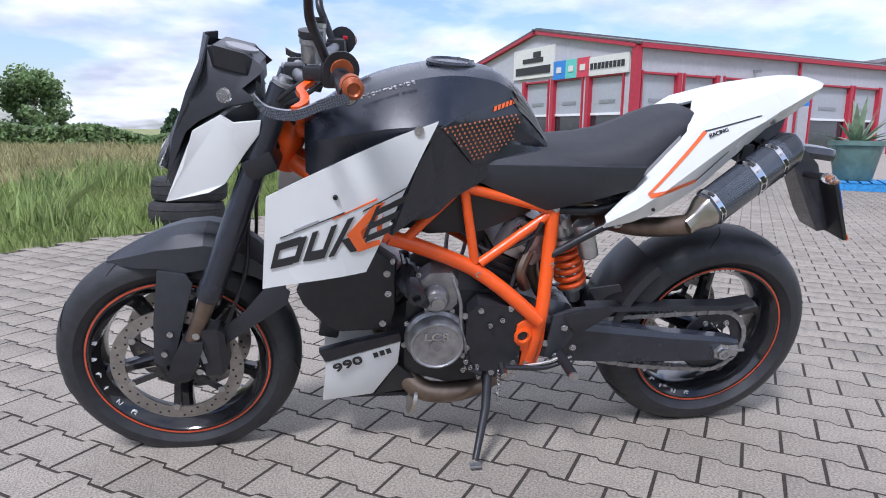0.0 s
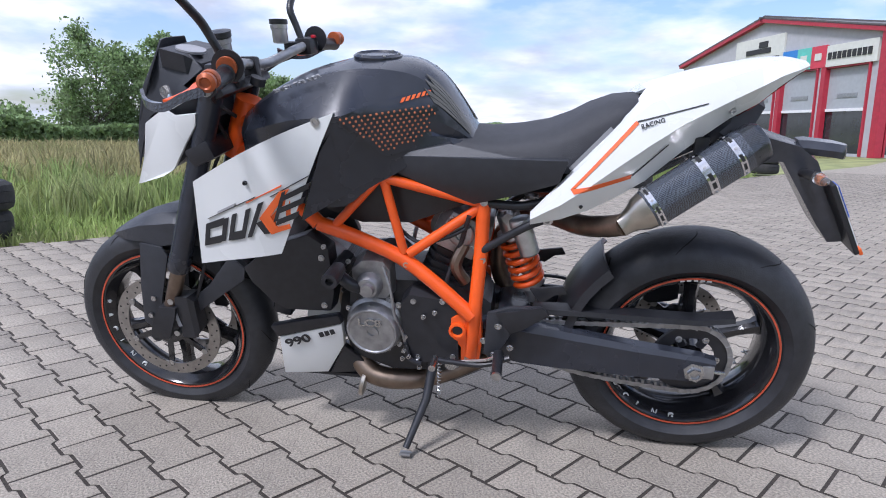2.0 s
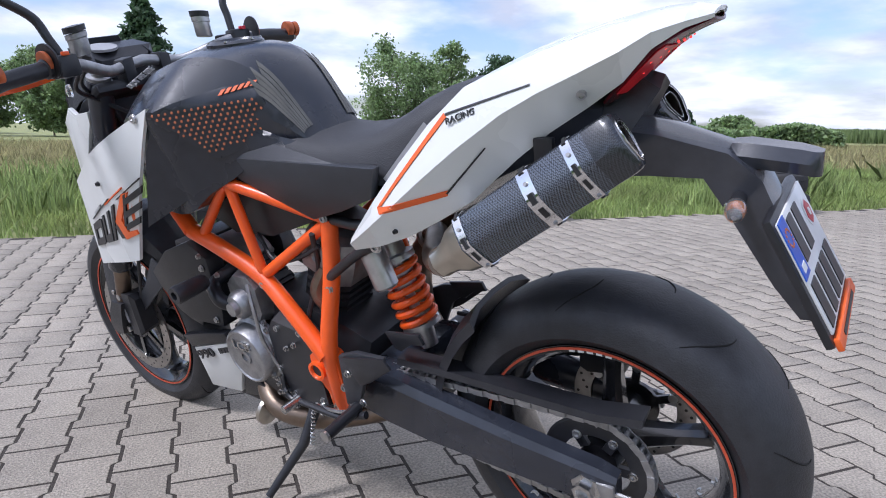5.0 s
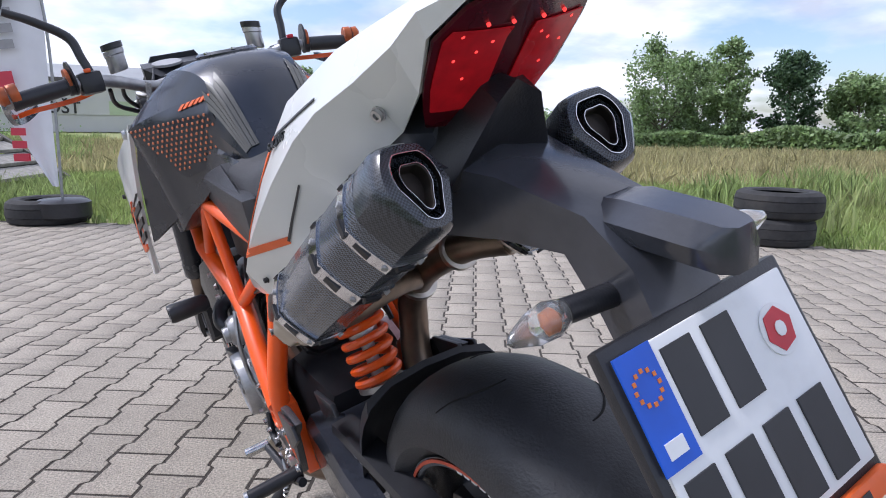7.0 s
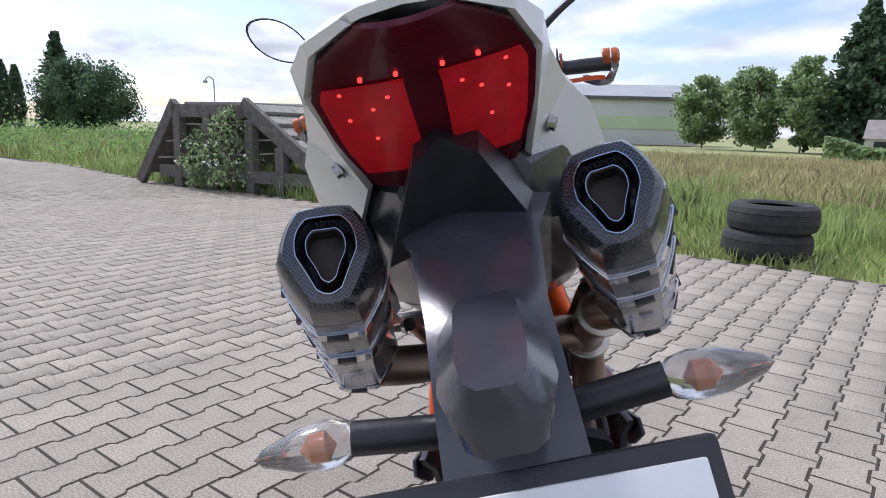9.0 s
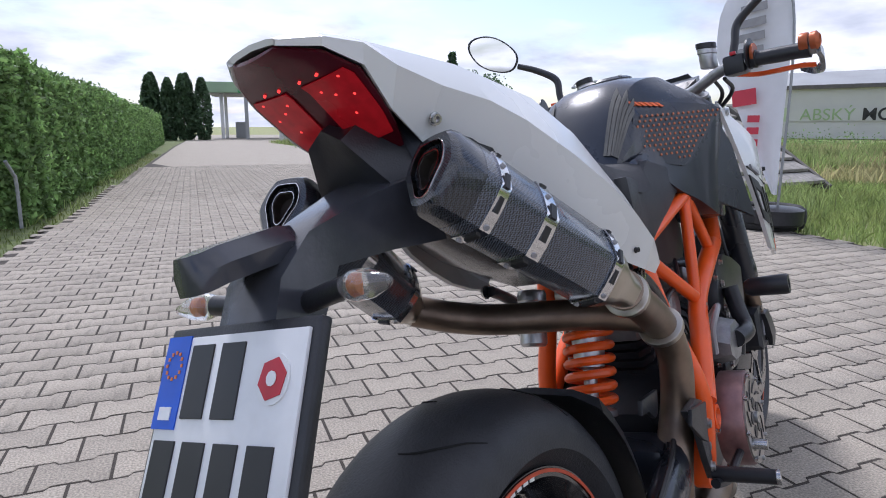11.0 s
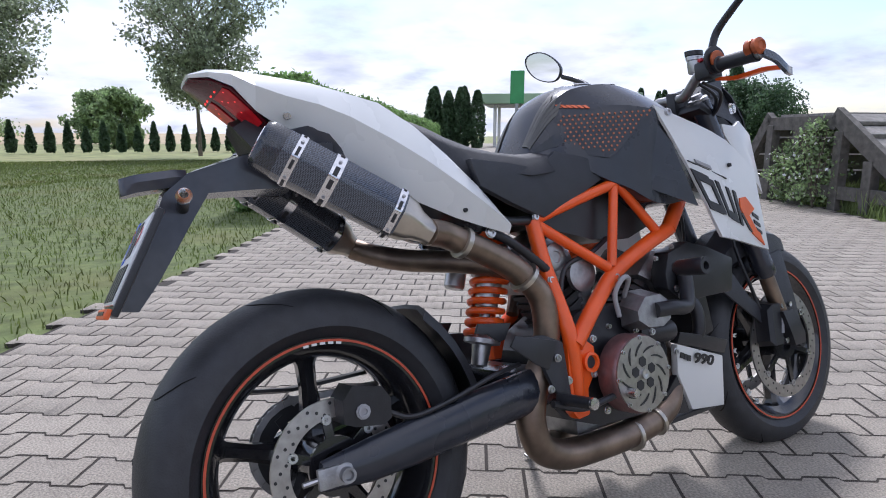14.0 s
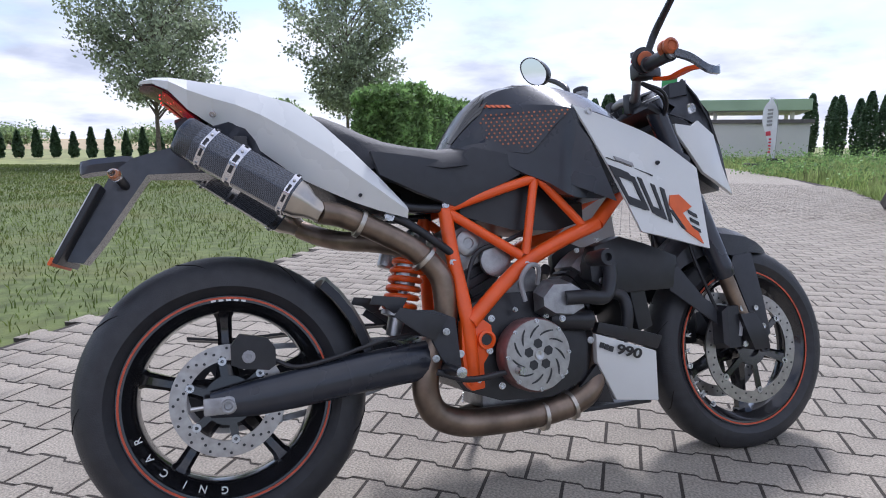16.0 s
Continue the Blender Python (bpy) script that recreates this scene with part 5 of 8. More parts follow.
part("pump_housing", loft([[(x, 0.11, z0), (x, 0.165, z0 + 0.015), (x, 0.165, z1 - 0.015), (x, 0.11, z1)] for x, z0, z1 in ((0.0, 0.43, 0.50), (0.03, 0.415, 0.52), (0.08, 0.42, 0.52), (0.11, 0.44, 0.49))]), M_ALU, engine, "cast water pump housing", angle=30)
part("coolant_pipe", tube([(0.05, 0.165, 0.47), (0.0, 0.175, 0.47), (-0.06, 0.165, 0.465), (-0.09, 0.15, 0.50), (-0.10, 0.14, 0.55)], 0.018, 14), M_BLACK, engine, "black coolant pipe")
part("coolant_pipe", tube([(-0.10, 0.10, 0.48), (-0.145, 0.12, 0.46), (-0.15, 0.125, 0.40), (-0.135, 0.11, 0.34)], 0.016, 14), M_BLACK, engine)
part("cam_wheel", lathe([(0.040, 0.0), (0.040, 0.012), (0.030, 0.016), (0.016, 0.014), (0.0, 0.016)], (0.198, 0.085, 0.575), (0, 1, 0), 28), M_ALU, engine, "grey cam drive cap")
part("starter_motor", lathe([(0.026, -0.06), (0.028, -0.05), (0.028, 0.05), (0.022, 0.06)], (0.02, 0.12, 0.415), (1, 0, 0.1), 20), M_BLACK, engine)
part("breather_hose", tube([(0.10, 0.12, 0.51), (0.11, 0.15, 0.55), (0.14, 0.16, 0.555), (0.16, 0.15, 0.52), (0.15, 0.145, 0.47)], 0.006, 8), M_GREYST, engine)
for p in ((0.245, 0.435), (0.255, 0.36), (0.23, 0.275), (0.06, 0.29), (0.055, 0.42), (-0.02, 0.36)):
    bolt((p[0], 0.148, p[1]), 0.007, (0, 1, 0), engine)

FAIR["body"] = True

# ---- radiator and belly pan ----
GUARD = [(-0.311, 0.577), (-0.205, 0.615), (-0.133, 0.634), (-0.06, 0.61), (-0.042, 0.56), (-0.045, 0.52), (-0.10, 0.482), (-0.20, 0.487), (-0.293, 0.489)]


def radiator_side(s):
    f = lambda x, z: s * (0.158 + 0.02 * min(1.0, max(0.0, (-x - 0.05) / 0.2)))
    poly = [(-0.290, 0.540), (-0.205, 0.605), (-0.105, 0.640), (-0.055, 0.60), (-0.055, 0.47), (-0.07, 0.415), (-0.19, 0.418), (-0.225, 0.44), (-0.275, 0.50)] if s < 0 else GUARD
    part("radiator_guard", plate(poly, f, 0.05, 0.006), M_BLACK, motorcycle, "black radiator side guard")
    for p in ((-0.075, 0.575), (-0.072, 0.52), (-0.085, 0.435 if s < 0 else 0.50)):
        bolt((p[0], s * 0.162, p[1]), 0.007, (0, s, 0))


mirrored(radiator_side)
FAIR["body"] = True
part("radiator", box((-0.20, 0, 0.50), (0.05, 0.28, 0.24), Matrix.Rotation(radians(12), 4, "Y"), 0.006), M_BLACK, motorcycle, "black radiator core")


FAIR["body"] = False


def belly(s):
    f = lambda x, z: s * (0.098 + 0.18 * (z - 0.18))
    pan = part("belly_pan", plate([(-0.234, 0.312), (-0.140, 0.343), (-0.048, 0.373), (-0.052, 0.300), (-0.114, 0.193), (-0.246, 0.176)], f, 0.02, 0.004), M_WHITE, motorcycle, "white belly pan")
    part("belly_pan_edge", plate([(-0.252, 0.350), (-0.155, 0.378), (-0.055, 0.402), (-0.046, 0.376), (-0.140, 0.346), (-0.236, 0.315)], lambda x, z: f(x, z) + s * 0.003, 0.025, 0.004), M_BLACK, motorcycle, "black upper edge of the belly pan")
    part("belly_pan_tail", plate([(-0.055, 0.295), (0.0, 0.235), (-0.02, 0.20), (-0.110, 0.186)], lambda x, z: f(x, z) - s * 0.004, 0.02, 0.004), M_BLACK, motorcycle)
    m = Matrix.Translation((-0.212, -0.1245, 0.284)) @ Matrix.Rotation(radians(-20), 4, "Y") @ Matrix.Rotation(radians(100), 4, "X")
    if s > 0:
        m = Matrix.Translation((-0.103, 0.1295, 0.318)) @ Matrix.Rotation(radians(-16), 4, "Y") @ Matrix.Rotation(radians(180), 4, "Z") @ Matrix.Rotation(radians(100), 4, "X")
    part("lettering", text_bm("990", 0.036, m @ Matrix.Diagonal((1.42, 1.0, 1.0, 1.0)), 0.0015, 0.0007), M_PRINT, pan, smooth=False)
    bm = bmesh.new()
    for k in range(3):
        x = (-0.110 + 0.016 * k) if s < 0 else (-0.092 + 0.014 * k)
        z = (0.333 + 0.006 * k) if s < 0 else (0.330 + 0.006 * k)
        add_box(bm, (x, f(x, z) + s * 0.002, z), (0.012, 0.003, 0.014), Matrix.Rotation(radians(-18), 4, "Y"))
    part("emblem_bar", bm, M_PRINT, pan, smooth=False)


mirrored(belly)
FAIR["body"] = True
part("belly_pan_floor", box((-0.13, 0, 0.185), (0.22, 0.25, 0.012), bevel=0.003), M_BLACK, motorcycle)

# ---- swingarm, chain, shock ----
part("swingarm", loft([[(x, y - w, z - h), (x, y - w, z + h * 0.7), (x, y - w * 0.5, z + h), (x, y + w, z + h), (x, y + w, z - h)] for x, y, w, z, h in ((0.32, -0.10, 0.035, 0.352, 0.045), (0.42, -0.112, 0.022, 0.346, 0.056), (0.52, -0.118, 0.020, 0.338, 0.052), (0.70, -0.122, 0.019, 0.322, 0.042), (0.86, -0.124, 0.017, 0.310, 0.034), (0.895, -0.124, 0.014, 0.308, 0.026))]), M_MATT, motorcycle, "black swingarm with ribbed outer face", angle=30)
part("swingarm", loft([[Vector((x, y, z)) + Vector((0, math.cos(a) * w, math.sin(a) * h)) for a in (k * math.pi / 7 for k in range(14))] for x, y, w, z, h in ((0.33, 0.10, 0.03, 0.358, 0.045), (0.42, 0.118, 0.026, 0.352, 0.046), (0.55, 0.125, 0.026, 0.34, 0.045), (0.70, 0.128, 0.025, 0.322, 0.042), (0.79, 0.128, 0.022, 0.312, 0.038), (0.88, 0.126, 0.014, 0.306, 0.026))]), M_MATT, motorcycle, "black tubular swingarm side", angle=40)
part("swingarm_bridge", box((0.40, 0, 0.36), (0.09, 0.22, 0.08), bevel=0.02), M_MATT, motorcycle)
for s in (-1, 1):
    k = 1.0 if s < 0 else 0.72
    part("axle_nut", lathe([(0.026 * k, 0), (0.026 * k, 0.006), (0.018 * k, 0.008), (0.018 * k, 0.022), (0.012 * k, 0.022), (0.010 * k, 0.014), (0.0, 0.014)], (0.845, s * 0.138, 0.305), (0, s, 0), 6 if s < 0 else 20), M_STEEL if s < 0 else M_ALU, motorcycle, "rear axle nut")
    part("chain_adjuster", box((0.868, s * 0.138, 0.305), (0.05, 0.012, 0.036), bevel=0.004), M_ALU, motorcycle)
    part("adjuster_bolt", tube([(0.885, s * 0.135, 0.305), (0.918, s * 0.135, 0.303)], 0.005, 8), M_STEEL, motorcycle)

SPR = 0.096
part("sprocket", lathe([(0.060, -0.003), (SPR - 0.004, -0.003), (SPR, 0.0), (SPR - 0.004, 0.003), (0.060, 0.003)], (RC.x, -0.088, RC.z), seg=80, close=True), M_BLACK, motorcycle, "dark rear sprocket")
for k in range(6):
    a = k * math.pi / 3
    bm = bmesh.new()
    add_box(bm, Vector((RC.x, -0.086, RC.z)) + Vector((math.cos(a), 0, math.sin(a))) * 0.058, (0.04, 0.008, 0.018), Matrix.Rotation(-a, 4, "Y"))
    spk = part("sprocket_arm", bm, M_BLACK, motorcycle)
    bolt(Vector((RC.x, -0.090, RC.z)) + Vector((math.cos(a), 0, math.sin(a))) * 0.064, 0.007, (0, -1, 0), spk)


def chain():
    c0, r0, c1, r1 = Vector((0.335, 0.352)), 0.040, Vector((RC.x, RC.z)), SPR
    pts = []
    n = 60
    for k in range(n):
        pts.append((c0 + Vector((0.02, r0))).lerp(c1 + Vector((0.02, r1)), k / n))
    for k in range(28):
        a = math.pi / 2 - math.pi * k / 28
        pts.append(c1 + Vector((math.cos(a), math.sin(a))) * r1)
    for k in range(n):
        t = k / n
        p = (c1 - Vector((0.0, r1))).lerp(c0 - Vector((0.0, r0)), t)
        pts.append(p - Vector((0, 0.018 * math.sin(math.pi * t))))
    for k in range(10):
        a = -math.pi / 2 - math.pi * k / 10
        pts.append(c0 + Vector((math.cos(a), math.sin(a))) * r0)
    # even steps
    d = [0.0]
    for a, b in zip(pts, pts[1:]):
        d.append(d[-1] + (b - a).length)
    xs, zs = np.array([p.x for p in pts]), np.array([p.y for p in pts])
    m = int(d[-1] / 0.0159)
    q = np.linspace(0, d[-1], m)
    qx, qz = np.interp(q, d, xs), np.interp(q, d, zs)
    bm = bmesh.new()
    for k in range(m - 1):
        mid = Vector(((qx[k] + qx[k + 1]) / 2, -0.088, (qz[k] + qz[k + 1]) / 2))
        ang = math.atan2(qz[k + 1] - qz[k], qx[k + 1] - qx[k])
        for s in (-1, 1):
            add_box(bm, mid + Vector((0, s * (0.0075 if k % 2 else 0.0095), 0)), (0.0205, 0.002, 0.0125), Matrix.Rotation(-ang, 4, "Y"))
        add_lathe(bm, [(0.005, -0.0085), (0.005, 0.0085)], (qx[k], -0.088, qz[k]), seg=6)
    part("chain", bm, M_ALU, motorcycle, "greased drive chain", smooth=False)


chain()
part("chain_guard", loft([[(x, -0.112, z), (x, -0.108, z + 0.012), (x, -0.070, z + 0.014), (x, -0.070, z + 0.008), (x, -0.104, z + 0.004)] for x, z in ((0.45, 0.425), (0.60, 0.425), (0.75, 0.420), (0.85, 0.418), (0.93, 0.430))]), M_BLACK, motorcycle, "black chain guard", angle=30)
part("hugger", loft([[(RC.x + math.cos(a) * q, y, RC.z + math.sin(a) * q) for y, q in ((-0.108, 0.305), (-0.10, 0.325), (-0.06, 0.338), (0, 0.342), (0.06, 0.338), (0.10, 0.325), (0.108, 0.305), (0.10, 0.312), (0.06, 0.328), (0, 0.332), (-0.06, 0.328), (-0.10, 0.312))] for a in (radians(t) for t in (132, 140, 148, 156, 164, 172, 178))]), M_BLACK, motorcycle, "black rear wheel hugger", angle=40)

shock = new("shock_absorber")
shock.parent = motorcycle
tagged(shock, "rear shock absorber with orange spring")
SA, SB = Vector((0.372, 0.0, 0.665)), Vector((0.452, 0.0, 0.40))
sd = (SB - SA).normalized()
su = Vector((sd.z, 0, -sd.x))
coils = []
for k in range(16 * 6):
    a = 2 * math.pi * k / 16
    q = 0.075 + 0.135 * k / (16 * 6 - 1)
    coils.append(SA + sd * q + (su * math.cos(a) + Vector((0, math.sin(a), 0))) * 0.038)
part("spring", tube(coils, 0.0078, 9, 1, smooth=False), M_ORANGE, shock, "orange coil spring")
part("shock_body", lathe([(0.022, 0.0), (0.03, 0.01), (0.03, 0.06), (0.044, 0.062), (0.044, 0.074), (0.03, 0.076), (0.026, 0.14), (0.012, 0.145), (0.012, 0.20), (0.042, 0.212), (0.042, 0.222), (0.022, 0.226), (0.018, 0.27), (0.0, 0.275)], SA, sd, 26), M_SILVER, shock, "polished damper body")
part("reservoir", lathe([(0.0, 0.0), (0.024, 0.002), (0.026, 0.008), (0.026, 0.02), (0.024, 0.022), (0.024, 0.095), (0.020, 0.1), (0.0, 0.1)], SA + Vector((0.038, -0.086, 0.010)), sd, 24), M_SILVER, shock, "polished shock reservoir")
part("shock_bolt", lathe([(0.014, -0.05), (0.014, 0.05), (0.008, 0.055), (0.0, 0.05)], SA + Vector((0.01, 0, -0.01)), (0, 1, 0), 16), M_STEEL, shock)

# ---- stand and footrests ----
FAIR["body"] = False
foot = BIKE.inverted() @ Vector((0.173, -0.222, 0.012))
st = part("side_stand", tube([(0.190, -0.115, 0.258), (0.178, -0.17, 0.18), foot + Vector((0, 0.006, 0.012))], [0.014, 0.012, 0.009], 12, smooth=False), M_BLACK, motorcycle, "black side stand")
part("stand_foot", box(foot, (0.030, 0.020, 0.008), Matrix.Rotation(radians(-LEAN), 4, "X"), 0.003), M_ALU, st, "worn metal foot plate")
part("stand_spring", tube([Vector((0.212, -0.14, 0.285)) + Vector((0.005 * math.cos(k * 1.2), 0.005 * math.sin(k * 1.2) - 0.0011 * k * 0.5, -0.0016 * k)) for k in range(60)], 0.0016, 6, 1, smooth=False), M_STEEL, st)


FAIR["body"] = True


def footrest(s):
    pl = part("footrest_plate", plate([(0.345, 0.45), (0.395, 0.47), (0.47, 0.475), (0.462, 0.462), (0.415, 0.425), (0.385, 0.36), (0.352, 0.315), (0.335, 0.33)], lambda x, z: s * 0.168, 0.012, 0.003), M_GREYP, motorcycle, "black rider footrest bracket")
    part("heel_guard", plate([(0.365, 0.455), (0.475, 0.48), (0.490, 0.46), (0.43, 0.415), (0.40, 0.40)], lambda x, z: s * 0.176, 0.006, 0.002), M_BLACK, pl)
    part("footrest", tube([(0.372, s * 0.17, 0.335), (0.378, s * 0.265, 0.338)], [0.013, 0.012], 14), M_BLACK, pl, "knurled black footrest")
    part("footrest_tip", lathe([(0.012, 0), (0.012, 0.006), (0.0, 0.007)], (0.378, s * 0.265, 0.338), (0, s, 0), 14), M_STEEL, pl)
    part("foot_lever", tube([(0.40, s * 0.176, 0.33), (0.33, s * 0.19, 0.310), (0.25, s * 0.20, 0.318), (0.215, s * 0.205, 0.325)], [0.008, 0.007], 10), M_BLACK, pl, "black foot lever")
    part("lever_peg", tube([(0.217, s * 0.20, 0.325), (0.217, s * 0.245, 0.325)], 0.0095, 12), M_STEEL, pl)
    for p in ((0.40, 0.36), (0.372, 0.42), (0.36, 0.335)):
        bolt((p[0], s * 0.174, p[1]), 0.007, (0, s, 0), pl)
    part("passenger_peg", plate([(0.44, 0.50), (0.52, 0.51), (0.53, 0.49), (0.50, 0.485), (0.475, 0.465), (0.46, 0.468)], lambda x, z: s * 0.12, 0.008, 0.002), M_BLACK, pl)


mirrored(footrest)
part("rear_caliper", loft([[(x, 0.085, z - h), (x, 0.14, z - h), (x, 0.145, z + h), (x, 0.085, z + h)] for x, z, h in ((0.745, 0.395, 0.018), (0.76, 0.402, 0.034), (0.815, 0.412, 0.036), (0.835, 0.405, 0.02))]), M_BLACK, motorcycle, "black rear brake caliper", angle=30)
bolt((0.800, 0.144, 0.40), 0.011, (0, 1, 0), material=M_GREYST)
part("brake_hose", tube([(0.745, 0.12, 0.385), (0.70, 0.135, 0.368), (0.62, 0.14, 0.380), (0.52, 0.14, 0.405), (0.44, 0.13, 0.415)], 0.005, 8), M_BLACK, motorcycle)

# small fittings in the gap of the frame
for pts, r, m_ in (([(0.30, -0.12, 0.69), (0.27, -0.10, 0.60), (0.24, -0.12, 0.52), (0.235, -0.15, 0.47)], 0.006, M_BLACK), ([(0.10, -0.10, 0.66), (0.17, -0.13, 0.62), (0.24, -0.12, 0.63), (0.30, -0.11, 0.66)], 0.005, M_BLACK), ([(0.28, -0.09, 0.60), (0.26, -0.11, 0.55), (0.28, -0.10, 0.50)], 0.016, M_EXH), ([(0.10, 0.10, 0.66), (0.18, 0.12, 0.63), (0.26, 0.11, 0.60), (0.30, 0.12, 0.50)], 0.006, M_BLACK), ([(0.13, -0.17, 0.34), (0.14, -0.178, 0.30), (0.17, -0.178, 0.285)], 0.007, M_BLACK)):
    part("hose", tube(pts, r, 9), m_, engine)
for x, y, z in ((0.118, -0.178, 0.345), (0.128, -0.178, 0.325), (0.140, -0.178, 0.308), (0.122, -0.178, 0.300), (0.160, -0.172, 0.292), (0.165, -0.172, 0.272), (0.185, -0.172, 0.430), (0.215, -0.172, 0.445), (0.0, -0.17, 0.575), (-0.062, -0.165, 0.610)):
    bolt((x, y, z), 0.0052, (0, -1, 0), engine, M_STEEL, 0.008)
for x, y, z in ((0.07, 0.168, 0.505), (0.02, 0.168, 0.505), (0.03, 0.168, 0.43), (0.10, 0.160, 0.44), (0.18, 0.15, 0.46), (-0.06, 0.165, 0.625), (0.0, 0.16, 0.60)):
    bolt((x, y, z), 0.0052, (0, 1, 0), engine, M_STEEL, 0.008)
part("shift_rod", tube([(0.258, -0.19, 0.310), (0.335, -0.192, 0.326), (0.374, -0.186, 0.340)], 0.0042, 8), M_STEEL, motorcycle, "thin polished gear shift rod")
part("rod_joint", lathe([(0.010, -0.005), (0.010, 0.005), (0.0, 0.006)], (0.258, -0.192, 0.310), (0, -1, 0), 14), M_STEEL, motorcycle)
part("rod_joint", lathe([(0.015, -0.006), (0.015, 0.006), (0.007, 0.008), (0.0, 0.008)], (0.250, -0.172, 0.288), (0, -1, 0), 16), M_STEEL, motorcycle)

FAIR["front"] = True

# ---- steered front: fork, fender, mask, bars ----
def put_s(name, bm, material, parent=None, label="", smooth=True, angle=35, set_back=True):
    if set_back:
        bmesh.ops.transform(bm, matrix=STEER, verts=bm.verts)
    FAIR["body"] = set_back
    ob = part(name, bm, material, parent or front, label, smooth, angle)
    FAIR["body"] = True
    return ob


front = new("steering_assembly")
front.parent = motorcycle
tagged(front, "front fork with handlebar and headlight mask")
fd = Vector((-0.39, 0, -0.92)).normalized()


def fork(s):
    top = Vector((-0.312, s * 0.105, 1.005))
    leg = put_s("fork_tube", lathe([(0.020, 0.0), (0.028, 0.002), (0.028, 0.30), (0.0295, 0.305), (0.0295, 0.50), (0.031, 0.505), (0.031, 0.545), (0.028, 0.55), (0.0, 0.55)], top, fd, 26), M_MATT, label="black upside-down fork tube")
    put_s("fork_slider", lathe([(0.021, 0.54), (0.021, 0.70)], top, fd, 22), M_EXH, leg, "bronze fork slider")
    put_s("fork_foot", loft([[top + fd * q + Vector((x, y * 0.03, 0)) * g for x, y in ((-0.03, -1), (0.03, -1), (0.03, 1), (-0.03, 1))] for q, g in ((0.67, 0.9), (0.70, 1.05), (0.75, 1.1), (0.785, 0.9))]), M_BLACK, leg, "black fork foot", angle=30)
    put_s("axle_cap", lathe([(0.017, 0), (0.017, 0.012), (0.010, 0.012), (0.009, 0.006), (0.0, 0.006)], FC + Vector((0.002, s * 0.118, 0)), (0, s, 0), 18), M_BLACK, leg)
    put_s("fork_cap", lathe([(0.026, 0.0), (0.026, -0.008), (0.016, -0.010), (0.014, -0.020), (0.0, -0.020)], top, fd, 22), M_ALU, leg, "silver fork cap")
    # caliper and its hose
    c = FC + Vector((0.105, s * 0.092, 0.065))
    cal = put_s("front_caliper", loft([[c + Vector((x, y * w, z)) for y, z in ((-1, -h), (1, -h * 0.9), (1, h * 0.9), (-1, h))] for x, w, h in ((-0.035, 0.022, 0.045), (-0.022, 0.030, 0.066), (0.018, 0.030, 0.066), (0.032, 0.022, 0.05))]), M_BLACK, leg, "black radial brake caliper", angle=25)
    for dz in (-0.05, 0.05):
        put_s("caliper_bolt", lathe([(0.009, 0), (0.009, 0.008), (0.0, 0.008)], c + Vector((-0.005, s * 0.026, dz)), (0, s, 0), 10), M_STEEL, cal)
    put_s("caliper_bar", box(c + Vector((0.004, s * 0.0315, 0.0)), (0.011, 0.002, 0.055), Matrix.Rotation(radians(-12), 4, "Y")), M_GREYST, cal, smooth=False)
    put_s("brake_hose", tube([c + Vector((0.03, 0, 0.05)), c + Vector((0.07, 0.0, 0.14)), (-0.43, s * 0.085, 0.58), (-0.41, s * 0.07, 0.72), (-0.34, s * 0.05, 0.86)], 0.005, 8), M_BLACK, leg)


mirrored(fork)
put_s("lower_clamp", box((-0.372, 0, 0.835), (0.075, 0.27, 0.05), Matrix.Rotation(radians(-23), 4, "Y"), 0.012), M_BLACK)
put_s("upper_clamp", box((-0.312, 0, 0.975), (0.07, 0.265, 0.026), Matrix.Rotation(radians(-23), 4, "Y"), 0.010), M_BLACK, label="black top yoke")


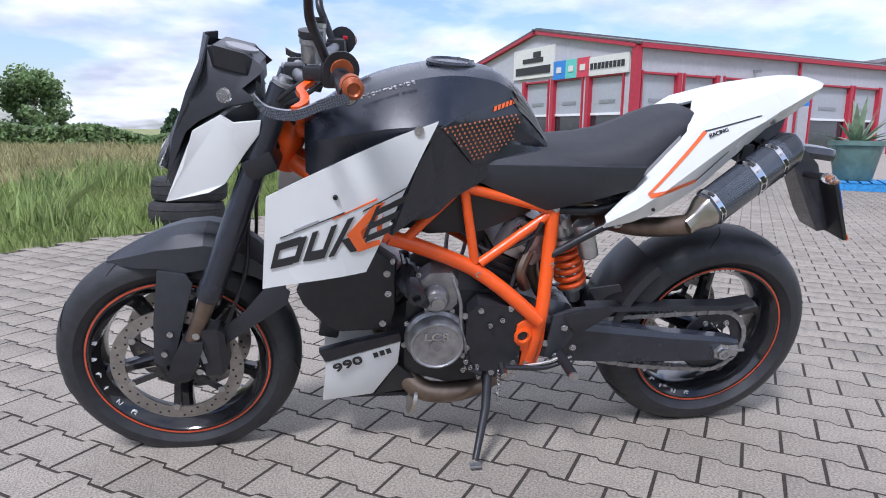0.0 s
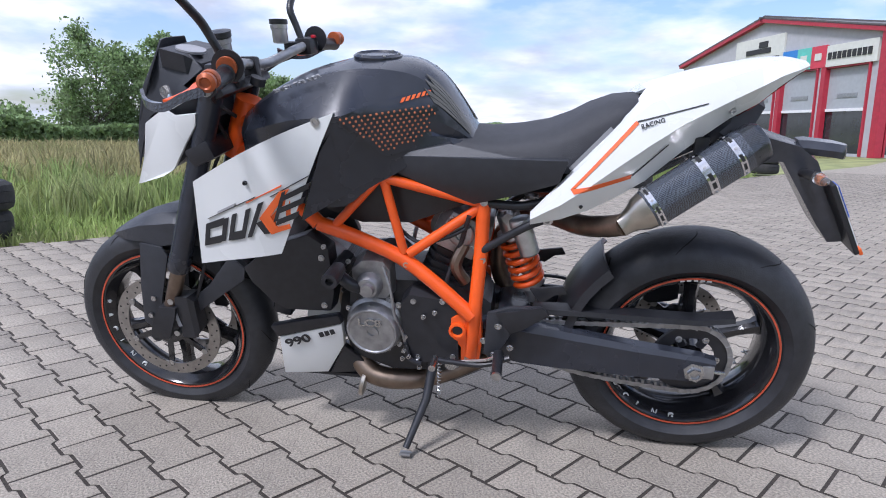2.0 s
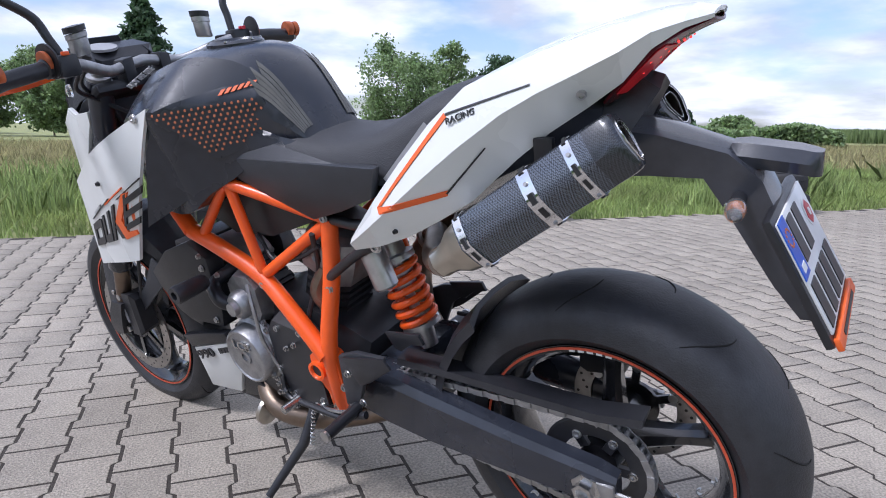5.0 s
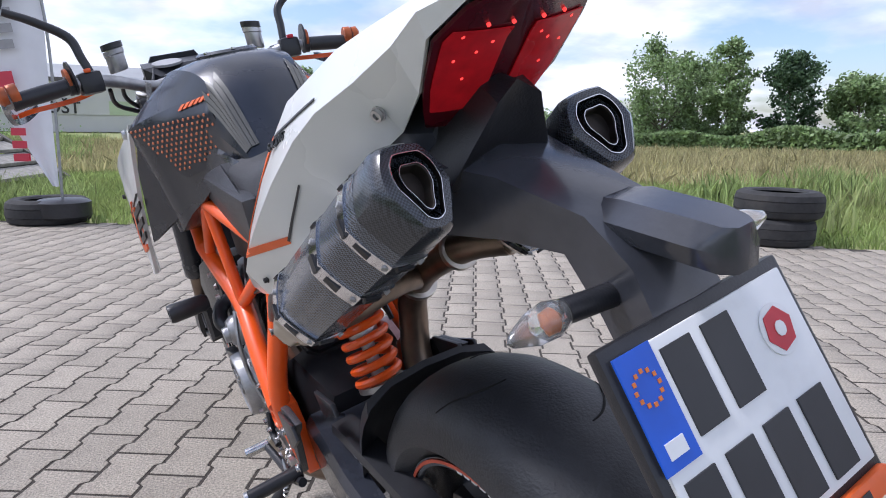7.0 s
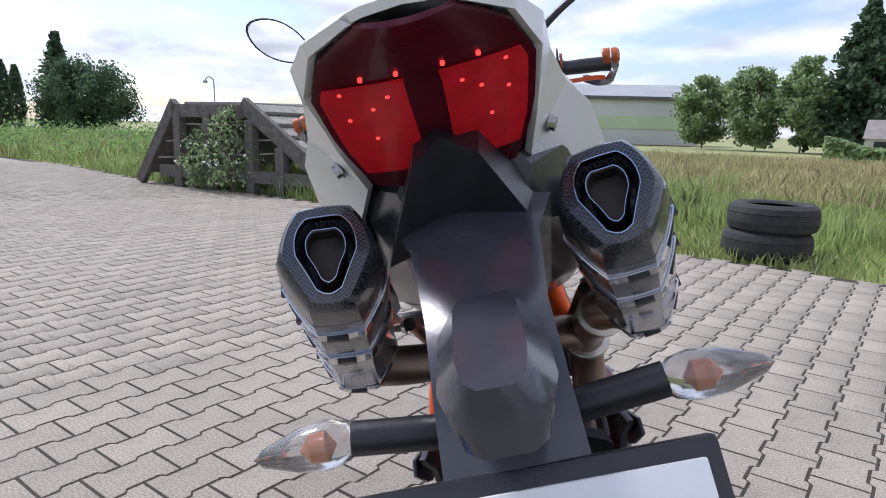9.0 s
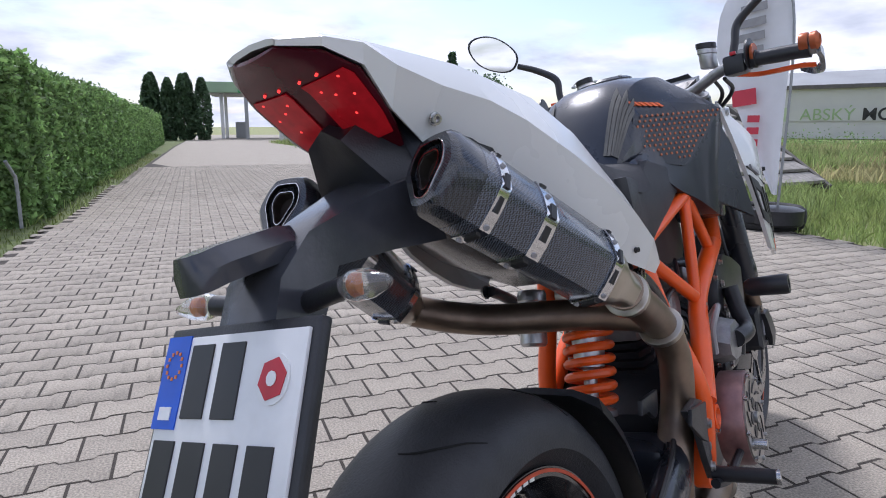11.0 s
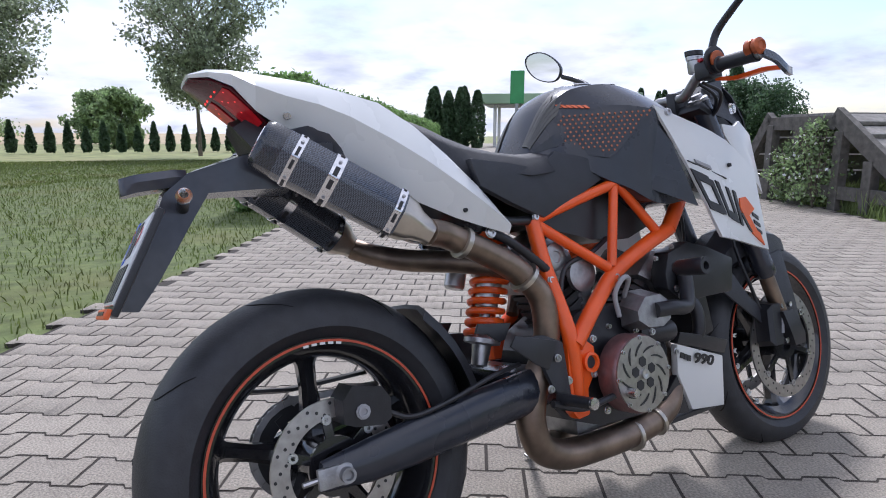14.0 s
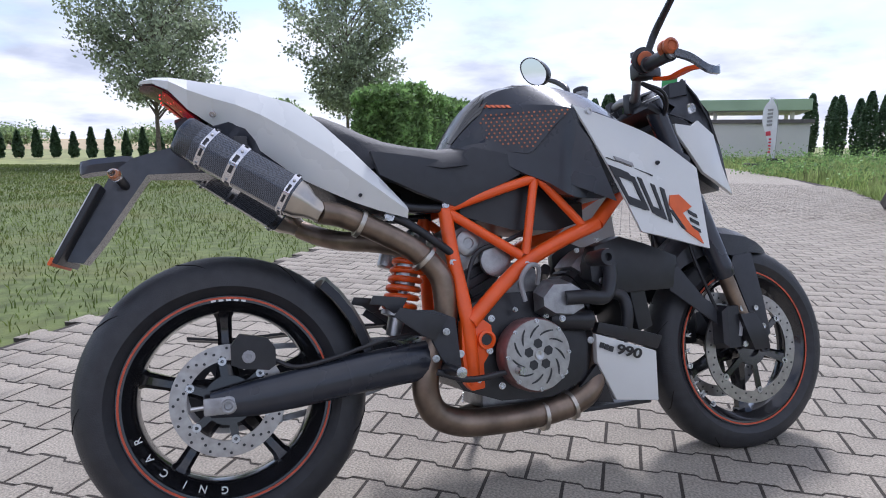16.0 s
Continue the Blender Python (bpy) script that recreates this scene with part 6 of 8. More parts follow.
def fender():
    bm = bmesh.new()
    rows_ = []
    for x, zt, zb, w in ((-0.786, 0.556, 0.550, 0.012), (-0.740, 0.584, 0.556, 0.045), (-0.690, 0.610, 0.562, 0.070), (-0.640, 0.632, 0.566, 0.082), (-0.590, 0.646, 0.556, 0.088), (-0.530, 0.652, 0.566, 0.088), (-0.470, 0.640, 0.560, 0.080), (-0.415, 0.600, 0.535, 0.070), (-0.370, 0.550, 0.500, 0.062), (-0.345, 0.510, 0.470, 0.055)):
        rows_.append([bm.verts.new((x, y, z)) for y, z in ((-w, zb), (-w * 0.96, zt - 0.30 * (zt - zb)), (-w * 0.62, zt - 0.004), (0, zt + 0.004), (w * 0.62, zt - 0.004), (w * 0.96, zt - 0.30 * (zt - zb)), (w, zb))])
    for a, b in zip(rows_, rows_[1:]):
        for k in range(6):
            bm.faces.new((a[k], a[k + 1], b[k + 1], b[k]))
    fen = put_s("front_fender", solid(bm, 0.004), M_GREYP, label="dark grey pointed front fender", angle=16)
    for s in (-1, 1):
        put_s("fender_stay", plate([(-0.642, 0.566), (-0.575, 0.556), (-0.562, 0.53), (-0.605, 0.40), (-0.632, 0.315), (-0.660, 0.305), (-0.680, 0.322), (-0.668, 0.43)], lambda x, z: s * (0.092 + 0.06 * (0.56 - z)), 0.006, 0.002), M_GREYP, fen, "dark grey fender blade")
        put_s("fender_stay", plate([(-0.37, 0.540), (-0.33, 0.505), (-0.34, 0.470), (-0.42, 0.415), (-0.52, 0.345), (-0.548, 0.352), (-0.545, 0.380), (-0.455, 0.443)], lambda x, z: s * 0.094, 0.006, 0.002), M_GREYP, fen)
        for x, z in ((-0.630, 0.400), (-0.650, 0.345), (-0.525, 0.368)):
            put_s("bolt", lathe([(0.008, 0), (0.008, 0.005), (0.004, 0.005), (0.0, 0.003)], (x, s * (0.094 + (0.06 * (0.56 - z) if x < -0.6 else 0.0)), z), (0, s, 0), 12), M_STEEL, fen)


fender()


def mask():
    def ring(x, zt, zb, w):
        zm = (zt + zb) / 2
        return [(x, -w * 0.55, zt), (x, w * 0.55, zt), (x, w, zm + (zt - zm) * 0.3), (x, w * 0.8, zb), (x, -w * 0.8, zb), (x, -w, zm + (zt - zm) * 0.3)]
    put_s("headlight_shell", loft([ring(-0.600, 0.795, 0.760, 0.035), ring(-0.575, 0.84, 0.758, 0.062), ring(-0.53, 0.92, 0.765, 0.090), ring(-0.48, 0.985, 0.785, 0.106), ring(-0.42, 1.02, 0.83, 0.108), ring(-0.375, 1.015, 0.90, 0.095)]), M_GREYP, label="dark headlight shell", angle=25)
    for s in (-1, 1):
        put_s("mask_side", plate([(-0.497, 0.899), (-0.436, 0.936), (-0.412, 0.920), (-0.355, 0.926), (-0.36, 0.897), (-0.391, 0.856), (-0.438, 0.787), (-0.473, 0.767), (-0.576, 0.730), (-0.527, 0.815)], lambda x, z: s * (0.132 - 0.42 * max(0.0, -0.47 - x)), 0.012, 0.003), M_WHITE, label="white headlight side panel", set_back=False)
        put_s("parking_lens", lathe([(0.016, -0.004), (0.014, 0.006), (0.0, 0.008)], (-0.435, s * 0.122, 0.985), (-0.3, s, 0), 14), M_CLEAR, label="small clear side lens")
    bm = bmesh.new()
    rows_ = [(-0.600, 0.80, 0.04), (-0.560, 0.89, 0.085), (-0.520, 0.96, 0.10), (-0.485, 1.03, 0.095), (-0.470, 1.095, 0.055)]
    vs = [[bm.verts.new((x - 0.02 * (1 - t * t), t * w, z)) for t in (-1, -0.5, 0, 0.5, 1)] for x, z, w in rows_]
    for a, b in zip(vs, vs[1:]):
        for k in range(4):
            bm.faces.new((a[k], a[k + 1], b[k + 1], b[k]))
    put_s("windscreen", solid(bm, 0.004), M_GREYP, label="small grey fly screen", angle=60)
    put_s("headlight_lens", lathe([(0.055, 0), (0.045, 0.012), (0.0, 0.02)], (-0.595, 0, 0.835), (-0.85, 0, 0.45), 24), M_CLEAR, label="headlight lens")
    for s in (-1, 1):
        put_s("screen_wing", plate([(-0.474, 1.078), (-0.385, 1.062), (-0.352, 1.030), (-0.400, 0.995), (-0.372, 0.972), (-0.440, 0.955), (-0.500, 0.925), (-0.530, 0.900), (-0.595, 0.775), (-0.565, 0.88), (-0.520, 0.985)], lambda x, z: s * (0.104 - 0.30 * max(0.0, -0.50 - x) - 0.42 * max(0.0, z - 0.98)), 0.005, 0.001), M_GREYP, label="dark grey screen flank", angle=25)
    inst = put_s("instrument_panel", loft([[(x, -w, z - 0.022), (x, -w, z + 0.02), (x, w, z + 0.02), (x, w, z - 0.022)] for x, w, z in ((-0.475, 0.06, 1.05), (-0.455, 0.085, 1.06), (-0.39, 0.09, 1.045), (-0.365, 0.06, 1.02))]), M_BLACK, label="black instrument panel", angle=25)
    put_s("dial", lathe([(0.036, 0), (0.036, 0.006), (0.0, 0.006)], (-0.405, -0.03, 1.066), (0.25, 0, 1), 22), M_GREYST, inst)


mask()


def put_b(name, bm, *more, **opts):
    """Handlebar parts: drawn a little wide and high, set to width here."""
    if opts.get("set_back", True):
        for v in bm.verts:
            v.co.z -= 0.135 * min(abs(v.co.y), 0.2)
            v.co.y *= 0.94
    return put_s(name, bm, *more, **opts)


def bars():
    bar_pts = [(-0.165, -0.405, 1.066), (-0.185, -0.27, 1.078), (-0.205, -0.205, 1.075), (-0.262, -0.110, 1.035), (-0.285, -0.06, 1.030), (-0.285, 0.06, 1.030), (-0.262, 0.110, 1.035), (-0.205, 0.205, 1.075), (-0.185, 0.27, 1.078), (-0.165, 0.405, 1.066)]
    bar = put_b("handlebar", tube(bar_pts, 0.0125, 14), M_ALU, label="bare aluminium handlebar")
    for s in (-1, 1):
        put_b("bar_clamp", box((-0.292, s * 0.05, 1.018), (0.045, 0.03, 0.06), bevel=0.006), M_BLACK, bar)
        d = Vector((0.02, s * 0.135, -0.012)).normalized()
        g0 = Vector((-0.185, s * 0.270, 1.078))
        grip = put_b("grip", lathe([(0.012, 0), (0.020, 0.002), (0.020, 0.012), (0.0165, 0.014), (0.0165, 0.03), (0.0172, 0.06), (0.0165, 0.10), (0.018, 0.118), (0.018, 0.124), (0.0, 0.124)], g0, d, 20), M_BLACK, bar, "black grip with orange ends")
        put_b("grip_band", lathe([(0.0185, 0.106), (0.0195, 0.108), (0.0195, 0.122), (0.0185, 0.124)], g0, d, 20), M_BAREND, grip)
        put_b("grip_band", lathe([(0.0205, 0.004), (0.0215, 0.005), (0.0215, 0.010), (0.0205, 0.011)], g0, d, 20), M_BAREND, grip)
        put_b("grip_flange", lathe([(0.012, -0.004), (0.034, -0.003), (0.034, 0.001), (0.012, 0.002)], g0, d, 24), M_BLACK, grip)
        e = g0 + d * 0.128
        put_b("bar_end", lathe([(0.018, 0), (0.019, 0.012), (0.012, 0.018), (0.009, 0.014), (0.0, 0.014)], e, d, 20), M_BAREND, grip, "worn orange bar end")
        sw = put_b("switch_housing", box((-0.198, s * 0.235, 1.076), (0.05, 0.05, 0.046), Matrix.Rotation(radians(s * -8), 4, "Z"), 0.010), M_BLACK, bar, "black switch housing")
        put_b("switch", box((-0.178, s * 0.235, 1.088), (0.012, 0.014, 0.008), bevel=0.002), M_ORANGE if s < 0 else M_RED, sw)
        guard = put_b("lever_guard", loft([[q + Vector((0, 0, h)) + Vector((0, s * w, 0)) for w, h in ((-0.005, -0.009), (0.005, -0.009), (0.006, 0.009), (-0.006, 0.009))] for q in smooth_path([e + d * 0.01, e + Vector((-0.045, s * 0.012, -0.012)), e + Vector((-0.095, s * 0.006, -0.032)), e + Vector((-0.145, -s * 0.012, -0.030)), e + Vector((-0.172, -s * 0.040, -0.014))])]), M_CARBON, bar, "carbon lever guard", angle=50)
        lever = put_b("lever", loft([[q + Vector((0, 0, h)) + Vector((w, 0, 0)) for w, h in ((-0.008, -0.005), (0.008, -0.005), (0.008, 0.005), (-0.008, 0.005))] for q in smooth_path([(-0.245, s * 0.225, 1.060), (-0.262, s * 0.265, 1.052), (-0.252, s * 0.31, 1.048), (-0.248, s * 0.36, 1.046), (-0.262, s * 0.392, 1.042)])]), M_ORANGE, bar, "orange brake lever" if s > 0 else "orange clutch lever", angle=50)
        put_b("lever_perch", box((-0.232, s * 0.222, 1.064), (0.05, 0.036, 0.026), Matrix.Rotation(radians(s * 15), 4, "Z"), 0.006), M_BLACK, lever)
        res = put_b("fluid_reservoir", lathe([(0.019, 0), (0.021, 0.003), (0.021, 0.034), (0.023, 0.036), (0.023, 0.046), (0.0, 0.047)], (-0.245, s * 0.165, 1.085), (0.0, 0.0, 1), 22), M_SILVER if s > 0 else M_ALU, bar, "fluid reservoir with black cap")
        put_b("reservoir_cap", lathe([(0.024, 0.036), (0.024, 0.048), (0.0, 0.050)], (-0.245, s * 0.165, 1.085), (0, 0, 1), 20), M_BLACK, res)
        # mirror
        stalk = put_b("mirror_stalk", tube([(-0.205, s * 0.225, 1.085), (-0.222, s * 0.235, 1.13), (-0.238, s * 0.246, 1.175), (-0.236, s * 0.300, 1.215), (-0.228, s * 0.352, 1.242)], [0.009, 0.010, 0.008], 12), M_BLACK, label="black mirror stalk")
        mc, mn = Vector((-0.217, s * 0.382, 1.247)), Vector((0.93, -s * 0.20, -0.09)).normalized()
        mu = Vector((0, s * 0.80, 0.60)); mu = (mu - mn * mu.dot(mn)).normalized()
        mv = mn.cross(mu)
        def oval(k, off):
            out = []
            for i in range(28):
                t = 2 * math.pi * i / 28
                c, z = math.cos(t), math.sin(t)
                r = 1.0 + 0.10 * math.cos(t) * math.cos(2 * t)
                out.append(mc + mn * off + mu * (c * 0.077 * k * r) + mv * (z * 0.044 * k * (1 + 0.12 * c)))
            return out
        shell = put_b("mirror_shell", loft([oval(0.55, -0.034), oval(0.85, -0.024), oval(1.0, -0.004), oval(1.0, 0.002), oval(0.93, 0.003), oval(0.92, -0.001)]), M_BLACK, stalk, "black mirror housing", angle=50, set_back=False)
        put_b("mirror_glass", loft([oval(0.93, -0.001), oval(0.93, 0.0015)]), M_MIRROR, shell, "mirror glass", smooth=False, set_back=False)
    for s, pts in ((-1, [(-0.24, -0.17, 1.06), (-0.30, -0.16, 1.02), (-0.35, -0.09, 0.95), (-0.34, -0.05, 0.86)]), (1, [(-0.24, 0.17, 1.06), (-0.31, 0.17, 1.02), (-0.35, 0.10, 0.95), (-0.34, 0.05, 0.86)]), (1, [(-0.22, 0.20, 1.055), (-0.29, 0.20, 1.03), (-0.33, 0.14, 0.98), (-0.30, 0.06, 0.92)]), (-1, [(-0.22, -0.20, 1.055), (-0.27, -0.19, 1.02), (-0.31, -0.13, 0.98), (-0.30, -0.06, 0.92)])):
        put_b("cable", tube(pts, 0.005, 8), M_BLACK, bar, "black control cable")


bars()
FAIR["front"] = False
part("key_barrel", lathe([(0.02, 0), (0.02, 0.02), (0.0, 0.02)], (-0.262, 0, 0.985), (0.39, 0, 0.92), 16), M_BLACK, motorcycle)
# written line along the tank's upper flank
m = Matrix.Translation((-0.135, -0.150, 0.988)) @ Matrix.Rotation(radians(-17), 4, "Y") @ Matrix.Rotation(radians(45), 4, "X") @ Matrix.Rotation(radians(90), 4, "X")
part("lettering", text_bm("ENJOY THE RIDE", 0.0165, m), M_GREYST, tank, smooth=False)
strip([(0.515, 0.815), (0.60, 0.905), (0.606, 0.898), (0.522, 0.808)], lambda x, z: 0.131 - 0.20 * max(0.0, x - 0.52), -1, M_GREYST, motorcycle, "seat_label", 0.004)

# ---- surroundings: dealer building ----
def building():
    C, W, S, H, RIDGE = Vector((9.9, 28.0, 0)), 16.0, 46.0, 4.92, 6.45
    df = Vector((3.4 - 9.9, 42.5 - 28.0, 0)).normalized()
    ds = Vector((df.y, -df.x, 0))
    m = Matrix(((df.x, ds.x, 0, C.x), (df.y, ds.y, 0, C.y), (0, 0, 1, -0.05), (0, 0, 0, 1)))
    b = thing("dealer_building", m, "grey rendered showroom building with red window frames and red gable trim", "building")

    def put(name, bm, material, parent=b, label="", smooth=False):
        return part(name, bm, material, parent, label, smooth)
    # local x along the gable, y along the long side, openings cut through
    fw = [(0.75, 3.3), (3.75, 6.3), (6.7, 9.1), (10.4, 12.6), (13.4, 15.2)]
    sw = [(0.35, 2.65), (3.0, 5.2), (5.7, 7.8), (8.6, 10.5), (12.5, 15.9), (16.2, 18.6), (20, 22.5), (24, 26.5), (28, 30.5), (32, 34.5)]

    def wall(L, wins, to, gable):
        bm = bmesh.new()
        edges = [0.0] + [v for w in wins for v in w] + [L]
        for i in range(0, len(edges), 2):
            add_box(bm, to((edges[i] + edges[i + 1]) / 2, 0.15, H / 2), [abs(v) for v in to(edges[i + 1] - edges[i], 0.3, H)])
        for a, c in wins:
            add_box(bm, to((a + c) / 2, 0.15, (3.75 + H) / 2), [abs(v) for v in to(c - a, 0.3, H - 3.75)])
            add_box(bm, to((a + c) / 2, 0.15, 0.06), [abs(v) for v in to(c - a, 0.3, 0.12)])
        if gable:
            vs = [bm.verts.new(p) for p in ((0, 0, H), (L, 0, H), (L / 2, 0, RIDGE), (0, 0.3, H), (L, 0.3, H), (L / 2, 0.3, RIDGE))]
            for f in ((0, 1, 2), (5, 4, 3), (0, 3, 4, 1), (1, 4, 5, 2), (2, 5, 3, 0)):
                bm.faces.new([vs[k] for k in f])
        put("wall", bm, M_WALLG)
        for a, c in wins:
            w = put("window", box(to((a + c) / 2, 0.20, 1.9), [abs(v) for v in to(c - a, 0.03, 3.6)]), M_WGLASS, label="tall window with red side frames and grey blind")
            put("blind", box(to((a + c) / 2, 0.16, 2.85), [abs(v) for v in to(c - a - 0.1, 0.04, 1.75)]), M_BLIND, w)
            put("rail", box(to((a + c) / 2, 0.13, 1.95), [abs(v) for v in to(c - a, 0.08, 0.12)]), M_WHITEW, w)
            put("print", box(to((a + c) / 2, 0.13, 2.55), [abs(v) for v in to((c - a) * 0.45, 0.03, 0.18)]), M_POLE, w)
            for q in (a - 0.02, c + 0.02):
                put("window_frame", box(to(q, 0.02, 1.95), [abs(v) for v in to(0.26 if q > a else 0.08, 0.24, 3.85)]), M_REDTRIM, w)
            put("window_frame", box(to((a + c) / 2, 0.05, 3.78), [abs(v) for v in to(c - a, 0.2, 0.09)]), M_REDTRIM, w)
    wall(W, fw, lambda u, v, z: Vector((u, v, z)), True)
    wall(S, sw, lambda u, v, z: Vector((v, u, z)), False)
    bm = bmesh.new()
    add_box(bm, (W / 2, S - 0.15, H / 2), (W, 0.3, H)); add_box(bm, (W - 0.15, S / 2, H / 2), (0.3, S - 0.7, H))
    put("wall", bm, M_WALLG)
    put("corner_trim", box((-0.02, -0.02, H / 2), (0.34, 0.34, H)), M_REDTRIM)
    for a, c in (((0, H), (W / 2, RIDGE)), ((W / 2, RIDGE), (W, H))):
        d = Vector((c[0] - a[0], 0, c[1] - a[1]))
        ang = math.atan2(d.z, d.x)
        put("gable_trim", box(((a[0] + c[0]) / 2, -0.10, (a[1] + c[1]) / 2 + 0.05), (d.length + 0.25, 0.3, 0.2), Matrix.Rotation(-ang, 4, "Y")), M_REDTRIM)
        put("roof", box(((a[0] + c[0]) / 2, S / 2, (a[1] + c[1]) / 2 + 0.16), (d.length + 0.5, S + 0.5, 0.1), Matrix.Rotation(-ang, 4, "Y")), M_ROOFD)
    put("gutter", box((-0.2, S / 2, H + 0.02), (0.22, S, 0.2)), M_REDTRIM)
    put("downpipe", box((-0.12, 11.2, H / 2), (0.12, 0.12, H)), M_REDTRIM)
    sg = put("sign_board", box((8.2, -0.06, 4.85), (4.0, 0.1, 1.65)), M_SIGNW, label="white sign board with black emblem")
    em = bmesh.new()
    add_box(em, (8.2, -0.13, 4.45), (3.4, 0.04, 0.42)); add_box(em, (8.2, -0.13, 5.0), (2.0, 0.04, 0.25)); add_box(em, (7.8, -0.13, 5.3), (0.7, 0.04, 0.3))
    put("emblem", em, M_SIGNK, sg)
    for x0, x1, mt in ((5.15, 6.25, M_SIGNB), (4.2, 5.15, M_SIGNT), (3.25, 4.2, M_SIGNR)):
        s_ = put("sign_board", box(((x0 + x1) / 2, -0.06, 4.28), (x1 - x0, 0.1, 0.95)), mt)
        put("emblem", box(((x0 + x1) / 2, -0.13, 4.28), (0.4, 0.03, 0.3)), M_SIGNW, s_)
    s_ = put("sign_board", box((1.8, -0.06, 4.25), (2.85, 0.1, 0.9)), M_SIGNW)
    for k in range(9):
        put("sign_bar", box((3.0 - 0.28 * k, -0.13, 4.25), (0.2, 0.03, 0.3)), M_SIGNK, s_)
    put("wall_lamp", box((-0.25, 7.8, 4.2), (0.5, 0.12, 0.12)), M_POLE)


building()
hall2 = thing("rear_hall", pose(44, 58, 0), "dark-roofed hall behind the showroom", "building")
part("wall", box((0, 0, 3.0), (22, 20, 6.0)), M_WALLG, hall2, smooth=False)
part("roof", loft([[(-11.3, -10.3, 6.0), (11.3, -10.3, 6.0), (11.3, 10.3, 6.0), (-11.3, 10.3, 6.0)], [(-5, -10.3, 7.6), (5, -10.3, 7.6), (5, 10.3, 7.6), (-5, 10.3, 7.6)]]), M_ROOFD, hall2, smooth=False)


# ---- parking sign, planter, shrub ----
def planter():
    t = thing("parking_sign", pose(12.3, 19.0, 0, 0, 0, -32), "blue parking sign on a thin grey post", "road sign")
    part("post", tube([(0, 0, 0), (0, 0, 2.5)], 0.03, 10), M_POLE, t)
    pn = part("panel", box((0, -0.04, 2.25), (0.62, 0.03, 0.75), bevel=0.01), M_SIGNB, t)
    part("letter", text_bm("P", 0.62, Matrix.Translation((-0.20, -0.060, 2.03)) @ Matrix.Rotation(radians(90), 4, "X"), 0.004), M_WHITEW, pn, smooth=False)
    p = thing("pallet", pose(7.55, 9.15, 0, 0, 0, -30), "blue painted wooden pallet on the pavement", "pallet")
    for k in range(7):
        part("board", box((-0.5 + k / 6, 0, 0.135), (0.13, 1.2, 0.022), bevel=0.003), M_PALLET, p, smooth=False)
    for y in (-0.54, 0, 0.54):
        part("runner", box((0, y, 0.06), (1.15, 0.1, 0.12), bevel=0.004), M_PALLET, p, smooth=False)
    pot = thing("planter", pose(7.6, 9.2, 0.146), "large dark green pot on the blue pallet", "planter")
    part("pot", lathe([(0.0, 0.0), (0.27, 0.0), (0.30, 0.05), (0.40, 0.58), (0.44, 0.60), (0.44, 0.68), (0.38, 0.68), (0.36, 0.60), (0.0, 0.58)], (0, 0, 0), (0, 0, 1), 32), M_POT, pot)
    a = thing("agave", pose(7.6, 9.2, 0.146 + 0.58), "pale green agave with long pointed leaves in the pot", "plant")
    rng = random.Random(4)
    for k in range(30):
        an, el, L = rng.uniform(0, 6.28), rng.uniform(0.35, 1.4), rng.uniform(0.55, 0.95)
        d = Vector((math.cos(an) * math.cos(el), math.sin(an) * math.cos(el), math.sin(el)))
        sd_ = Vector((-math.sin(an), math.cos(an), 0))
        secs = []
        for q, w in ((0, 0.04), (0.3, 0.055), (0.65, 0.04), (0.9, 0.014), (1.0, 0.002)):
            o = d * L * q + Vector((0, 0, -0.18 * q * q * math.cos(el)))
            secs.append([o - sd_ * w, o - Vector((0, 0, w * 0.35)), o + sd_ * w, o + Vector((0, 0, w * 0.1))])
        part("leaf", loft(secs), M_AGAVE, a)


planter()


# ---- leaf makers ----
def leaf_cloud(name, pts, size, material, parent=None, label="", category="", seed=1, kind="", long=1.6):
    """Many small two-triangle leaves at given places."""
    rng = np.random.default_rng(seed)
    n = len(pts)
    a = rng.normal(size=(n, 3)); a /= np.linalg.norm(a, axis=1)[:, None]
    b = np.cross(a, rng.normal(size=(n, 3))); b /= np.linalg.norm(b, axis=1)[:, None]
    s = size * rng.uniform(0.6, 1.3, size=(n, 1))
    v = np.stack([pts - a * s * long / 2, pts + b * s / 2, pts + a * s * long / 2, pts - b * s / 2], 1).reshape(-1, 3)
    me = bpy.data.meshes.new(name)
    me.vertices.add(len(v)); me.vertices.foreach_set("co", v.astype(np.float32).ravel())
    me.loops.add(4 * n); me.loops.foreach_set("vertex_index", np.arange(4 * n, dtype=np.int32))
    me.polygons.add(n); me.polygons.foreach_set("loop_start", np.arange(0, 4 * n, 4, dtype=np.int32)); me.polygons.foreach_set("loop_total", np.full(n, 4, np.int32))
    me.materials.append(material)
    me.update(); me.validate()
    ob = new(name, me)
    if parent:
        ob.parent = parent
    return tagged(ob, label, category, kind=kind)


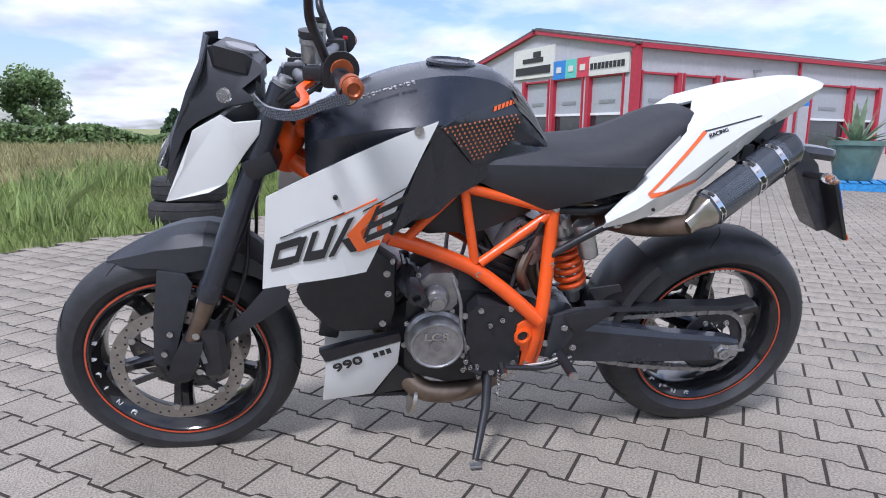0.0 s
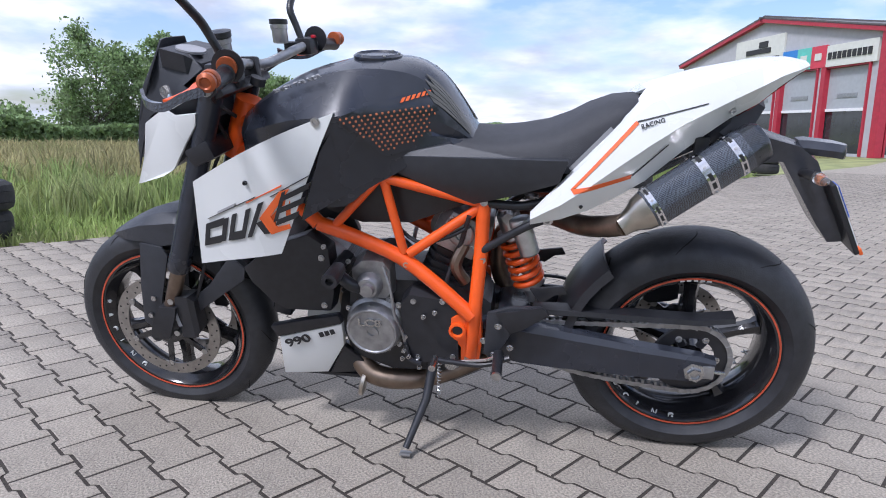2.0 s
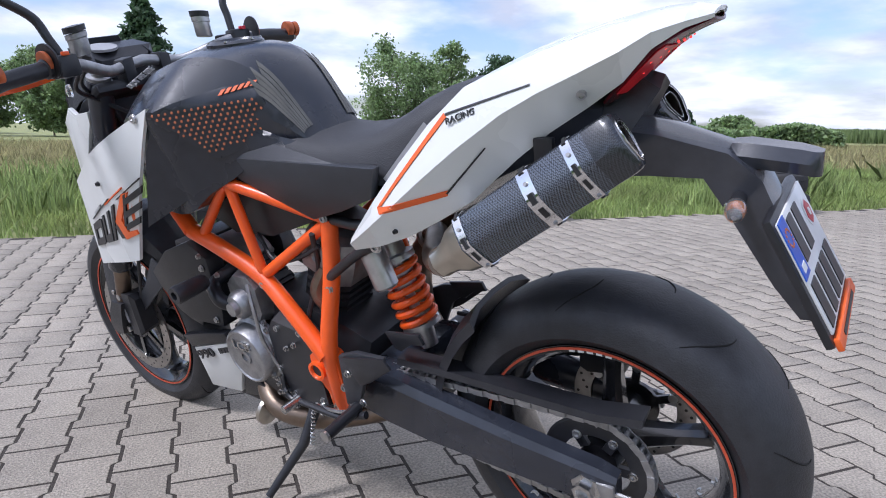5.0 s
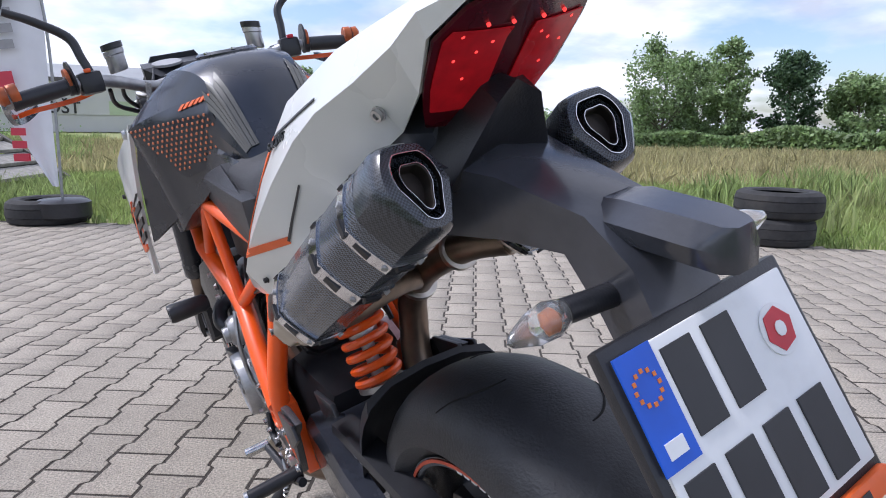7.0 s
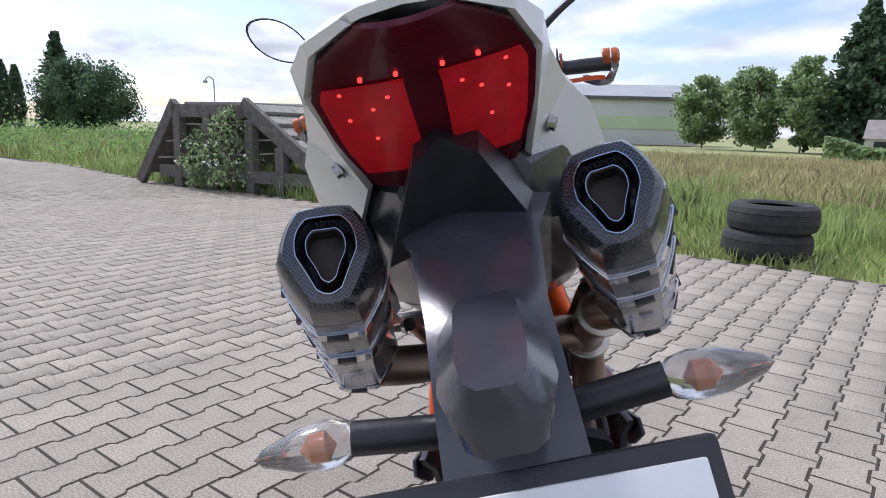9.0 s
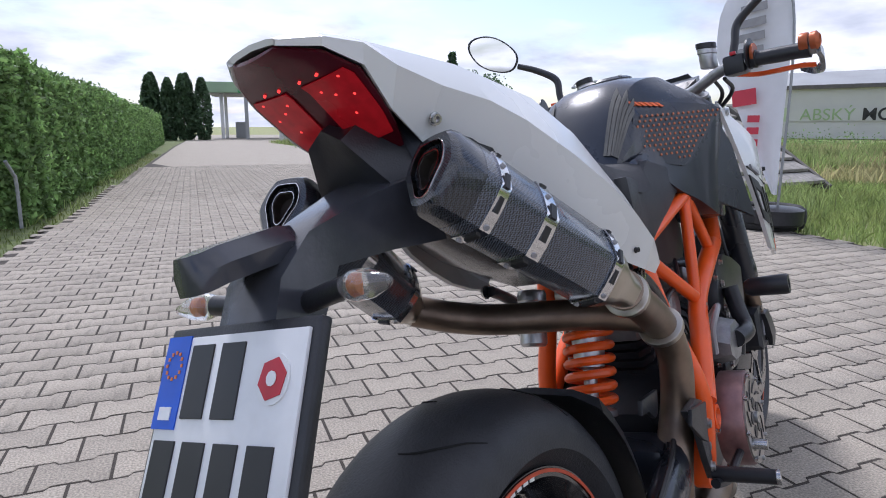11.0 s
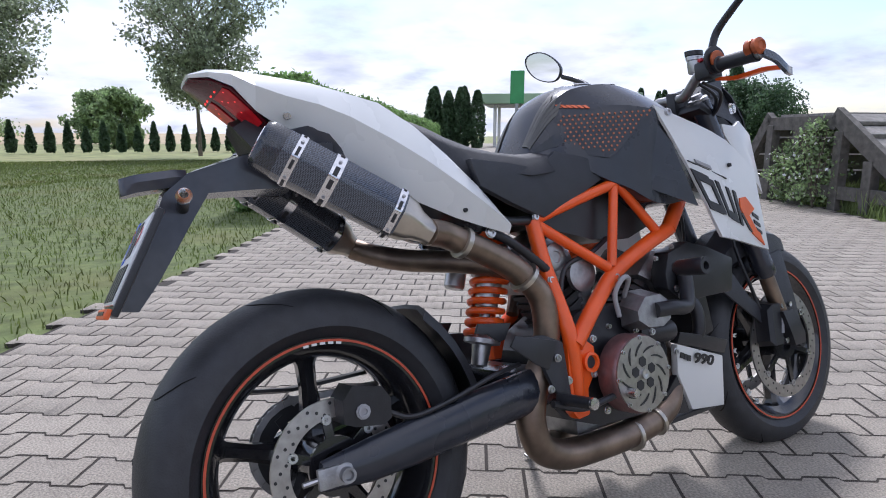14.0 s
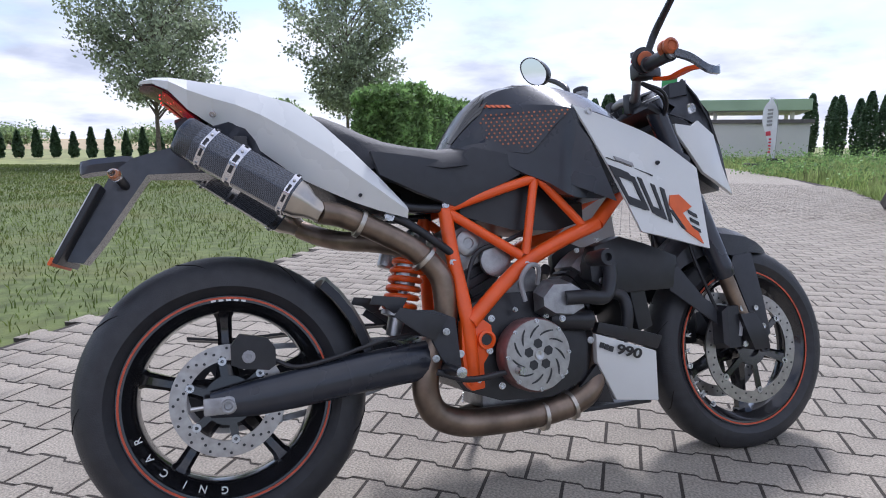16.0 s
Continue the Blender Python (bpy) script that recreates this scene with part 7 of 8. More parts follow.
def tree(x, y, h, w, crown_lo, seed, leaves, size, material, label, category="tree", lean=0.0, conifer=False):
    rng = np.random.default_rng(seed)
    t = thing("tree", pose(x, y, 0), label, category)
    bm = bmesh.new()
    add_tube(bm, [(0, 0, 0), (lean * 0.3, 0.05, h * 0.4), (lean, 0, h * 0.93)], [h * 0.007 + 0.025, h * 0.006, 0.010], 10)
    cl = []
    n = 64 if not conifer else 60
    for k in range(n):
        if conifer:
            q = (k + 0.5) / n
            z = crown_lo + (h - crown_lo) * q
            r = w / 2 * (1 - q) ** 0.85
            an = k * 2.4 + rng.uniform(-0.4, 0.4)
            e = Vector((math.cos(an) * r, math.sin(an) * r, z - 0.18 * r))
            add_tube(bm, [(0, 0, z), tuple((Vector((0, 0, z)) + e) / 2 + Vector((0, 0, 0.05))), tuple(e)], [0.03, 0.006], 5, 2)
            for f in np.linspace(0.25, 1.0, 6):
                cl.append((*(Vector((0, 0, z)).lerp(e, f)), 0.10 * r + 0.12))
        else:
            q = rng.uniform(0, 1)
            z = crown_lo + (h - crown_lo) * q
            r = w / 2 * (math.sin(math.pi * (0.12 + 0.80 * q)) ** 0.7) * rng.uniform(0.45, 1.0)
            an = rng.uniform(0, 6.28)
            e = Vector((lean * z / h + math.cos(an) * r, math.sin(an) * r, z))
            s0 = Vector((lean * z / h * 0.8, 0, max(h * 0.15, z - r * 0.9)))
            add_tube(bm, [tuple(s0), tuple(s0.lerp(e, 0.55) + Vector((0, 0, 0.12 * r))), tuple(e)], [0.012 * h * 0.35, 0.008], 5, 3)
            for f in (0.55, 0.8, 1.0, 1.1):
                cl.append((*s0.lerp(e, f), 0.062 * w * rng.uniform(0.6, 1.2)))
    part("trunk", bm, M_BARK, t, "grey-brown trunk with limbs")
    cl = np.array(cl)
    pick = rng.integers(0, len(cl), leaves)
    g = np.clip(rng.normal(size=(leaves, 3)), -1.7, 1.7)
    pts = cl[pick, :3] + g * cl[pick, 3:4] * np.array([1, 1, 0.8])
    leaf_cloud("crown", pts, size, material, t, "loose crown of small leaves", seed=seed)
    return t


# behind the grass edge, seen from the stand side
tree(-25.9, 25.5, 5.5, 4.8, 0.4, 11, 10000, 0.12, M_LEAF, "broad green tree at the far side of the field")
tree(-23.6, 27.7, 5.4, 2.9, 0.4, 12, 8000, 0.12, M_LEAF, "slim green tree in the clump")
tree(-26.1, 28.2, 4.6, 3.0, 0.3, 41, 6000, 0.12, M_LEAF, "yellow-green tree inside the clump")
tree(-21.4, 29.6, 4.8, 3.2, 0.3, 13, 9000, 0.12, M_DARKLEAF, "dark green tree at the far side of the field")
tree(-19.4, 32.1, 3.6, 3.6, 0.3, 14, 10000, 0.13, M_LEAF, "small rounded tree at the far side of the field")
tree(-44.3, 19.4, 9.4, 6.6, 1.0, 17, 12000, 0.26, M_DARKLEAF, "tall dark spruce behind the house", conifer=True)
tree(-43.6, 15.9, 5.8, 3.2, 0.6, 15, 12000, 0.16, M_LEAF, "leafy tree beside the spruce")
tree(-46.4, 14.0, 5.3, 4.6, 0.6, 16, 14000, 0.16, M_LEAF, "rounded leafy tree beside the house")
tree(-49.3, 11.1, 5.0, 4.2, 0.6, 23, 12000, 0.16, M_LEAF, "rounded leafy tree beyond the ramp")
tree(-37.5, 23.7, 1.9, 5.0, 0.2, 18, 7000, 0.18, M_LEAF, "low bushy growth at the field edge")
tree(-35.2, 27.0, 1.7, 5.0, 0.2, 40, 7000, 0.18, M_LEAF, "low bushy growth at the field edge")
tree(-31.2, 82.9, 3.2, 3.0, 0.4, 20, 4000, 0.35, M_DARKLEAF, "far dark conifer on the plain", conifer=True)
tree(-25.9, 84.8, 2.4, 5.0, 0.3, 21, 4000, 0.4, M_LEAF, "far bush at the horizon")
tree(16.6, 107.9, 2.6, 9.0, 0.3, 22, 3500, 0.4, M_LEAF, "far bush at the horizon")
# behind the lawn
tree(6.1, -24.7, 8.8, 5.4, 2.7, 31, 22000, 0.095, M_LEAF2, "slender birch-like tree with loose grey-green leaves")
tree(-1.2, -27.7, 9.2, 5.8, 2.7, 32, 23000, 0.10, M_LEAF2, "slender tree with loose grey-green leaves")
tree(4.1, -59.9, 4.2, 4.6, 0.6, 34, 12000, 0.18, M_LEAF, "far round tree on the plain")
tree(2.1, -47.0, 3.6, 3.6, 0.2, 35, 12000, 0.16, M_LEAF, "dark low tree beyond the clipped conifers")
tree(16.4, -75.2, 1.9, 9, 1.1, 36, 3000, 0.2, M_LEAF, "far low hedge tree on the plain")
tree(31.0, -74.6, 1.9, 9, 1.1, 37, 3000, 0.2, M_LEAF, "far low hedge tree on the plain")
tree(-44.1, -35.2, 5.0, 7.4, 0.6, 38, 20000, 0.15, M_DARKLEAF, "rounded dark tree beyond the ramp")
tree(-45.8, -39.4, 7.6, 3.4, 0.4, 39, 6000, 0.24, M_DARKLEAF, "dark pointed conifer beyond the ramp", conifer=True)


def column_conifer(x, y, h, w, seed, label, group=""):
    rng = np.random.default_rng(seed)
    t = thing("conifer", pose(x, y, 0), label, "conifer", group)
    part("trunk", tube([(0, 0, 0), (0, 0, h * 0.8)], [0.04, 0.015], 8), M_BARK, t)
    n = int(900 * h ** 0.7)
    q = rng.uniform(0, 1, n) ** 0.9
    r = w / 2 * np.clip(np.sin(np.pi * (0.10 + 0.88 * q)) ** 0.6, 0.02, 1) * (1 - (0.72 if h < 2 else 0.22) * q) * np.sqrt(rng.uniform(0.45, 1.05, n))
    an = rng.uniform(0, 6.28, n)
    r *= 1 + 0.12 * np.sin(5 * an + q * 9)
    pts = np.stack([r * np.cos(an), r * np.sin(an), 0.03 + q * h], 1)
    leaf_cloud("foliage", pts, 0.10 * (0.5 + 0.5 * h ** 0.5), M_DARKLEAF, t, seed=seed)


for k in range(34):
    column_conifer(22.0 - 0.7727 * k, -31.9 - 0.1462 * k, 1.36 + 0.14 * math.sin(k * 2.3), 0.60, 100 + k, "small clipped dark green conifer in a row", "row of small conifers")
for k, (x, y, h) in enumerate(((-19.1, -43.7, 4.3), (-19.5, -44.1, 4.5), (-20.1, -43.1, 4.0), (-20.5, -43.8, 4.2), (-21.4, -43.0, 4.5), (-20.9, -42.6, 4.4), (-22.0, -42.0, 4.2), (-41.8, -46.6, 4.4), (-43.4, -45.2, 4.2), (-45.0, -43.8, 4.5), (-46.2, -48.9, 4.4), (-47.7, -47.6, 4.2), (-49.3, -46.5, 4.5))):
    column_conifer(x, y, h if x > -30 else h + 0.9, 1.35, 140 + k, "tall dark columnar conifer", "tall conifers by the filling station")


def flowering_shrub(x, y, h, w, seed):
    rng = np.random.default_rng(seed)
    t = thing("shrub", pose(x, y, 0), "loose green shrub with small white flowers beside the ramp", "shrub")
    for k in range(7):
        a = k * 0.9
        part("stem", tube([(0, 0, 0), (0.12 * w * math.cos(a), 0.12 * w * math.sin(a), h * 0.45), (0.36 * w * math.cos(a), 0.36 * w * math.sin(a), h * 0.9)], [0.012, 0.004], 6), M_BARK, t)
    n = 1300
    q = rng.uniform(0.08, 1, n)
    r = w / 2 * np.sin(np.pi * (0.15 + 0.75 * q)) * np.sqrt(rng.uniform(0.1, 1, n)) * (1 + 0.25 * np.sin(q * 17))
    an = rng.uniform(0, 6.28, n)
    pts = np.stack([r * np.cos(an), r * np.sin(an), q * h], 1) + rng.normal(size=(n, 3)) * 0.03
    leaf_cloud("foliage", pts, 0.034, M_LEAF, t, "small green leaves", seed=seed)
    far = pts[np.argsort(-r)[:600]]
    leaf_cloud("flowers", far[rng.integers(0, 600, 90)] * np.array([1.06, 1.06, 1.0]), 0.030, M_WHITEW, t, "small white flowers", seed=seed + 1)


flowering_shrub(-6.72, -4.24, 1.10, 0.75, 301)
flowering_shrub(-6.98, -4.78, 0.82, 0.6, 303)


# ---- clipped hedge along the drive ----
def hedge():
    t = thing("hedge", pose(0, 0, 0), "dense clipped green thuja hedge along the drive", "hedge")
    rng = np.random.default_rng(77)
    p0, p1 = np.array([-0.20, -6.60]), np.array([-15.95, -36.4])
    d = (p1 - p0) / np.linalg.norm(p1 - p0)
    nrm = np.array([-d[1], d[0]])
    L = np.linalg.norm(p1 - p0)
    n = 250000
    u = L * rng.uniform(0, 1, n) ** 1.9
    plant = np.floor(u / 0.55)
    jit = np.sin(plant * 12.9898) * 43758.5453
    jit = jit - np.floor(jit)
    ph = (u / 0.55 - plant - 0.5) * 2
    q = rng.uniform(0, 1, n)
    hgt = 1.46 + 0.15 * jit
    half = (0.37 + 0.05 * jit) * (1 - 0.30 * np.abs(ph) ** 2) * (1 - 0.35 * q ** 3)
    onside = rng.uniform(0, 1, n)
    off = np.where(onside < 0.46, -half, np.where(onside < 0.80, half, rng.uniform(-1, 1, n) * half))
    z = np.where(onside < 0.80, q * hgt, hgt * (1 - 0.06 * np.abs(ph)))
    end = u < 0.5
    off = np.where(end & (rng.uniform(0, 1, n) < 0.5), rng.uniform(-1, 1, n) * half, off)
    xy = p0 + d * u[:, None] + nrm * off[:, None]
    pts = np.stack([xy[:, 0], xy[:, 1], z], 1) + rng.normal(size=(n, 3)) * np.array([0.035, 0.035, 0.04])
    leaf_cloud("foliage", pts, 0.036, M_HEDGE, t, "fine overlapping sprays", seed=78, long=2.2)
    # a solid dark green core at every plant, inside the sprays
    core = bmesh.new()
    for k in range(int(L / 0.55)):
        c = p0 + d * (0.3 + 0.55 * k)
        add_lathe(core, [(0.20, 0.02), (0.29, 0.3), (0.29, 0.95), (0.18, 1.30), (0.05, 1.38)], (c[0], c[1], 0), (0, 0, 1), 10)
    part("dark_core", core, M_DARKLEAF, t)


hedge()
peg = thing("tap_post", pose(-0.47, -6.28, 0, 0, 0, 43), "thin bent grey metal post in the grass", "post")
part("post", tube([(0, 0, 0), (0, 0, 0.42), (0.03, 0, 0.5), (0.12, 0, 0.62)], 0.016, 8), M_POLE, peg)


# ---- tyre stacks ----
def tyre_mesh(R, w):
    hole = R * 0.58
    prof = [(hole, -w * 0.42), (hole + 0.02, -w / 2), (R - 0.05, -w * 0.52), (R - 0.012, -w * 0.40), (R, -w * 0.2), (R - 0.006, -w * 0.19), (R - 0.006, -w * 0.17), (R, -w * 0.16), (R, w * 0.16), (R - 0.006, w * 0.17), (R - 0.006, w * 0.19), (R, w * 0.2), (R - 0.012, w * 0.40), (R - 0.05, w * 0.52), (hole + 0.02, w / 2), (hole, w * 0.42), (hole + 0.03, w * 0.36), (R - 0.04, w * 0.3), (R - 0.04, -w * 0.3), (hole + 0.03, -w * 0.36)]
    return lathe(prof, (0, 0, w / 2), (0, 0, 1), 40, close=True)


first = None
rng = random.Random(9)
for k, (x, y, n) in enumerate(((-5.66, -2.05, 2), (-5.11, -1.12, 1), (-3.95, 1.75, 2), (-2.08, 4.22, 2), (-0.55, 6.45, 2), (0.65, 8.75, 2), (2.00, 11.25, 2), (3.40, 13.80, 2), (-17.2, -20.3, 2), (-16.4, -20.6, 1))):
    for j in range(n):
        m = pose(x + rng.uniform(-0.03, 0.03), y + rng.uniform(-0.03, 0.03), 0.212 * j - 0.005, 0, 0, rng.uniform(0, 90))
        if first is None:
            me_ob = part("tyre", tyre_mesh(0.33, 0.21), M_OLDTYRE, None)
            first = tagged(me_ob, "old black car tyre lying flat in a stack", "tyre", "tyres along the grass edge")
            first.matrix_world = m
        else:
            copy_thing(first, m)


# ---- feather flags ----
def flag(x, y, rz, h, w, label):
    t = thing("feather_flag", pose(x, y, 0.0, 0, 0, rz), label, "flag")
    part("pole", tube([(0, 0, 0), (0.0, 0, h * 0.7), (w * 0.22, 0, h * 0.96), (w * 0.6, 0, h)], 0.012, 8), M_POLE, t)
    part("base", lathe([(0.20, 0), (0.22, 0.02), (0.22, 0.14), (0.18, 0.16), (0.03, 0.17)], (0, 0, 0.05), (0, 0, 1), 20), M_BLACK, t)
    bm = bmesh.new()
    rows_ = []
    for k in range(19):
        q = k / 18
        z = 0.32 + (h - 0.32) * q
        wd = w * (0.10 + 0.90 * min(1.0, q / 0.62)) if q < 0.75 else w * math.sqrt(max(0.02, 1 - ((q - 0.75) / 0.26) ** 2))
        x0 = 0.015 if q < 0.7 else 0.015 + w * 0.5 * ((q - 0.7) / 0.3) ** 2.2
        x1 = max(x0 + 0.02, wd)
        rows_.append([bm.verts.new((x0 + (x1 - x0) * i / 6, 0.03 * math.sin(i * 0.9 + q * 5), z)) for i in range(7)])
    for a, b in zip(rows_, rows_[1:]):
        for i in range(6):
            bm.faces.new((a[i], a[i + 1], b[i + 1], b[i]))
    cl = part("cloth", solid(bm, 0.003), M_FLAG, t, "white flag cloth with grey print")
    for sgn in (-1, 1):
        for k in range(5):
            part("print_bar", box((w * 0.52, sgn * 0.036, h * (0.62 + 0.052 * k)), (w * 0.34, 0.004, h * 0.030), Matrix.Rotation(radians(8), 4, "Y")), M_GREYST, cl, smooth=False)
        part("print_block", box((w * 0.55, sgn * 0.036, h * 0.50), (w * 0.32, 0.004, h * 0.06), Matrix.Rotation(radians(8), 4, "Y")), M_SIGNR, cl, smooth=False)
        for k in range(5):
            part("print_bar", box((w * 0.40, sgn * 0.036, h * (0.24 + 0.045 * k)), (w * 0.16, 0.004, h * 0.026)), M_SIGNR, cl, smooth=False)


flag(-4.92, -1.02, -95, 2.36, 0.66, "white feather flag standing in a tyre")
flag(-17.3, -20.5, -38, 2.75, 0.55, "narrow white feather flag standing in a tyre by the drive")


# ---- plank ramp ----
def ramp():
    o = Vector((-6.24, -2.39, 0))
    t = thing("plank_ramp", pose(o.x, o.y, 0, 0, 0, 161.0), "weathered grey wooden ramp of wide planks on a timber frame", "ramp")
    # local x across the ramp, y up the slope (away), z up
    W, run, top = 3.0, 1.75, 1.16
    n = 7
    for k in range(n):
        q = (k + 0.5) / n
        part("plank", box((W / 2, run * q, 0.10 + (top - 0.10) * q + 0.03), (W, run / n * 1.06, 0.05), Matrix.Rotation(math.atan2(top - 0.1, run) - radians(9), 4, "X"), 0.006), M_WOOD, t, smooth=False)
    for k in range(4):
        part("plank", box((W / 2, run + 0.16 + 0.30 * k, top + 0.02), (W, 0.28, 0.05), None, 0.006), M_WOOD, t, smooth=False)
    back = 0.85
    for k in range(4):
        q = (k + 0.5) / 4
        part("plank", box((W / 2, run + 1.3 + back * q, top - (top - 0.15) * q), (W, 0.30, 0.05), Matrix.Rotation(-math.atan2(top - 0.15, back), 4, "X"), 0.006), M_WOOD, t, smooth=False)
    for x in (-0.06, W + 0.06):
        part("stringer", box((x, run / 2, top / 2 + 0.02), (0.09, math.hypot(run, top), 0.2), Matrix.Rotation(math.atan2(top, run), 4, "X"), 0.006), M_DWOOD, t, smooth=False)
        part("stringer", box((x, run + 1.3 + back / 2, top / 2 + 0.04), (0.09, math.hypot(back, top), 0.16), Matrix.Rotation(-math.atan2(top, back), 4, "X"), 0.006), M_DWOOD, t, smooth=False)
        part("rail", box((x, run + 0.65, top - 0.08), (0.09, 1.4, 0.18), None, 0.006), M_DWOOD, t, smooth=False)
        part("rail", box((x, run * 0.35 + 1.35, 0.22), (0.09, 2.9, 0.16), None, 0.006), M_DWOOD, t, smooth=False)
        for y in (run * 0.62, run * 0.92, run + 0.65, run + 1.25):
            h = min(top - 0.1, top * y / run - 0.1)
            part("post", box((x, y, h / 2), (0.12, 0.14, h), None, 0.006), M_DWOOD, t, smooth=False)


ramp()


# ---- filling station, hall, house, lamps ----
def station():
    t = thing("filling_station", pose(-31.2, -44.6, 0, 0, 0, 145.4), "filling station canopy with green edge and white columns", "filling station")
    part("canopy", box((0, 0, 3.85), (12.6, 7.0, 0.80), bevel=0.05), M_LIGHTG, t, smooth=False)
    part("canopy_band", box((0, 3.52, 3.62), (12.7, 0.06, 0.34)), M_SIGNG, t, smooth=False)
    part("canopy_soffit", box((0, 0, 3.42), (12.2, 6.6, 0.06)), M_HALLR, t, smooth=False)
    for x in (-5.2, 0, 5.2):
        for y in (-2.2, 2.2):
            part("column", box((x, y, 1.7), (0.26, 0.26, 3.4)), M_WHITEW, t, smooth=False)
    for x in (-4, 0.5, 4.5):
        part("pump", box((x, 0.6, 0.65), (0.8, 0.5, 1.3), bevel=0.03), M_SIGNG if x > 0 else M_POLE, t, smooth=False)
    shop = part("shop", box((2.2, -9.0, 1.15), (6.4, 3.6, 2.3)), M_HALL, t, "low pale shop behind the pumps", smooth=False)
    part("shop_roof", box((2.2, -9.0, 2.42), (6.8, 4.0, 0.24)), M_ROOFD, shop, smooth=False)
    for k in range(4):
        part("shop_window", box((-0.2 + 1.6 * k, -7.17, 1.1), (1.3, 0.08, 1.7)), M_WGLASS, shop, smooth=False)
    s_ = thing("price_sign", pose(-25.2, -41.6, 0, 0, 0, 143.4), "tall green and white filling station price sign", "sign")
    part("post", box((0, 0, 1.7), (0.25, 0.25, 3.4)), M_POLE, s_, smooth=False)
    pn = part("panel", box((0, 0, 4.55), (1.05, 0.3, 2.45), bevel=0.06), M_SIGNG, s_, smooth=False)
    for k in range(4):
        part("sign_bar", box((0, 0.17, 3.75 + 0.4 * k), (0.6, 0.02, 0.16)), M_WHITEW, pn, smooth=False)
    part("sign_block", box((0, 0.17, 5.45), (0.8, 0.02, 0.4)), M_SIGNT, pn, smooth=False)
    h = thing("far_hall", pose(-63.5, -1.6, 0, 0, 0, 3.4), "long pale hall with a green lettered band", "building")
    part("wall", box((0, 0, 2.05), (12, 27.8, 4.1)), M_HALL, h, smooth=False)
    part("roof", loft([[(-6.3, -14.1, 4.1), (6.3, -14.1, 4.1), (6.3, 14.1, 4.1), (-6.3, 14.1, 4.1)], [(-1, -14.1, 5.5), (1, -14.1, 5.5), (1, 14.1, 5.5), (-1, 14.1, 5.5)]]), M_HALLR, h, smooth=False)
    part("eave", box((6.15, 0, 4.0), (0.4, 28.1, 0.30)), M_ROOFD, h, smooth=False)
    part("green_band", box((6.03, 0, 1.9), (0.06, 27.4, 1.1)), M_HALLB, h, smooth=False)
    part("name_board", box((6.05, -6.6, 1.9), (0.08, 10.4, 1.1)), M_HALL, h, smooth=False)
    on_wall = Matrix.Translation((6.12, -11.0, 1.45)) @ Matrix.Rotation(radians(90), 4, "Z") @ Matrix.Rotation(radians(90), 4, "X")
    width = max(v.co.x for v in text_bm("ABSKÝ", 1.28, Matrix()).verts)
    part("lettering", text_bm("ABSKÝ", 1.28, on_wall, 0.02), M_HALLT, h, "green letters", smooth=False)
    part("lettering", text_bm("MOŠT", 1.28, on_wall @ Matrix.Translation((width + 0.42, 0, 0)), 0.02, 0.02), M_SIGNK, h, "black letters", smooth=False)
    part("annex", box((-1, -20.5, 1.45), (10, 13, 2.9)), M_HALL, h, "low pale annex with a flat roof", smooth=False)
    f = thing("farmhouse", pose(-39.5, 20.2, 0, 0, 0, 62), "small pale house with a grey tiled roof", "house")
    part("wall", box((0, 0, 0.5), (4.0, 3.4, 1.0)), M_HOUSE, f, smooth=False)
    part("roof", loft([[(-2.1, -1.9, 1.0), (2.1, -1.9, 1.0), (2.1, 1.9, 1.0), (-2.1, 1.9, 1.0)], [(-2.1, -0.06, 2.1), (2.1, -0.06, 2.1), (2.1, 0.06, 2.1), (-2.1, 0.06, 2.1)]]), M_TILE, f, smooth=False)
    for x in (-1.2, 0.0, 1.2):
        part("window", box((x, -1.71, 0.55), (0.7, 0.06, 0.6)), M_WGLASS, f, smooth=False)
    for x, y, hgt in ((-59.7, -33.5, 5.4),):
        l_ = thing("street_lamp", pose(x, y, 0, 0, 0, -60), "thin grey street lamp with a curved arm", "street lamp")
        part("post", tube([(0, 0, 0), (0, 0, hgt * 0.85), (0.15, 0, hgt * 0.97), (0.5, 0, hgt), (0.8, 0, hgt * 0.95)], 0.06, 8), M_POLE, l_)
        part("lamp_head", lathe([(0.02, 0), (0.22, 0.1), (0.24, 0.3), (0.0, 0.36)], (0.8, 0, hgt * 0.95), (0, 0, -1), 14), M_POLE, l_)


station()


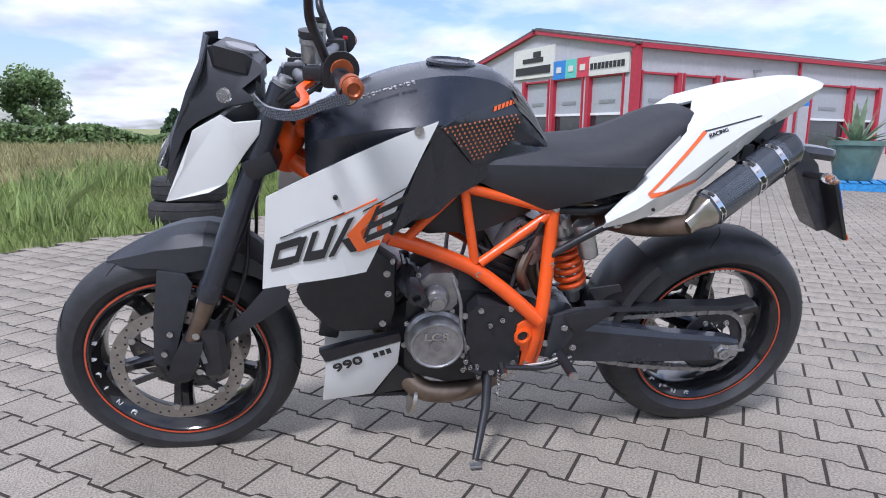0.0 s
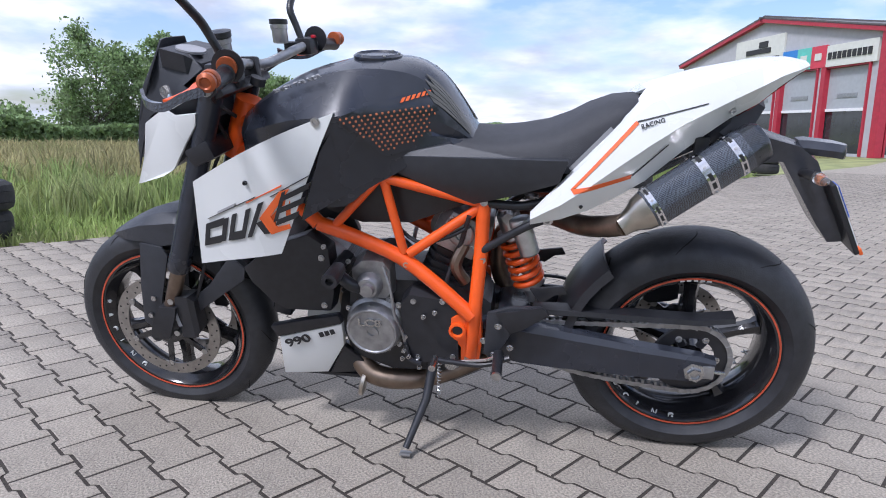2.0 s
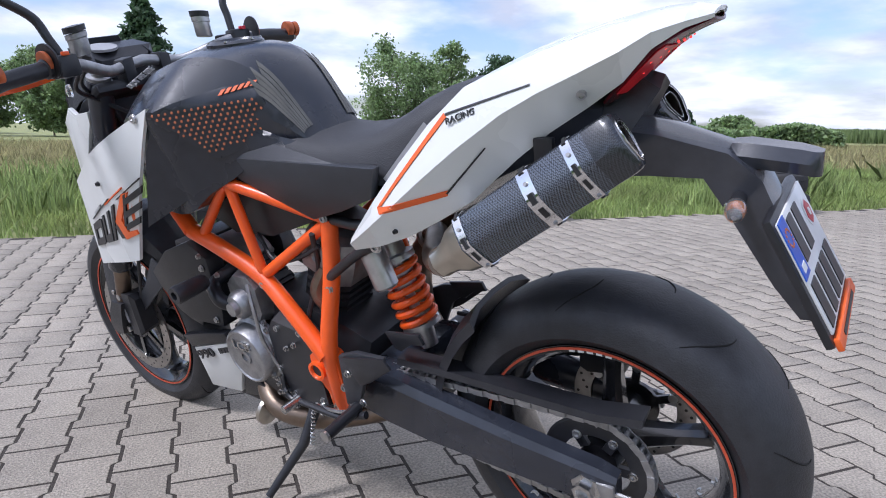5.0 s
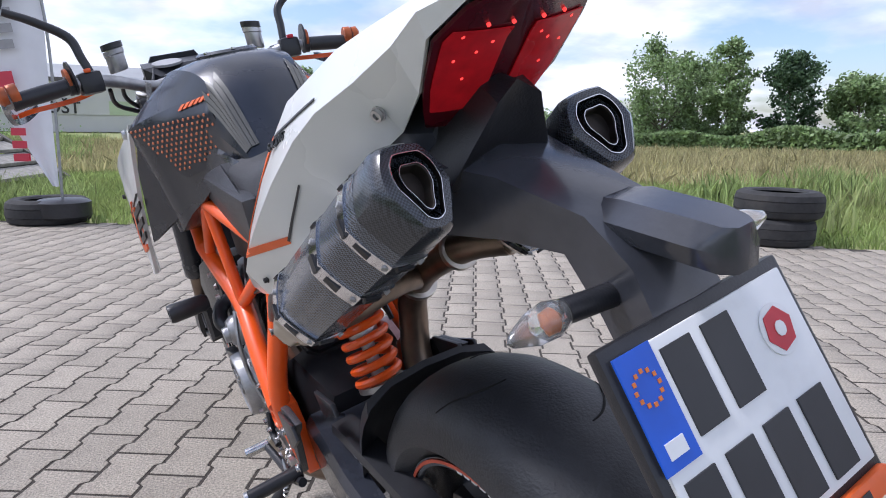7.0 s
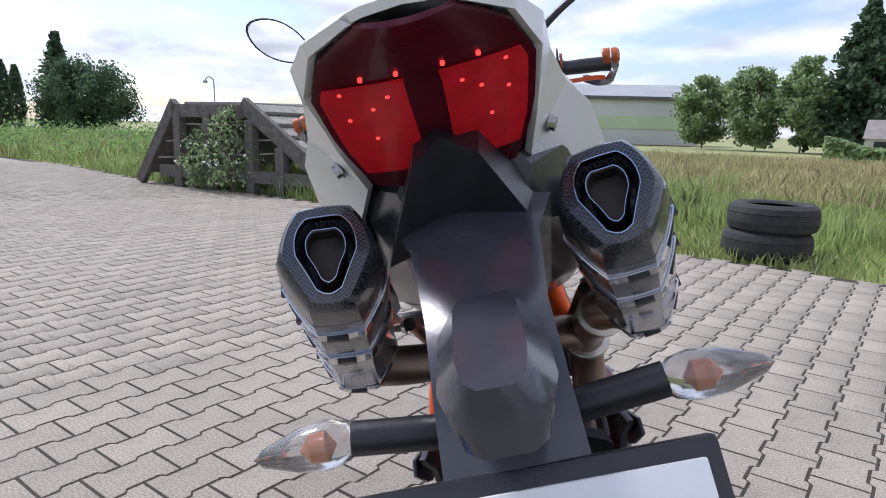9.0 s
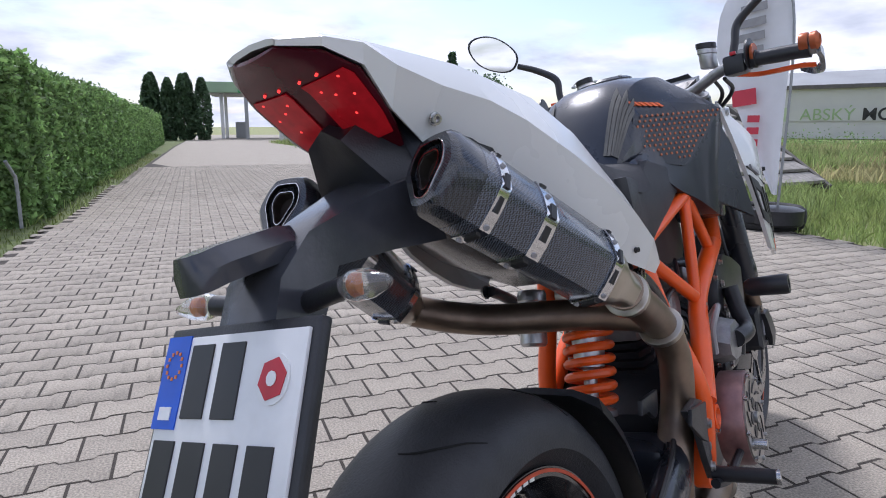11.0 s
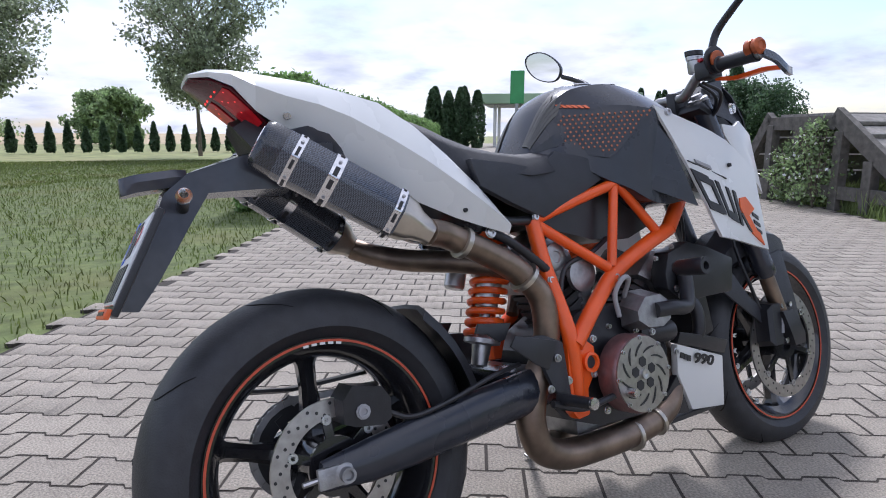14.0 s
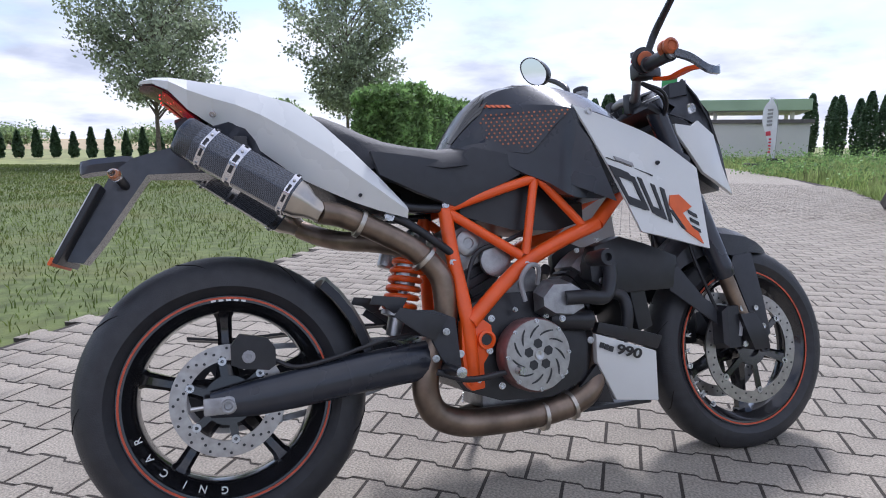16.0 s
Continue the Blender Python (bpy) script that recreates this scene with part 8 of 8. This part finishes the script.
# ---- fields and grass ----
def blades(name, xs, ys, h0, h1, w, material, label, seed, bend=0.35):
    rng = np.random.default_rng(seed)
    n = len(xs)
    h = rng.uniform(h0, h1, n)
    an = rng.uniform(0, 6.28, n)
    dx, dy = np.cos(an), np.sin(an)
    lx, ly = rng.normal(0, bend, n) * h, rng.normal(0, bend, n) * h
    ww = w * rng.uniform(0.6, 1.4, n)
    b = np.stack([xs, ys, np.full(n, -0.03)], 1)
    sd_ = np.stack([dx * ww, dy * ww, 0 * h], 1)
    mid = b + np.stack([lx * 0.35, ly * 0.35, h * 0.6], 1)
    tip = b + np.stack([lx, ly, h], 1)
    v = np.stack([b - sd_, b + sd_, mid + sd_ * 0.7, tip, mid - sd_ * 0.7], 1).reshape(-1, 3)
    me = bpy.data.meshes.new(name)
    me.vertices.add(5 * n); me.vertices.foreach_set("co", v.astype(np.float32).ravel())
    me.loops.add(5 * n); me.loops.foreach_set("vertex_index", np.arange(5 * n, dtype=np.int32))
    me.polygons.add(n); me.polygons.foreach_set("loop_start", np.arange(0, 5 * n, 5, dtype=np.int32)); me.polygons.foreach_set("loop_total", np.full(n, 5, np.int32))
    me.materials.append(material)
    me.update(); me.validate()
    return tagged(new(name, me), label, "grass", kind="stuff")


def scatter(n, box_, test, seed, near=None, power=1.0):
    rng = np.random.default_rng(seed)
    x, y = rng.uniform(box_[0], box_[2], n), rng.uniform(box_[1], box_[3], n)
    k = test(x, y)
    return x[k], y[k]


sf = lambda x, y: -side_of(FIELD_EDGE, x, y)
sl = lambda x, y: side_of(LAWN_EDGE, x, y)
x, y = scatter(260000, (-11, -9, 3, 16), lambda x, y: (sf(x, y) > 0.03) & (sf(x, y) < 5.5), 51)
blades("field_grass", x, y, 0.04, 0.15, 0.006, M_GRASS, "unmown green grass along the pavement", 52)
x, y = scatter(240000, (-30, -26, 8, 42), lambda x, y: (sf(x, y) > 5.0) & (sf(x, y) < 24), 53)
blades("meadow_grass", x, y, 0.10, 0.30, 0.016, M_DRY, "dry straw and green meadow grass further out", 54)


def clumps(n, box_, test, seed, per, spread):
    cx, cy = scatter(n, box_, test, seed)
    rng = np.random.default_rng(seed + 1)
    X = np.repeat(cx, per) + rng.normal(0, spread, len(cx) * per)
    Y = np.repeat(cy, per) + rng.normal(0, spread, len(cy) * per)
    return X, Y


x, y = clumps(190, (-12, -9, 1, 14), lambda x, y: (sf(x, y) > 0.5) & (sf(x, y) < 6.5) & ((x > -6.8) | (y > 0.8)), 55, 130, 0.16)
k = sf(x, y) > 0.12
blades("tall_weeds", x[k], y[k], 0.14, 0.46, 0.009, M_WEED, "tall green weeds at the edge of the field", 57, 0.25)
x, y = clumps(420, (-26, -6, 6, 36), lambda x, y: (sf(x, y) > 6.0) & (sf(x, y) < 20), 58, 60, 0.3)
blades("tall_weeds", x, y, 0.2, 0.5, 0.014, M_DRY, "tall straw and green weeds further out", 59, 0.25)
far_bank = lambda x, y: ((x + 9.7) * (-0.913) + (y + 8.2) * 0.409 > 0.1) & (np.hypot(x, y) > 8)
x, y = clumps(520, (-34, -30, -7, -2), lambda x, y: far_bank(x, y) & ((x < -10.5) | (y < -5.5)), 71, 110, 0.28)
k = far_bank(x, y) & (np.hypot(x + 16.6, y + 19.6) > 1.8)
blades("bank_weeds", x[k], y[k], 0.16, 0.50, 0.014, M_WEED, "tall flowering weeds on the bank beyond the drive", 73, 0.25)
x, y = clumps(260, (-10.5, -8.5, -5.4, -1.0), lambda x, y: (sf(x, y) > 0.08) & (sf(x, y) < 2.2), 81, 110, 0.13)
k = sf(x, y) > 0.04
blades("verge_grass", x[k], y[k], 0.08, 0.34, 0.007, M_WEED, "ragged grass and weeds round the foot of the ramp", 83, 0.3)
rb = np.random.default_rng(76)
bx, by = scatter(150, (-30, -28, -9, -4), lambda x, y: far_bank(x, y) & ((x < -11) | (y < -7)) & (np.hypot(x + 16.6, y + 19.6) > 2.6), 77)
n = 260
pts = np.stack([np.repeat(bx, n), np.repeat(by, n), np.zeros(len(bx) * n)], 1) + np.abs(rb.normal(size=(len(bx) * n, 3))) * np.array([0.0, 0.0, 0.32]) + rb.normal(size=(len(bx) * n, 3)) * np.array([0.45, 0.45, 0.02])
leaf_cloud("bank_plants", pts, 0.055, M_HEDGE, None, "dark leafy weeds between the grass of the bank", "weeds", seed=78, kind="stuff")
x, y = scatter(90000, (-34, -32, -7, -2), far_bank, 74)
blades("bank_grass", x, y, 0.08, 0.28, 0.014, M_GRASS, "rough grass on the bank beyond the drive", 75)
x, y = scatter(300000, (-16, -24, 16, 4), lambda x, y: (sl(x, y) > 0.03) & (sl(x, y) < 6.5) & (x > -9), 61)
blades("lawn_grass", x, y, 0.02, 0.075, 0.004, M_LAWN, "short mown lawn grass", 62)
x, y = scatter(200000, (-8, -24, 20, -3), lambda x, y: (sl(x, y) > 6.0), 63)
blades("lawn_grass", x, y, 0.02, 0.06, 0.008, M_LAWN, "short mown lawn grass further out", 64)
x, y = clumps(160, (-7, -14, 6, 3), lambda x, y: (sl(x, y) > 0.0) & (sl(x, y) < 0.6), 65, 90, 0.10)
k = sl(x, y) > -0.02
blades("edge_grass", x[k], y[k], 0.05, 0.20, 0.005, M_WEED, "longer tufts of grass along the lawn edge", 66)
x, y = scatter(90000, (-20, 60, 60, 110), lambda x, y: y > 60, 67)
blades("crop_rows", x, y, 0.7, 1.25, 0.10, M_CROP, "green maize crop on the far field", 68, 0.1)


# ---- low green hedge at the far side of the meadow ----
rng = np.random.default_rng(90)
n = 60000
an = np.radians(rng.uniform(98, 158, n))
rr = 33 + 2.0 * np.sin(an * 9) + rng.uniform(-1.2, 1.2, n)
hh = rng.uniform(0, 1, n) ** 0.8 * (0.85 + 0.35 * np.sin(an * 31) * np.sin(an * 13 + 1))
leaf_cloud("field_hedge", np.stack([rr * np.cos(an), rr * np.sin(an), hh], 1), 0.16, M_LEAF, None, "low ragged green hedge at the far side of the meadow", "hedge", seed=91, kind="stuff")

# ---- paving blocks ----
PU = Vector((math.cos(radians(-27.777)), math.sin(radians(-27.777)), 0))
PV = Vector((-PU.y, PU.x, 0))
PL, PP, AMP, GAP = 0.1972, 0.1361, 0.0075, 0.0045
P0 = Vector((0.0574, 0.1440, 0))
hl, hw, hn = PL / 2 - GAP, PP / 2 + AMP - GAP, PP / 2 - AMP - GAP
OUTLINE = [(-hl, -hw), (-hl * 0.5825, -hw), (-hl * 0.4625, -hn), (hl * 0.4625, -hn), (hl * 0.5825, -hw), (hl, -hw), (hl, hw), (hl * 0.5825, hw), (hl * 0.4625, hn), (-hl * 0.4625, hn), (-hl * 0.5825, hw), (-hl, hw)]


def block_geo(chamfer):
    """Vertices and faces of one block in its own axes, top at z = 0."""
    n = len(OUTLINE)
    vs, fs = [], []
    if chamfer:
        ins = [(x * (1 - 0.0014 / abs(x)) if abs(x) > 0.05 else x, y - math.copysign(0.0014, y)) for x, y in OUTLINE]
        vs += [(x, y, 0.0) for x, y in ins] + [(x, y, -0.0012) for x, y in OUTLINE] + [(x, y, -0.03) for x, y in OUTLINE]
        rings = 3
    else:
        vs += [(x, y, 0.0) for x, y in OUTLINE] + [(x, y, -0.025) for x, y in OUTLINE]
        rings = 2
    fs += [(0, 1, 10, 11), (1, 2, 9, 10), (2, 3, 8, 9), (3, 4, 7, 8), (4, 5, 6, 7)]
    for r in range(rings - 1):
        for k in range(n):
            fs.append((r * n + (k + 1) % n, r * n + k, (r + 1) * n + k, (r + 1) * n + (k + 1) % n))
    return np.array(vs), fs


rng = np.random.default_rng(5)
I, J = np.meshgrid(np.arange(-110, 111), np.arange(-150, 151))
I, J = I.ravel(), J.ravel()
off = np.where(J % 2 == 0, 0.0, 0.5)
u, v = (I + off + 0.5) * PL, J * PP
cx = P0.x + PU.x * u + PV.x * v
cy = P0.y + PU.y * u + PV.y * v
keep = paved(cx, cy) & (np.hypot(cx - 0.2, cy) < 15.5)
cx, cy = cx[keep], cy[keep]
dist = np.hypot(cx - 0.25, (cy + 0.15) * 0.9)
order = np.argsort(dist)
near, rest = order[:300], order[300:]

bv, bf = block_geo(True)
block_mesh = bpy.data.meshes.new("paving_block")
block_mesh.from_pydata([tuple(q) for q in bv], [], bf)
block_mesh.materials.append(M_STONE)
block_mesh.materials.append(M_JOINT)
block_mesh.polygons.foreach_set("material_index", [0] * (len(bf) - 12) + [1] * 12)
block_mesh.update()
turn = math.atan2(PU.y, PU.x)
for k in near:
    ob = new("paving_block", block_mesh)
    ob.parent = bed
    ob.matrix_world = Matrix.Translation((cx[k], cy[k], float(rng.uniform(-0.0007, 0.0)))) @ Euler((float(rng.normal(0, 0.004)), float(rng.normal(0, 0.004)), turn + float(rng.normal(0, 0.004)))).to_matrix().to_4x4()


def joined_blocks(idx, chamfer, name):
    bv, bf = block_geo(chamfer)
    n, m = len(idx), len(bv)
    c, s = math.cos(turn), math.sin(turn)
    tilt = rng.normal(0, 0.004, (n, 2))
    lx, ly, lz = bv[:, 0], bv[:, 1], bv[:, 2]
    X = cx[idx][:, None] + lx * c - ly * s
    Y = cy[idx][:, None] + lx * s + ly * c
    Z = lz[None] + tilt[:, :1] * lx + tilt[:, 1:] * ly + rng.uniform(-0.0007, 0, (n, 1))
    v = np.stack([X, Y, Z], -1).reshape(-1, 3)
    fl = np.array([q for f in bf for q in f], np.int32)
    ln = np.array([len(f) for f in bf], np.int32)
    loops = (fl[None] + (np.arange(n, dtype=np.int32) * m)[:, None]).ravel()
    tot = np.tile(ln, n)
    me = bpy.data.meshes.new(name)
    me.vertices.add(len(v)); me.vertices.foreach_set("co", v.astype(np.float32).ravel())
    me.loops.add(len(loops)); me.loops.foreach_set("vertex_index", loops)
    me.polygons.add(len(tot)); me.polygons.foreach_set("loop_start", np.concatenate([[0], np.cumsum(tot)[:-1]]).astype(np.int32)); me.polygons.foreach_set("loop_total", tot)
    me.materials.append(M_STONES)
    me.materials.append(M_JOINT)
    me.polygons.foreach_set("material_index", np.tile(np.array([0] * (len(bf) - 12) + [1] * 12, np.int32), n))
    me.update(); me.validate()
    ob = new(name, me)
    ob.parent = bed
    return tagged(ob, "wavy grey concrete paving blocks", kind="stuff")


joined_blocks(rest[:3200], True, "paving_blocks")
joined_blocks(rest[3200:], False, "paving_blocks")
# beyond the laid blocks the drive goes on as one grey sheet
far_sheet = mesh_ob("paving_far", [(x + 0.10, y, -0.0014) for x, y in FIELD_EDGE[:2]] + [(-9.3, -8.5, -0.0014), (-5.5, -12.3, -0.0014)] + [(x - 0.10, y, -0.0014) for x, y in LAWN_EDGE[:3][::-1]], [tuple(range(7))], M_STONES)
far_sheet.parent = bed
far_sheet2 = mesh_ob("paving_far", [(3.2, 12.4, -0.0014), (7.0, 19.0, -0.0014), (25, 60, -0.0014), (60, 70, -0.0014), (60, 10, -0.0014), (14.0, 3.0, -0.0014), (12.5, 8.5, -0.0014), (8.0, 13.0, -0.0014)], [tuple(range(8))], M_STONES)
far_sheet2.parent = bed
side_sheet = mesh_ob("paving_far", [(4.52, 2.45, -0.0014), (14.0, 3.0, -0.0014), (12.5, 8.5, -0.0014), (10.2, 11.2, -0.0014)], [(0, 1, 2, 3)], M_STONES)
side_sheet.parent = bed
